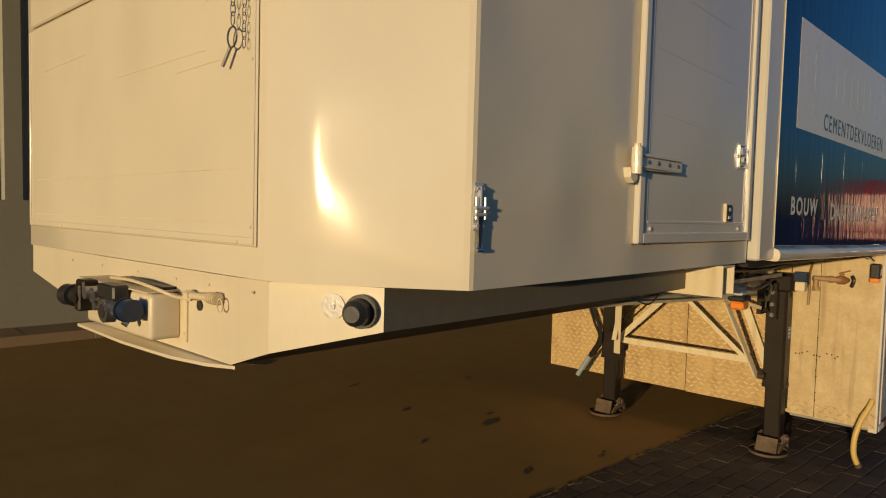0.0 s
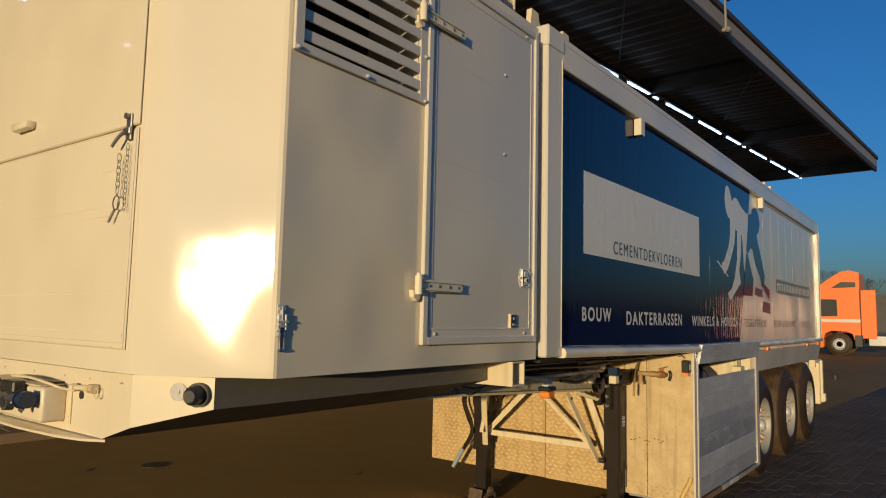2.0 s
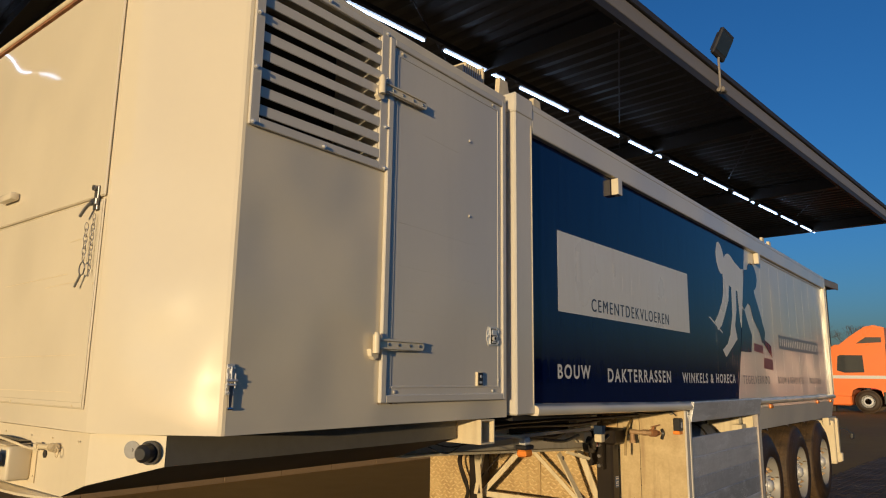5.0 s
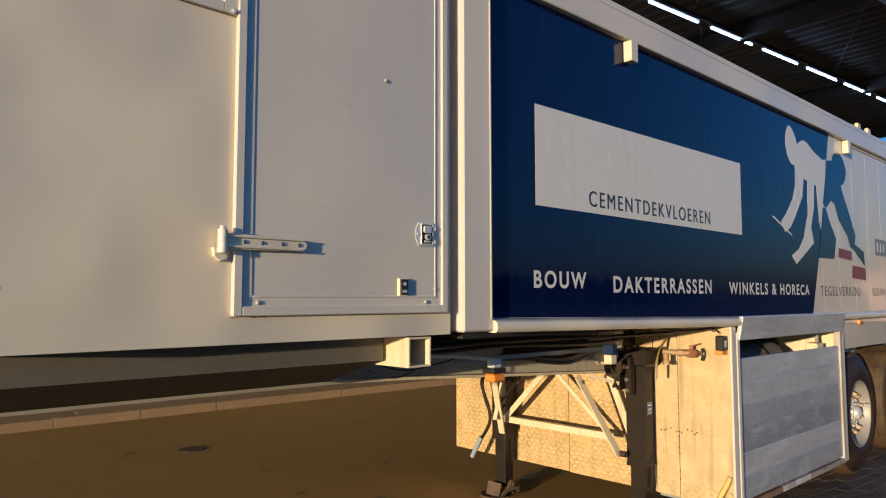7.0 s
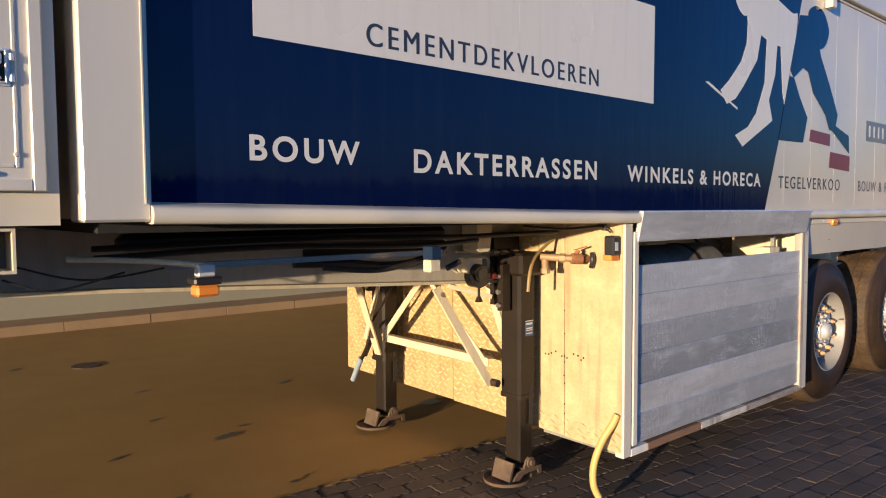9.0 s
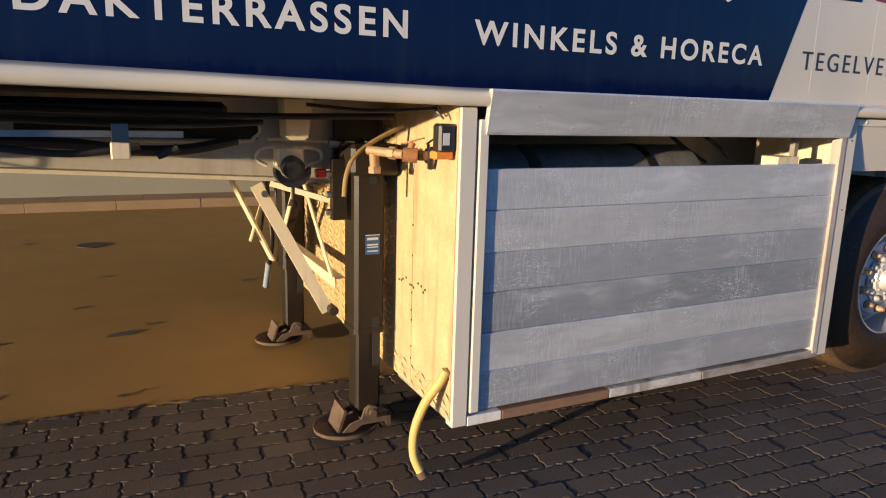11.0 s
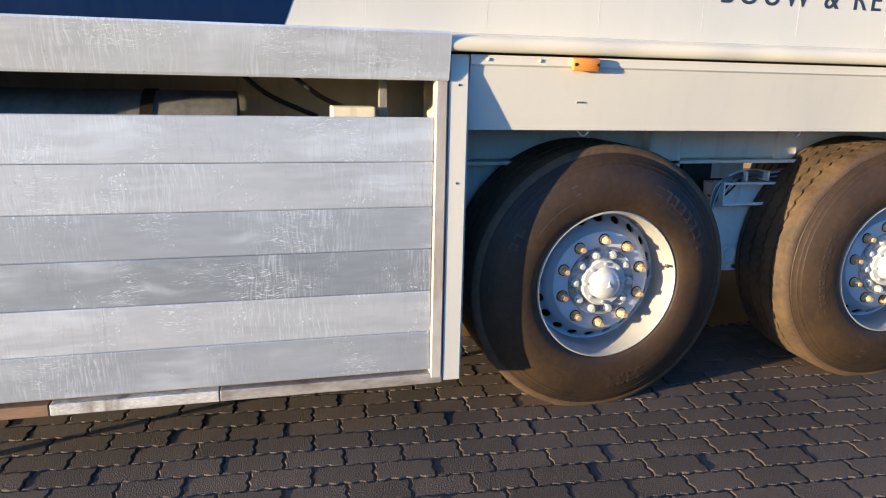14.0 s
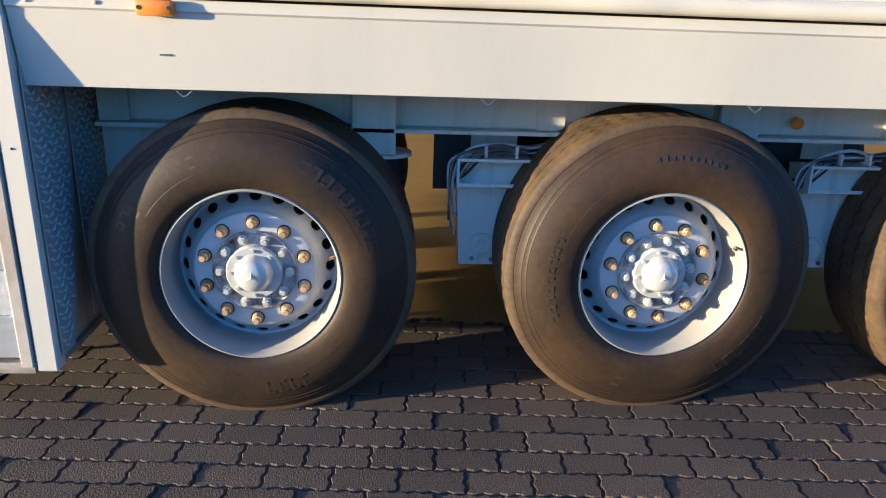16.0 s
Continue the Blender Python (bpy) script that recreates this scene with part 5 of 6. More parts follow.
def landing_leg(x):
    lg = bmesh.new()
    prism(lg, [(x - 0.065, 3.776), (x + 0.05, 3.776), (x + 0.065, 3.79), (x + 0.065, 3.888), (x + 0.05, 3.902), (x - 0.065, 3.902)], 2, 0.43, 1.14)
    prism(lg, [(x - 0.068, 3.773), (x + 0.052, 3.773), (x + 0.068, 3.788), (x + 0.068, 3.890), (x + 0.052, 3.905), (x - 0.068, 3.905)], 2, 0.43, 0.455)
    leg = lp("landing_leg", lg, black_paint, None, "black landing leg with wear", smooth=25)
    lp("inner_tube", B(x - 0.052, x + 0.054, 3.786, 3.892, 0.085, 0.50, bevel=0.010), black_paint, leg, "worn inner tube")
    lp("gear_head", B(x - 0.09, x + 0.10, 3.75, 3.95, 1.08, 1.20, bevel=0.015), black_paint, leg)
    mp_ = B(x - 0.02, x + 0.02, 3.70, 3.755, 0.90, 1.14)
    box(mp_, x - 0.115, x - 0.085, 3.74, 3.93, 0.92, 1.30)
    lp("mount_plate", mp_, black_paint, leg)
    for z in (0.93, 1.0, 1.08):
        lp("mount_bolt", C((x - 0.0, 3.698, z), (x - 0.0, 3.68, z), 0.014, 6), steel, leg)
    # slot and shaft hole are near-black plates, their shade in the colour
    lp("tube_slot", B(x + 0.0655, x + 0.067, 3.850, 3.880, 0.29, 0.50, bevel=0.0006), dark_void, leg)
    lp("shaft_hole", C((x + 0.066, 3.85, 1.06), (x + 0.0675, 3.85, 1.06), 0.018, 14), dark_void, leg)
    ring = [(x + 0.120 * math.cos(t), 3.755 + 0.135 * math.sin(t)) for t in [2 * math.pi * k / 28 for k in range(28)]]
    ft = bmesh.new()
    rows_ = [[ft.verts.new((x + (a - x) * k, 3.755 + (b - 3.755) * k, z)) for a, b in ring] for k, z in ((0.84, 0.005), (0.86, 0.010), (0.95, 0.011), (1.0, 0.020), (1.02, 0.018), (0.99, 0.003))]
    for p, q in zip(rows_, rows_[1:] + rows_[:1]):
        for k in range(28):
            ft.faces.new((p[k], p[(k + 1) % 28], q[(k + 1) % 28], q[k]))
    prism(ft, [(x + 0.105 * math.cos(t), 3.755 + 0.118 * math.sin(t)) for t in [2 * math.pi * k / 20 for k in range(20)]], 2, 0.003, 0.006)
    lp("foot_plate", ft, dusty_iron, leg, "rusty pressed foot ring")
    fb = bmesh.new()
    for d in (-0.072, 0.072):
        prism(fb, [(3.72, 0.014), (3.755, 0.050), (3.80, 0.062), (3.815, 0.105), (3.835, 0.120), (3.862, 0.118), (3.875, 0.095), (3.880, 0.064), (3.93, 0.060), (3.935, 0.004), (3.92, 0.004), (3.905, 0.040), (3.80, 0.038), (3.765, 0.014)], 0, x + d - 0.006, x + d + 0.006)
    prism(fb, [(3.70, 0.012), (3.712, 0.012), (3.742, 0.105), (3.730, 0.108)], 0, x - 0.066, x + 0.066)
    box(fb, x - 0.066, x + 0.066, 3.80, 3.93, 0.058, 0.064)
    cyl(fb, (x - 0.095, 3.845, 0.092), (x + 0.095, 3.845, 0.092), 0.014, 12)
    cyl(fb, (x + 0.078, 3.845, 0.092), (x + 0.088, 3.845, 0.092), 0.028, 18)
    cyl(fb, (x + 0.090, 3.845, 0.092), (x + 0.100, 3.845, 0.092), 0.016, 10)
    lp("foot_bracket", fb, dusty_iron, leg, "rusty foot bracket with pivot pin")
    return leg


leg_r = landing_leg(-0.545)
landing_leg(-1.765)
tp("type_plate", B(-0.4795, -0.478, 3.858, 3.918, 0.762, 0.842), label_blue, leg_r, "small blue type plate")
for z, h in ((0.826, 0.010), (0.802, 0.006), (0.792, 0.004), (0.776, 0.005)):
    tp("plate_bar", B(-0.478, -0.4774, 3.865, 3.911, z - h / 2, z + h / 2), label_white, leg_r)
tp("plate_border", B(-0.478, -0.4772, 3.858, 3.918, 0.840, 0.843), label_white, leg_r)
# stays
br = tp("stay", bar(bmesh.new(), (-0.76, 3.49, 1.02), (-0.625, 3.745, 0.50), 0.012, 0.050, up=(0, 1, 0.3)), old_cream, None, "cream flat-bar stay")
tp("stay_bolt", C((-0.64, 3.76, 0.51), (-0.58, 3.76, 0.51), 0.02, 12), iron, br, "rusty stay bolt")
tp("stay_bolt", C((-0.755, 3.52, 0.985), (-0.735, 3.52, 0.985), 0.014, 8), steel, br)
tp("stay", bar(bmesh.new(), (-1.52, 3.49, 1.02), (-1.66, 3.745, 0.50), 0.012, 0.045, up=(1, 0, 0.6)), old_cream, None, "cream flat-bar stay")
tp("stay", bar(bmesh.new(), (-0.80, 3.9, 1.02), (-0.62, 3.92, 0.55), 0.05, 0.012, up=(0, 1, 0)), old_cream, None, "cream flat-bar stay")
tp("stay", bar(bmesh.new(), (-1.62, 3.74, 1.0), (-1.62, 3.62, 0.62), 0.035, 0.008, up=(0, 1, 0)), old_cream, None, "cream flat-bar stay")
cb = bmesh.new()
box(cb, -1.69, -0.70, 3.800, 3.805, 0.575, 0.620)
box(cb, -1.69, -0.70, 3.805, 3.845, 0.615, 0.620)
tp("cross_shaft", cb, old_cream, None, "cream angle bar between the legs", smooth=0)
tp("stay", bar(bmesh.new(), (-1.68, 3.798, 0.60), (-1.28, 3.79, 0.99), 0.006, 0.042, up=(0.7, 0, -0.7)), old_cream, None, "cream flat-bar stay")
tp("stay", bar(bmesh.new(), (-1.17, 3.79, 0.99), (-0.73, 3.798, 0.61), 0.006, 0.030, up=(0.7, 0, 0.7)), old_cream, None, "cream flat-bar stay")
tp("brake_pipe", sweep(bmesh.new(), [(-1.72, 3.70, 0.66), (-1.50, 3.68, 0.86), (-1.36, 3.67, 1.02)], 0.008, 8), black_paint, None)
bt = bmesh.new()
bar(bt, (-0.72, 3.54, 1.03), (-0.63, 3.76, 0.965), 0.022, 0.022)
tp("stay", bt, old_cream, None)
crank = tp("crank_handle", sweep(bmesh.new(), [(-1.74, 3.72, 0.98), (-1.86, 3.76, 0.93), (-1.90, 3.78, 0.82), (-1.83, 3.78, 0.66), (-1.83, 3.78, 0.54), (-1.93, 3.78, 0.40)], 0.013, 10), black_paint, None, "bent black crank handle")
tp("grip", C((-1.915, 3.78, 0.43), (-2.02, 3.78, 0.26), 0.019, 12), grip_grey, crank, "grey grip sleeve")
tp("crank_handle", sweep(bmesh.new(), [(-1.84, 3.80, 0.95), (-1.97, 3.84, 0.86), (-1.92, 3.84, 0.70), (-1.87, 3.84, 0.58), (-1.95, 3.84, 0.43)], 0.011, 10), black_paint, None, "bent black crank handle")

# ---- front checker plates of the side boxes ----
PZ1 = 1.355
PL = 4.0


def lozenges(x0, x1, z0, z1, y, pitch=0.05, k=1.0):
    """Raised tread bars of the plate, facing -y."""
    bm = bmesh.new()
    r, z = 0, z0 + 0.02
    while z < z1 - 0.015:
        x = x0 + 0.02 + (pitch / 2 if r % 2 else 0)
        while x < x1 - 0.015:
            s = 1 if (r + int((x - x0) / pitch)) % 2 else -1
            vs = [bm.verts.new(p) for p in ((x - 0.024 * k, y, z - 0.011 * s * k), (x, y - 0.006 * k, z - 0.010 * k), (x + 0.024 * k, y, z + 0.011 * s * k), (x, y - 0.006 * k, z + 0.010 * k))]
            bm.faces.new(vs[:3])
            bm.faces.new((vs[0], vs[2], vs[3]))
            x += pitch
        z += pitch * 0.62
        r += 1
    return bm


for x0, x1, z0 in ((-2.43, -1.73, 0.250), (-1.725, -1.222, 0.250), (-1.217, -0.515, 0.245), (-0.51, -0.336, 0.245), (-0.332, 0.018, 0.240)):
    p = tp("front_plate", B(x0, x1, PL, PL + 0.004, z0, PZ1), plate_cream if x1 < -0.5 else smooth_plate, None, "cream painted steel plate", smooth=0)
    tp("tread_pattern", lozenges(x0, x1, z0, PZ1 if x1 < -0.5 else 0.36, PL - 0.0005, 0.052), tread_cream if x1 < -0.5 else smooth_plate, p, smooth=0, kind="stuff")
spots = random.Random(4)
rivets(p, [Vector((-0.46 + 0.021 * k + spots.uniform(-0.006, 0.006), PL - 0.001 + TY, 0.668 + spots.uniform(-0.016, 0.016))) for k in range(13) if k not in (4, 8)], 0.0055, iron, (0, -1, 0), name="rust_spot")
rivets(p, [Vector((-0.334 + spots.uniform(-0.003, 0.003), PL - 0.001 + TY, z)) for z in (0.36, 0.41, 0.52, 0.56, 0.63, 0.78, 0.90)], 0.0045, iron, (0, -1, 0), name="rust_spot")
tp("yellow_hose", sweep(bmesh.new(), [(0.0, 3.992, 0.43), (-0.012, 3.975, 0.385), (-0.045, 3.935, 0.30), (-0.068, 3.905, 0.19), (-0.068, 3.902, 0.09), (-0.05, 3.925, 0.02)], 0.0175, 12), yellow_hose, None, "short yellow drain hose touching the paving")
tp("hose_end", C((-0.052, 3.922, 0.026), (-0.044, 3.934, 0.004), 0.021, 12), dusty_iron, None, "dark metal hose end")
sl = tp("side_marker", B(-0.045, 0.012, 3.935, 3.998, 1.20, 1.295, bevel=0.008), black_plastic, None, "black side marker with amber lens")
tp("marker_lens", B(-0.043, 0.008, 3.925, 3.99, 1.178, 1.204, bevel=0.004), amber, sl, "amber lens")
tp("marker_plate", B(0.0122, 0.0135, 3.948, 3.972, 1.225, 1.265), label_white, sl)
tp("marker_cable", sweep(bmesh.new(), [(-0.03, 3.97, 1.31), (-0.05, 3.95, 1.335), (-0.08, 3.96, 1.342), (-0.1, 3.98, 1.36)], 0.004, 6), black_plastic, sl)
ey = bmesh.new()
sweep(ey, [(-0.065 + 0.014 * math.cos(t), 3.96, 1.335 + 0.014 * math.sin(t)) for t in [2 * math.pi * j / 12 for j in range(13)]], 0.004, 6, 1)
tp("eye_bolt", ey, steel, None)

# ---- aluminium side box ----
sb = tp("side_box", B(-0.50, -0.485, 4.01, 6.05, 0.24, 0.72), beam_cream, None, "side box behind aluminium dropside boards", smooth=0)
tp("box_floor", B(-0.484, 0.012, 4.01, 6.05, 0.225, 0.245), chassis_paint, sb, smooth=0)
tp("box_end", B(-0.484, 0.012, 6.02, 6.035, 0.246, 1.34), old_cream, sb, smooth=0)
tp("front_post", B(-0.02, 0.030, 4.004, 4.066, 0.215, 1.35, bevel=0.004), side_cream, sb, "cream box post")
tp("inner_post", B(-0.015, 0.034, 4.074, 4.112, 0.262, 1.312, bevel=0.004), side_cream, sb, "cream channel post")
tp("rear_post", B(-0.03, 0.028, 5.992, 6.056, 0.218, 1.346, bevel=0.004), side_cream, sb, "cream box post")
tp("rear_channel", B(-0.015, 0.032, 5.946, 5.986, 0.232, 1.30, bevel=0.004), worn_post, sb, "scuffed channel post")
# post holes drawn as near-black domes that hold the shade
rivets(sb, [Vector((0.029, 6.024 + TY, z)) for z in (1.25, 0.93)], 0.004, dark_void, name="hole")
edges = [1.146, 1.001, 0.850, 0.705, 0.556, 0.408, 0.262]
for za, zb, sheet_metal in zip(edges, edges[1:], (alu_pale, alu_pale, alu, alu_dull, alu_pale, alu)):
    tp("board", B(0.0, 0.021 + random.uniform(-0.001, 0.001), 4.113, 5.945, zb + 0.0008, za - 0.0008, bevel=0.0035), sheet_metal, sb, "brushed aluminium board")
top = bmesh.new()
prism(top, [(0.012, 1.264), (0.036, 1.262), (0.040, 1.27), (0.068, 1.405), (0.066, 1.412), (0.044, 1.412)], 1, 4.098, 5.986)
tp("top_flap", top, alu_pale, sb, "aluminium top flap", smooth=0)
for y0, y1, mt, lb in ((4.068, 4.212, grey_cream, "sill end in dull white paint"), (4.214, 4.72, rusty_sill, "rusty brown sill"), (4.722, 5.23, flaking_white, "sill with flaking white paint"), (5.232, 5.99, worn_edge, "scuffed grey sill")):
    tp("sill", B(-0.05, 0.030, y0, y1, 0.212, 0.250, bevel=0.003), mt, sb, lb)
for y0, y1 in ((4.12, 4.42), (4.48, 5.02), (5.06, 5.32)):
    tp("tank", C((-0.34, y0, 1.01), (-0.34, y1, 1.01), 0.20, 32), galvanised, sb, "galvanised tank inside the box")
tp("tank_strap", C((-0.34, 5.02, 1.01), (-0.34, 5.06, 1.01), 0.204, 32), black_paint, sb)
tp("stowed_block", B(-0.12, -0.03, 5.62, 5.76, 1.05, 1.175, bevel=0.004), old_cream, sb, "pale block inside the box")
tp("upright", B(-0.10, -0.075, 5.78, 5.805, 0.3, 1.34), chassis_paint, sb)
for p in (((-0.45, 5.3, 1.3), (-0.4, 5.42, 1.2), (-0.42, 5.6, 1.12)), ((-0.44, 5.45, 1.32), (-0.35, 5.6, 1.2), (-0.4, 5.72, 1.15))):
    tp("cable", sweep(bmesh.new(), p, 0.009, 8), black_plastic, sb)
# mudguard sheet behind the box
mg = tp("mudguard_sheet", prism(bmesh.new(), [(0.0, 0.262), (-0.085, 0.262), (-0.15, 0.45), (-0.215, 0.70), (-0.24, 0.92), (-0.235, 1.16), (0.0, 1.16)], 1, 6.062, 6.066), bare_plate, None, "bare checker plate mudguard sheet", smooth=0)
lz = lozenges(-0.24, 0.0, 0.262, 1.16, 6.0665, 0.037, 0.78)
bmesh.ops.scale(lz, vec=(1, -1, 1), verts=lz.verts, space=Matrix.Translation((0, -6.0665, 0)))
bmesh.ops.delete(lz, geom=[f for f in lz.faces if any(v.co.x < float(np.interp(v.co.z, [0.262, 0.45, 0.70, 0.92], [-0.08, -0.145, -0.21, -0.235])) for v in f.verts)], context="FACES")
tp("tread_pattern", lz, bare_tread, mg, smooth=0, kind="stuff")
tp("wheel_well_sheet", B(-0.470, -0.462, 6.08, 6.70, 0.58, 0.939), grey_cream, None, "dull white sheet behind the first wheel", smooth=0)

mf = tp("mud_flap", B(-0.62, -0.245, 6.066, 6.070, 0.30, 1.10), bare_plate, None, "bare checker plate wheel well front", smooth=0)
lz = lozenges(-0.62, -0.245, 0.30, 1.10, 6.0705, 0.037, 0.78)
bmesh.ops.scale(lz, vec=(1, -1, 1), verts=lz.verts, space=Matrix.Translation((0, -6.0705, 0)))
tp("tread_pattern", lz, bare_tread, mf, smooth=0, kind="stuff")

# ---- skirt above the wheels ----
sk = bmesh.new()
prism(sk, [(0.0, 1.347), (0.022, 1.347), (0.024, 1.318), (0.018, 1.312), (-0.018, 1.104), (-0.050, 1.100), (-0.050, 1.104), (-0.023, 1.108), (0.012, 1.330), (0.0, 1.335)], 1, 6.062, 9.90)
skirt = tp("side_skirt", sk, side_cream, None, "long cream skirt above the wheels", smooth=20)
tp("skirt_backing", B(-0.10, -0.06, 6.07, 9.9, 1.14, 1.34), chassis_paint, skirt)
for y in (6.46, 8.75, 9.6):
    amb = tp("marker_lamp", B(0.0245, 0.046, y - 0.051, y + 0.051, 1.303, 1.346, bevel=0.009, seg=2), amber, skirt, "amber side marker lamp")
    for d in (-0.040, 0.040):
        tp("lamp_screw", C((0.0462, y + d, 1.3245), (0.0475, y + d, 1.3245), 0.006, 10), black_plastic, amb)
for y in (6.12, 6.30):
    rivets(skirt, [Vector((0.025, y + TY, 1.333))], 0.006, side_cream)
tp("dent_mark", B(-0.004, 0.0015, 6.45, 6.482, 1.197, 1.203, bevel=0.001), steel, skirt)
for y in (6.50, 7.39, 8.22, 9.1):
    tp("hook", sweep(bmesh.new(), [(-0.034, y - 0.022, 1.10), (-0.030, y, 1.082), (-0.034, y + 0.022, 1.10)], 0.003, 6, 3), steel, skirt)

# ---- running gear ----
tp("side_beam", B(-0.47, -0.42, 6.1, 9.9, 0.955, 1.16, bevel=0.006), grey_cream, None, "dull white side beam")
tp("beam_flange", B(-0.47, -0.36, 6.1, 9.9, 0.940, 0.953), grey_cream, None)
def hanger(y):
    h = bmesh.new()
    prism(h, [(y - 0.125, 0.845), (y + 0.155, 0.845), (y + 0.15, 0.72), (y + 0.115, 0.435), (y - 0.10, 0.435), (y - 0.115, 0.72)], 0, -0.50, -0.425)
    prism(h, [(y - 0.09, 0.94), (y + 0.12, 0.94), (y + 0.12, 0.8445), (y - 0.09, 0.8445)], 0, -0.62, -0.56)
    hg = tp("axle_hanger", h, grey_cream, None, "dull white axle hanger bracket", smooth=0)
    # open tray folded from sheet
    ty = bmesh.new()
    prism(ty, [(-0.425, 0.735), (-0.345, 0.755), (-0.345, 0.768), (-0.425, 0.748)], 1, y - 0.125, y + 0.15)
    prism(ty, [(-0.425, 0.856), (-0.350, 0.856), (-0.350, 0.846), (-0.425, 0.846)], 1, y - 0.125, y + 0.15)
    for d in (-0.125, 0.142):
        prism(ty, [(-0.4245, 0.7485), (-0.347, 0.7685), (-0.352, 0.8455), (-0.4245, 0.8455)], 1, y + d, y + d + 0.008)
    tp("hanger_tray", ty, grey_cream, hg, "folded sheet tray", smooth=0)
    pv = lathe(bmesh.new(), [(0.0, 0.0455), (0.010, 0.0455), (0.012, 0.043), (0.012, 0.036), (0.006, 0.034), (0.006, 0.022), (0.016, 0.020), (0.016, 0.001)], 24)
    box(pv, 0.010, 0.018, -0.020, 0.020, -0.008, 0.008)
    bmesh.ops.transform(pv, matrix=Matrix.Translation((-0.425, y - 0.015, 0.515)), verts=pv.verts)
    tp("pivot_plate", pv, grey_cream, hg, "round pivot plate with a bolt")
    for d, z in ((-0.05, 0.46), (0.025, 0.455)):
        tp("pivot_bolt", C((-0.425, y + d, z), (-0.417, y + d, z), 0.009, 6), steel, hg)
    rnd = random.Random(int(y * 100))
    for k in range(9):
        z = 0.872 + 0.007 * (k % 4)
        tp("cable", sweep(bmesh.new(), [(-0.43, y - 0.12 - 0.012 * (k % 3), 0.55 + 0.03 * k), (-0.39, y - 0.155 + 0.006 * k, 0.78), (-0.37, y - 0.13 + 0.012 * k, z - 0.012), (-0.37 + rnd.uniform(-0.03, 0.02), y + 0.02, z + rnd.uniform(0, 0.02)), (-0.38, y + 0.12, z + 0.004), (-0.40, y + 0.3, 0.885 + 0.006 * k)], 0.0045 + 0.002 * (k % 2), 6), label_white if k % 3 == 0 else (steel if k % 3 == 1 else black_plastic), hg)
    for d in (-0.03, 0.08):
        tp("cable_tie", B(-0.40, -0.335, y + d, y + d + 0.010, 0.862, 0.905, bevel=0.003), label_white, hg)
    tp("rubber_curtain", B(-0.56, -0.545, y - 0.20, y - 0.06, 0.70, 0.935), black_plastic, hg)
    ab = lathe(bmesh.new(), [(0.0, 0.001), (0.0, 0.060), (0.03, 0.072), (0.06, 0.060), (0.09, 0.072), (0.12, 0.060), (0.15, 0.072), (0.18, 0.058), (0.19, 0.001)], 24)
    bmesh.ops.transform(ab, matrix=Matrix.Translation((-0.52, y - 0.375, 0.655)) @ Matrix.Rotation(-math.pi / 2, 4, "Y"), verts=ab.verts)
    tp("air_spring", ab, black_plastic, hg, "black air spring bellows")
    post = B(-0.46, -0.36, y - 0.50, y - 0.345, 0.858, 1.155, bevel=0.006)
    cyl(post, (-0.47, y - 0.385, 0.845), (-0.47, y - 0.385, 0.8575), 0.10, 24)
    tp("spring_post", post, grey_cream, hg, "dull white post over the air spring", smooth=20)


for y in (7.46, 8.77):
    hanger(y)
for y0 in (6.10, 7.62, 8.93, 9.60):
    tp("beam_gusset", prism(bmesh.new(), [(y0, 0.955), (y0 + 0.10, 0.955), (y0 + 0.10, 1.16), (y0, 1.16)], 0, -0.419, -0.40), grey_cream, None, smooth=0)
tp("round_lamp", C((-0.40, 8.58, 1.005), (-0.385, 8.58, 1.005), 0.022, 18), amber, None, "round amber reflector")


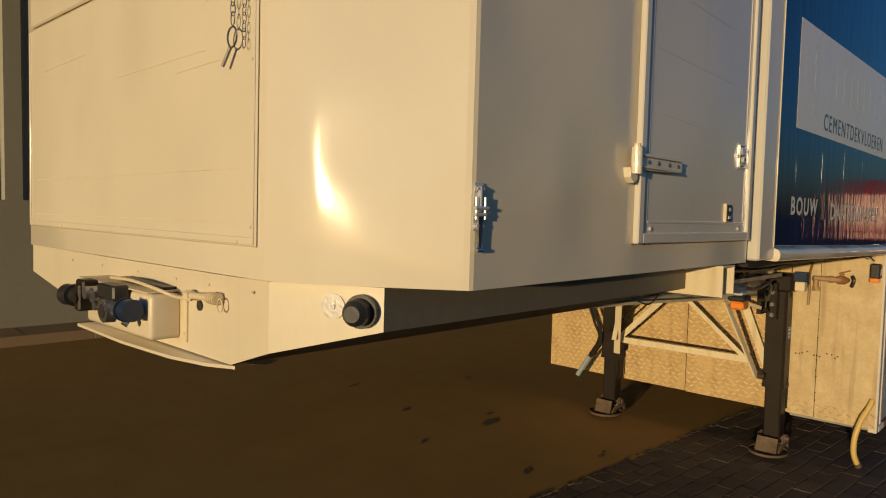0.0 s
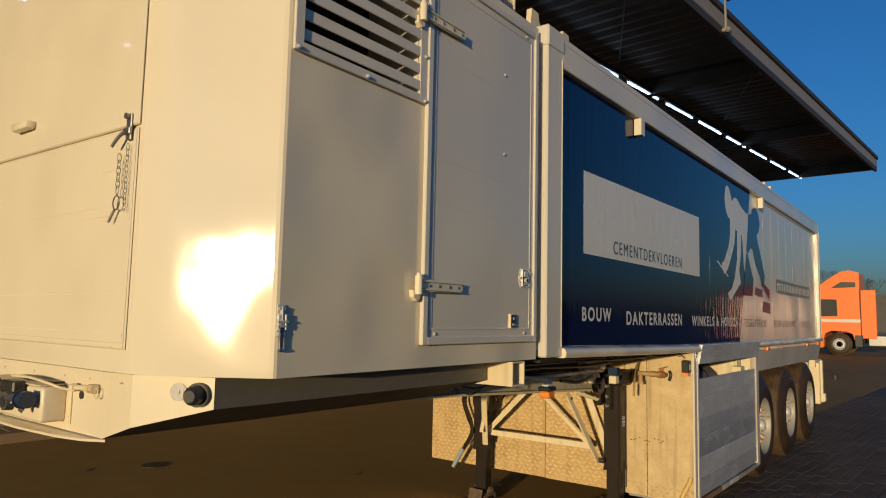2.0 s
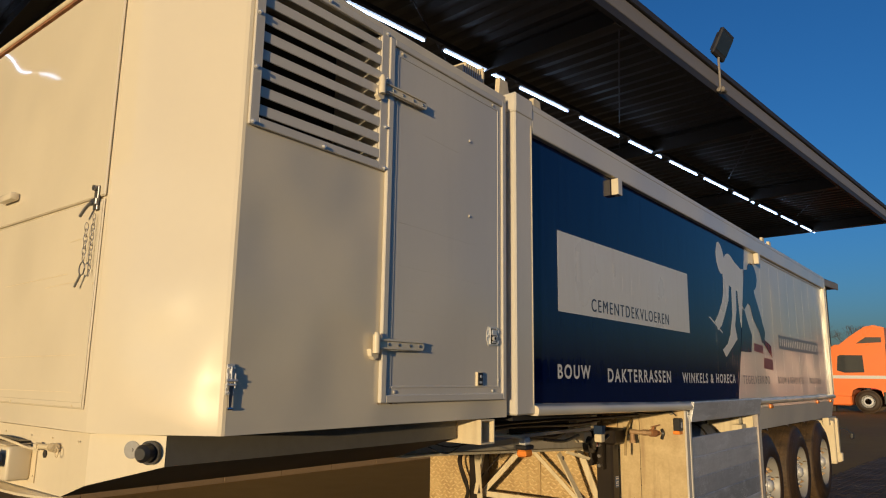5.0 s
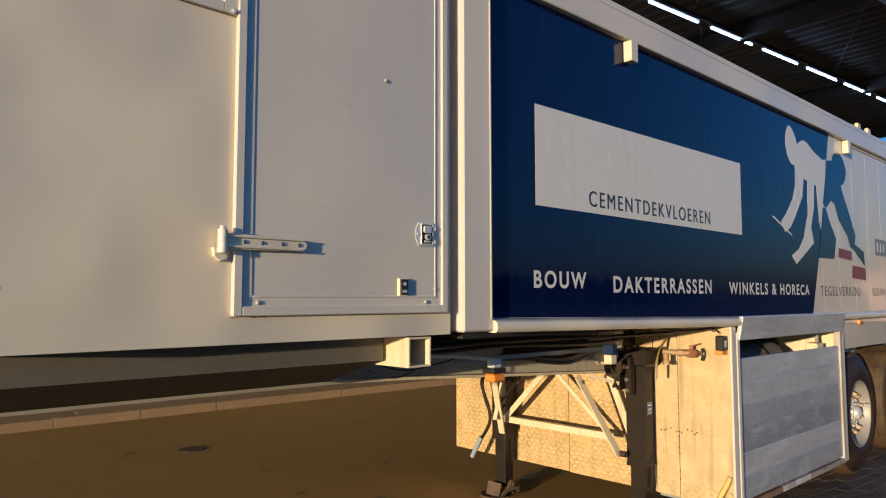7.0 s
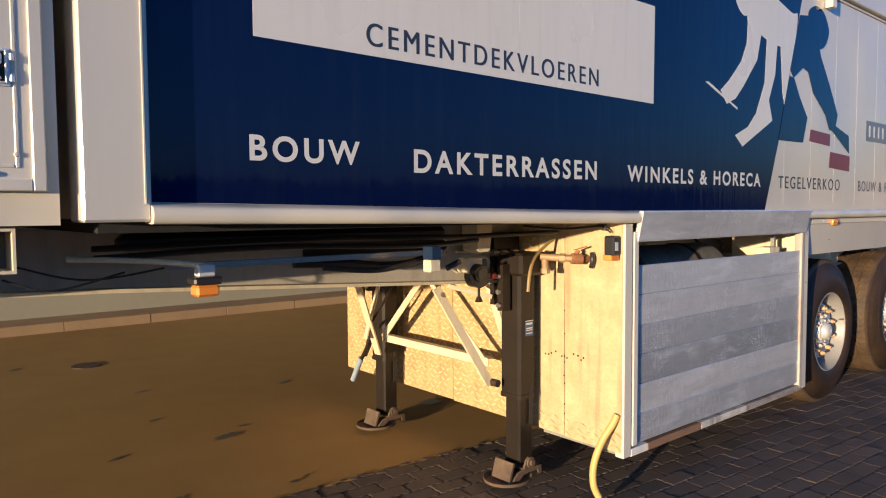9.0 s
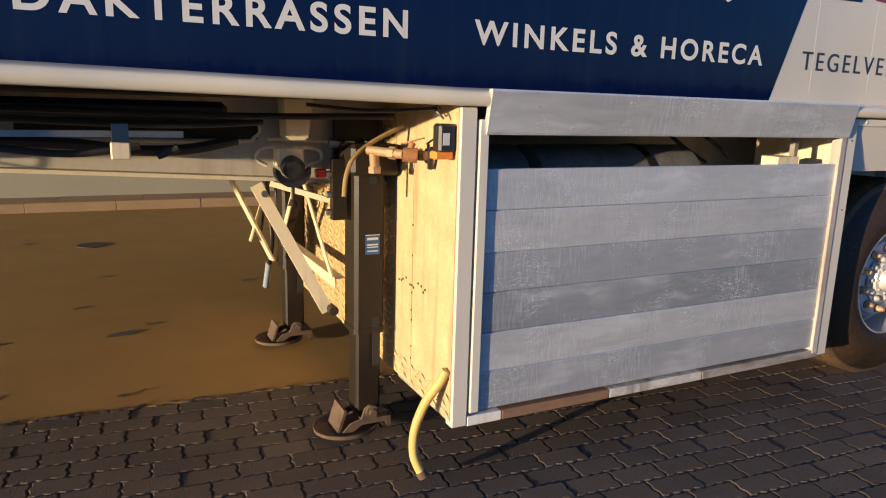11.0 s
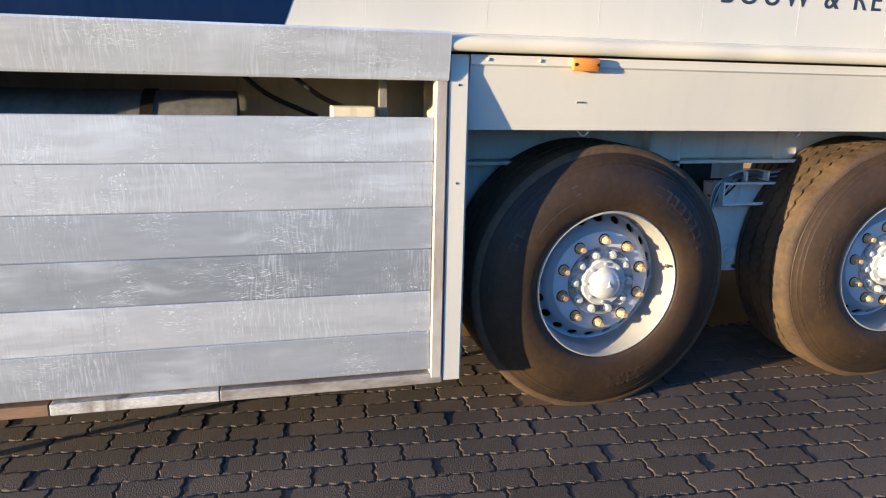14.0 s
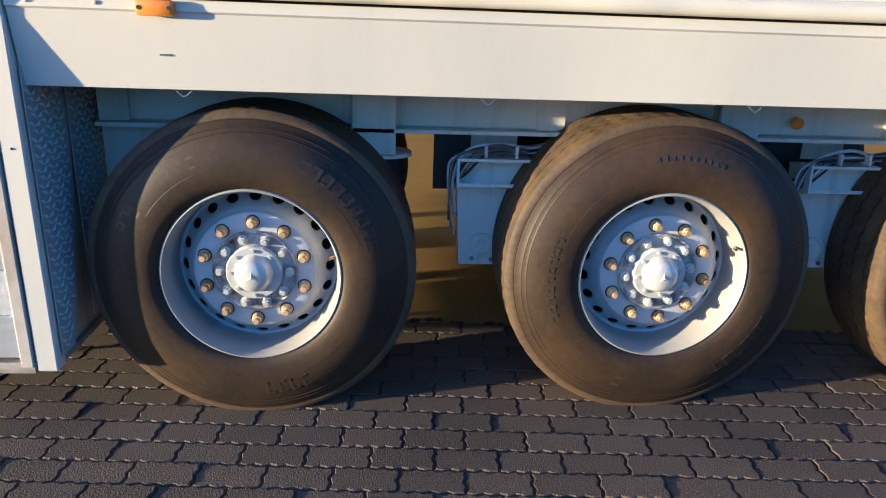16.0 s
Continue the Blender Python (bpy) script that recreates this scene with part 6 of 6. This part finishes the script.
def wheel_parts():
    """Tyre with rim and hub, outward +x, axis through the origin."""
    ty = bmesh.new()
    prof = [(-0.075, 0.288), (-0.035, 0.283), (-0.016, 0.291), (-0.008, 0.301), (-0.002, 0.325), (0.0, 0.355), (-0.002, 0.380), (-0.006, 0.402), (-0.0125, 0.422), (-0.0200, 0.440), (-0.0262, 0.452), (-0.0310, 0.461), (-0.0305, 0.4622), (-0.0322, 0.4635), (-0.0360, 0.470),
            (-0.0395, 0.476), (-0.0392, 0.4775), (-0.0412, 0.479), (-0.0510, 0.498), (-0.0535, 0.4995), (-0.0540, 0.503), (-0.0550, 0.509), (-0.0600, 0.521), (-0.0670, 0.529)]
    w = -0.075
    for a in range(4):
        prof += [(w, 0.531), (w - 0.055, 0.533), (w - 0.056, 0.519), (w - 0.068, 0.519)]
        w -= 0.069
    prof += [(w, 0.532), (w - 0.02, 0.531), (-0.372, 0.505), (-0.388, 0.44), (-0.38, 0.34), (-0.33, 0.29)]
    seg = 240
    rings = []
    for x, r in prof:
        groove = r < 0.5195 and r > 0.5185 or (-0.35 < x < -0.1 and r > 0.53)
        shoulder = -0.20 < x < -0.07 and r > 0.528
        ring = []
        for k in range(seg):
            t = 2 * math.pi * k / seg
            dx = 0.0045 * (1 if (k // 2) % 2 else -1) if groove else 0.0
            q = r - (0.003 if shoulder and k % 4 == 0 else 0.0)
            ring.append(ty.verts.new((x + dx, q * math.cos(t), q * math.sin(t))))
        rings.append(ring)
    for a, b in zip(rings, rings[1:]):
        for k in range(seg):
            ty.faces.new((a[k], a[(k + 1) % seg], b[(k + 1) % seg], b[k]))
    rim = bmesh.new()
    lathe(rim, [(-0.022, 0.293), (-0.014, 0.2885), (-0.012, 0.284), (-0.018, 0.2795), (-0.034, 0.2765), (-0.044, 0.2730), (-0.060, 0.2710), (-0.064, 0.2695), (-0.100, 0.268), (-0.135, 0.266), (-0.152, 0.263)], 72)
    barrel = len(rim.faces)
    # disc with oval hand holes
    def face_x(r):
        return float(np.interp(r, [0.205, 0.2175, 0.2315, 0.2475, 0.2545, 0.263], [-0.094, -0.108, -0.130, -0.148, -0.153, -0.152]))
    R0, R1, HALF, NH, RM = 0.205, 0.263, math.pi / 20, 32, 0.2395
    for h in range(20):
        c = 2 * math.pi * h / 20
        loops = []
        for f in range(5):
            loop = []
            for k in range(NH):
                t = 2 * math.pi * k / NH
                ct, st = math.cos(t), math.sin(t)
                e = min(1 / max(abs(ct), 1e-6), 1 / max(abs(st), 1e-6))
                oa, orr = HALF * ct * e, ((R1 - RM) if st > 0 else (RM - R0)) * st * e
                ia, ir = 0.0205 * ct / RM, 0.0135 * st
                q = max(f - 1, 0) / 3
                a, r = ia + (oa - ia) * q, RM + ir + (orr - ir) * q
                x = face_x(r) - (0.012 if f == 0 else 0.0)
                loop.append(rim.verts.new((x, r * math.cos(c + a), r * math.sin(c + a))))
            loops.append(loop)
        for a, b in zip(loops, loops[1:]):
            for k in range(NH):
                rim.faces.new((a[k], a[(k + 1) % NH], b[(k + 1) % NH], b[k]))
    bmesh.ops.remove_doubles(rim, verts=rim.verts, dist=0.0003)
    lathe(rim, [(-0.094, 0.205), (-0.081, 0.198), (-0.078, 0.190), (-0.078, 0.138), (-0.085, 0.134)], 64)
    for i, f in enumerate(rim.faces):
        f.material_index = 0 if i < barrel else 1
    drum = lathe(bmesh.new(), [(-0.20, 0.262), (-0.20, 0.10), (-0.3, 0.10)], 40)
    hub = lathe(bmesh.new(), [(-0.0700, 0.140), (-0.0500, 0.138), (-0.0480, 0.134), (-0.0530, 0.128), (-0.0530, 0.092), (-0.0480, 0.090)], 56)
    cap = lathe(bmesh.new(), [(-0.0550, 0.092), (-0.0360, 0.091), (-0.0300, 0.087), (-0.0300, 0.064), (-0.0220, 0.060), (-0.0060, 0.055), (0.0060, 0.045), (0.0130, 0.028), (0.0150, 0.001)], 48)
    star = bmesh.new()
    for k in range(3):
        t = math.pi / 2 + 2 * math.pi * k / 3
        a = [(0.0135, 0.006 * math.cos(t + 1.57), 0.006 * math.sin(t + 1.57)), (0.0085, 0.036 * math.cos(t), 0.036 * math.sin(t)), (0.0135, 0.006 * math.cos(t - 1.57), 0.006 * math.sin(t - 1.57)), (0.0200, 0, 0)]
        vs = [star.verts.new(p) for p in a]
        star.faces.new((vs[0], vs[1], vs[3]))
        star.faces.new((vs[1], vs[2], vs[3]))
    nut = bmesh.new()
    cyl(nut, (-0.0590, 0, 0), (-0.0545, 0, 0), 0.0235, 20, 0.0225)
    for f in nut.faces:
        f.material_index = 1
    cyl(nut, (-0.0545, 0, 0), (-0.0525, 0, 0), 0.0195, 20, 0.0190)
    cyl(nut, (-0.0530, 0, 0), (-0.0340, 0, 0), 0.0165, 6)
    cyl(nut, (-0.0340, 0, 0), (-0.0300, 0, 0), 0.0155, 12, 0.0125)
    cyl(nut, (-0.0300, 0, 0), (-0.0170, 0, 0), 0.0095, 12)
    back = Matrix.Translation((-0.020, 0, 0))
    bolt = bmesh.new()
    cyl(bolt, (-0.0540, 0, 0), (-0.0480, 0, 0), 0.0165, 18)
    cyl(bolt, (-0.0480, 0, 0), (-0.0340, 0, 0), 0.0135, 6)
    cyl(bolt, (-0.0340, 0, 0), (-0.0290, 0, 0), 0.008, 10)
    capb = C((-0.0310, 0, 0), (-0.0230, 0, 0), 0.0062, 6)
    valve_ = sweep(bmesh.new(), [(-0.05, 0.262, 0.06), (-0.03, 0.25, 0.062), (-0.012, 0.248, 0.064)], 0.005, 8)
    for bm in (hub, cap, star, nut, bolt, capb):
        bmesh.ops.transform(bm, matrix=back, verts=bm.verts)
    for f in ty.faces:
        if max(math.hypot(v.co.y, v.co.z) for v in f.verts) > 0.508:
            f.material_index = 1
    return dict(tyre=mesh_of("tyre", ty, [rubber, tread_rubber], 30), rim=mesh_of("rim", rim, [barrel_silver, alu_rim], 30), drum=mesh_of("brake_drum", drum, black_paint, 30),
                hub=mesh_of("hub_flange", hub, hub_dark, 30), cap=mesh_of("hub_cap", cap, hub_silver, 40), star=mesh_of("cap_relief", star, hub_silver, 0), nut=mesh_of("wheel_nut", nut, [rust_nut, iron], 30),
                bolt=mesh_of("hub_bolt", bolt, hub_silver, 30), capb=mesh_of("cap_screw", capb, hub_silver, 30), valve=mesh_of("tyre_valve", valve_, brass, 40))


WP = wheel_parts()


def arc_shape(bm, r0, r1, a0, a1, x, n=8, h=0.0014):
    """A raised arc on the sidewall between two radii and two angles (degrees, from +y towards +z)."""
    def pt(r, t, dx):
        return bm.verts.new((x(r) + dx, r * math.cos(t), r * math.sin(t)))
    prev = None
    for k in range(n + 1):
        t = radians(a0 + (a1 - a0) * k / n)
        cur = (pt(r0, t, -0.001), pt(r0, t, h), pt(r1, t, h), pt(r1, t, -0.001))
        if prev:
            for i in range(3):
                bm.faces.new((prev[i], prev[i + 1], cur[i + 1], cur[i]))
        else:
            bm.faces.new(cur[::-1])
        prev = cur
    bm.faces.new(prev)


def sidewall_x(r):
    return float(np.interp(r, [0.325, 0.355, 0.380, 0.402, 0.422, 0.440, 0.461, 0.498], [-0.002, 0.0, -0.002, -0.006, -0.0125, -0.020, -0.031, -0.051]))


def wheel(y, turn, start):
    m = Matrix.Translation((-0.038, y + TY, 0.514 + 0.008 * (y - 6.6))) @ Matrix.Rotation(radians(turn), 4, "X")
    w = part("wheel", WP["tyre"], rubber, trailer, "wide single tyre on a silver steel rim", m)
    for key, mat in (("rim", alu_rim), ("drum", black_paint), ("hub", hub_dark), ("cap", hub_silver), ("star", hub_silver), ("valve", brass)):
        part(WP[key].name, WP[key], mat, w, m=m)
    for k in range(10):
        t = 2 * math.pi * k / 10
        part("wheel_nut", WP["nut"], rust_nut, w, m=m @ Matrix.Rotation(t, 4, "X") @ Matrix.Translation((0, 0, 0.1675)))
        part("hub_bolt", WP["bolt"], hub_silver, w, m=m @ Matrix.Rotation(t + 0.3, 4, "X") @ Matrix.Translation((0, 0, 0.113)))
    for k in range(8):
        part("cap_screw", WP["capb"], steel, w, m=m @ Matrix.Rotation(2 * math.pi * k / 8, 4, "X") @ Matrix.Translation((0, 0, 0.076)))
    # raised markings as plain bars
    rb = bmesh.new()
    for s, span, r0, r1, cnt in start:
        step = span / cnt
        for k in range(cnt):
            a = s + k * step
            arc_shape(rb, r0, r1, a, a + step * 0.26, sidewall_x, 2, 0.0022)
            arc_shape(rb, r1 - 0.008, r1, a + step * 0.26, a + step * 0.7, sidewall_x, 3)
            if k % 2:
                arc_shape(rb, r0, r0 + 0.008, a + step * 0.26, a + step * 0.7, sidewall_x, 3)
    # smooth raised fields with slanted ends
    for a0, a1 in ((14, 66), (112, 150), (196, 246), (292, 330)):
        for k in range(12):
            f0, f1 = a0 + (a1 - a0) * k / 12, a0 + (a1 - a0) * (k + 1) / 12
            arc_shape(rb, 0.366 + 0.02 * (k in (0, 11)), 0.452 - 0.03 * (k in (0, 11)), f0, f1, sidewall_x, 1, 0.0005)
    part("raised_marking", rb, raised_rubber, w, m=m, kind="stuff")
    return w


wheel(6.658, 0, ((20, 42, 0.385, 0.425, 7), (-86, 24, 0.375, 0.425, 4), (150, 10, 0.41, 0.44, 2)))
wheel(8.015, 9, ((-65, 40, 0.385, 0.425, 7), (150, 46, 0.375, 0.40, 9), (60, 34, 0.40, 0.415, 10)))
wheel(9.338, 20, ((30, 42, 0.385, 0.425, 7), (200, 40, 0.385, 0.42, 8)))
for y in (6.658, 7.998, 9.338):
    m = Matrix.Translation((-2.155, y + TY, 0.535 + 0.008 * (y - 6.6))) @ Matrix.Rotation(math.pi, 4, "Z")
    w = part("wheel", WP["tyre"], rubber, trailer, "wide single tyre on a silver steel rim", m)
    part("rim", WP["rim"], alu_rim, w, m=m)
    part("brake_drum", WP["drum"], black_paint, w, m=m)
    tp("axle", C((-0.34, y, 0.535), (-1.86, y, 0.535), 0.065, 20), black_paint, None, "black round axle")
# rear end
tp("rear_guard", B(-0.30, -0.02, 10.0, 10.06, 0.45, 1.04, bevel=0.01), old_cream, None, "cream rear guard plate")
tp("rear_bumper", B(-2.2, 0.0, 10.32, 10.42, 0.46, 0.58, bevel=0.01), old_cream, None, "cream rear underrun bar")
tp("rear_frame", B(-0.14, -0.06, 9.9, 10.45, 0.98, 1.08), old_cream, None)
tp("rear_upright", B(-0.12, -0.03, 10.33, 10.41, 0.45, 1.06), old_cream, None)
ra = bmesh.new()
sweep(ra, [(-0.05, 10.4, 0.92), (0.06, 10.43, 0.90), (0.13, 10.44, 0.84)], 0.012, 8)
box(ra, 0.10, 0.15, 10.41, 10.46, 0.78, 0.86, bevel=0.01)
tp("outline_lamp", ra, black_plastic, None, "rubber-armed outline lamp")

# ---- brick paving ----
PAVE = tagged(part("pavement", yard(B(EDGE, 2.2, -4.0, 16.0, -0.2, -0.006)), joint_sand, None, "dark concrete brick paving, rows parallel to the hall", smooth=0), category="pavement", kind="structure")
PW, PL_ = 0.1085, 0.2025


def paver_outline():
    """Block with finely waved sides, seen from above."""
    a, b, d = PL_ / 2 - 0.0042, PW / 2 - 0.0040, 0.0046
    pts = []
    for k in range(8):
        pts.append((-a + 2 * a * k / 8, b + (d if k % 2 else -d) * (k > 0)))
    for k in range(4):
        pts.append((a + (d if k % 2 else -d) * (k > 0), b - 2 * b * k / 4))
    for k in range(8):
        pts.append((a - 2 * a * k / 8, -b + (d if k % 2 else -d) * (k > 0)))
    for k in range(4):
        pts.append((-a + (d if k % 2 else -d) * (k > 0), -b + 2 * b * k / 4))
    return pts


OUT = [(y, x) for x, y in paver_outline()]


def paver(vs, fs, u, v, dz, tu, tv):
    """Adds one block: chamfered top and sides."""
    n, base = len(OUT), len(vs)
    c, s = math.cos(YARD), math.sin(YARD)
    for k, z in ((1.0, -0.03), (1.0, -0.004), (0.945, 0.0)):
        for p, q in OUT:
            a, b = u + p * k, v + q * (0.970 if k < 1 else 1)
            vs.append((c * a - s * b, s * a + c * b, z + dz + (p * tu + q * tv)))
    for r in (0, 1):
        for i in range(n):
            j = (i + 1) % n
            fs.append((base + r * n + i, base + r * n + j, base + (r + 1) * n + j, base + (r + 1) * n + i))
    fs.append(tuple(base + 2 * n + i for i in range(n)))


near_v, near_f = [], []
paver(near_v, near_f, 0, 0, 0, 0, 0)
one = bpy.data.meshes.new("paver")
one.from_pydata(near_v, [], near_f)
one.materials.append(paver_piece)
vs, fs = [], []
rnd = random.Random(5)
rowsn = int((2.2 - EDGE) / PW)
for r in range(rowsn):
    u = EDGE + PW * (r + 0.5)
    v = -4.0 + (PL_ / 2 if r % 2 else 0) + PL_ / 2 + rnd.uniform(-0.008, 0.008)
    while v < 15.9:
        dz, tu, tv = rnd.uniform(-0.0020, 0.0020), rnd.uniform(-0.014, 0.014), rnd.uniform(-0.008, 0.008)
        x, y = math.cos(YARD) * u - math.sin(YARD) * v, math.sin(YARD) * u + math.cos(YARD) * v
        if -0.02 < x < 0.66 and 5.2 < y < 8.6 and rnd.random() < 0.99:
            ob = part("paver", one, paver_piece, PAVE, m=Matrix.Translation((x, y, dz)) @ Euler((tv, -tu, 0)).to_matrix().to_4x4())
        else:
            paver(vs, fs, u, v, dz, tu, tv)
        v += PL_
many = bpy.data.meshes.new("paver_field")
many.from_pydata(vs, [], fs)
many.materials.append(paver_many)
part("paver_field", many, paver_many, PAVE, "dark concrete brick paving", kind="stuff")
# rough edge strip where asphalt meets the bricks
eg = bmesh.new()
rnd = random.Random(9)
k = -4.0
while k < 15.9:
    w = rnd.uniform(0.03, 0.075)
    r = 0.012 + rnd.random() * 0.012
    bmesh.ops.create_icosphere(eg, subdivisions=1, radius=r, matrix=Matrix.Translation((EDGE - 0.01 + rnd.uniform(-0.018, 0.012), k, -0.003)) @ Matrix.Diagonal((1, rnd.uniform(1, 2.2), 0.6, 1)))
    k += w
structure("paving_edge", yard(eg), paver_many, "crumbled edge between asphalt and bricks", "paving edge", kind="stuff")

# ---- parked trucks and distance ----
def truck_cab(x, y, paint, label, scale=1.0, turn=0.0):
    """A cab-over truck, front towards -x, its near side facing -y, front wheel at the given place."""
    t = thing("truck", (x, y, 0), label, "truck", "parked trucks", turn=Matrix.Rotation(radians(turn), 4, "Z"))
    cab = bmesh.new()
    prism(cab, [(-1.38, 0.75), (-1.40, 1.35), (-1.28, 2.95), (-1.15, 3.05), (0.85, 3.05), (0.88, 0.75), (0.62, 0.75), (0.55, 1.0), (0.30, 1.12), (-0.30, 1.12), (-0.55, 1.0), (-0.62, 0.75)], 1, 0.0, 2.45)
    c = part("cab", cab, paint, t, smooth=20)
    sp = bmesh.new()
    prism(sp, [(-1.0, 3.05), (-0.55, 3.42), (0.1, 3.86), (0.45, 3.92), (0.85, 3.80), (0.85, 3.05)], 1, 0.25, 2.2)
    part("roof_spoiler", sp, paint, c)
    part("side_window", prism(bmesh.new(), [(-1.12, 1.88), (-1.05, 2.52), (-0.95, 2.58), (-0.05, 2.56), (-0.03, 1.80), (-0.8, 1.78)], 1, -0.012, 0.0), window_glass, c, smooth=0)
    part("roof_intake", prism(bmesh.new(), [(-0.3, 3.10), (0.7, 3.14), (0.7, 3.36), (0.1, 3.38)], 1, 0.235, 0.25), black_plastic, c, smooth=0)
    part("stripe", B(-1.39, 0.88, -0.008, 0.0, 1.52, 1.66), label_white, c)
    part("bumper", B(-1.46, -0.62, -0.02, 2.47, 0.32, 0.78, bevel=0.06), paint, c)
    part("step_panel", B(0.62, 0.95, -0.02, 0.2, 0.4, 0.95, bevel=0.03), black_plastic, c)
    part("mirror", B(-1.5, -1.38, -0.28, -0.05, 2.0, 2.6, bevel=0.03), black_plastic, c)
    part("air_deflector", B(0.9, 1.5, 0.02, 0.06, 0.8, 3.0, bevel=0.02), paint, c)
    part("chassis", B(0.9, 5.6, 0.75, 1.75, 0.6, 0.9), black_paint, t)
    part("fuel_tank", B(1.1, 2.6, 0.06, 0.6, 0.42, 1.0, bevel=0.08), steel, t)
    for wx in (0.0, 3.7):
        for wy in (0.02, 2.12):
            mw = Matrix.Translation((wx, wy + (0.36 if wy > 1 else 0), 0.513)) @ Matrix.Rotation(-math.pi / 2 if wy < 1 else math.pi / 2, 4, "Z") @ Matrix.Diagonal((0.85, 0.965, 0.965, 1))
            tw = part("wheel", WP["tyre"], rubber, t, m=mw)
            part("rim", WP["rim"], alu_rim, tw, m=mw)
    return t


truck_cab(-2.9, 35.2, orange_paint, "orange cab-over truck with a roof spoiler parked in the yard")
truck_cab(-5.2, 47.0, red_paint, "red cab-over truck parked behind the orange one")
truck_cab(9.5, 47.0, red_paint, "red cab-over truck parked further along the row", turn=90)
hb = bmesh.new()
box(hb, -40, 2, 92, 110, 0, 4.6)
structure("backdrop_hall", hb, roof_dark, "low dark hall at the far end of the yard", "building", kind="structure")


def bare_tree(x, y, h, seed):
    rnd = random.Random(seed)
    t = thing("tree", (x, y, 0), "bare winter tree at the far edge of the yard", "tree", "bare trees")
    bm = bmesh.new()
    cyl(bm, (0, 0, -0.1), (0, 0, h * 0.4), 0.18, 8, 0.12)
    part("trunk", bm, twig, t)
    cr = bmesh.new()
    def grow(p, d, l, r, n):
        q = p + d * l
        cyl(cr, p, q, r, 4, r * 0.6)
        if n:
            for _ in range(3):
                e = (d + Vector((rnd.uniform(-0.8, 0.8), rnd.uniform(-0.8, 0.8), rnd.uniform(-0.1, 0.7)))).normalized()
                grow(q, e, l * 0.72, r * 0.6, n - 1)
    for _ in range(4):
        grow(Vector((0, 0, h * 0.38)), Vector((rnd.uniform(-0.5, 0.5), rnd.uniform(-0.5, 0.5), 1)).normalized(), h * 0.22, 0.07, 4)
    part("crown", cr, twig, t, "open crown of thin bare twigs")


for i, (x, y, h) in enumerate(((-14, 112, 9), (-9, 116, 8), (-20, 114, 10), (-4, 118, 8))):
    bare_tree(x, y, h, 20 + i)
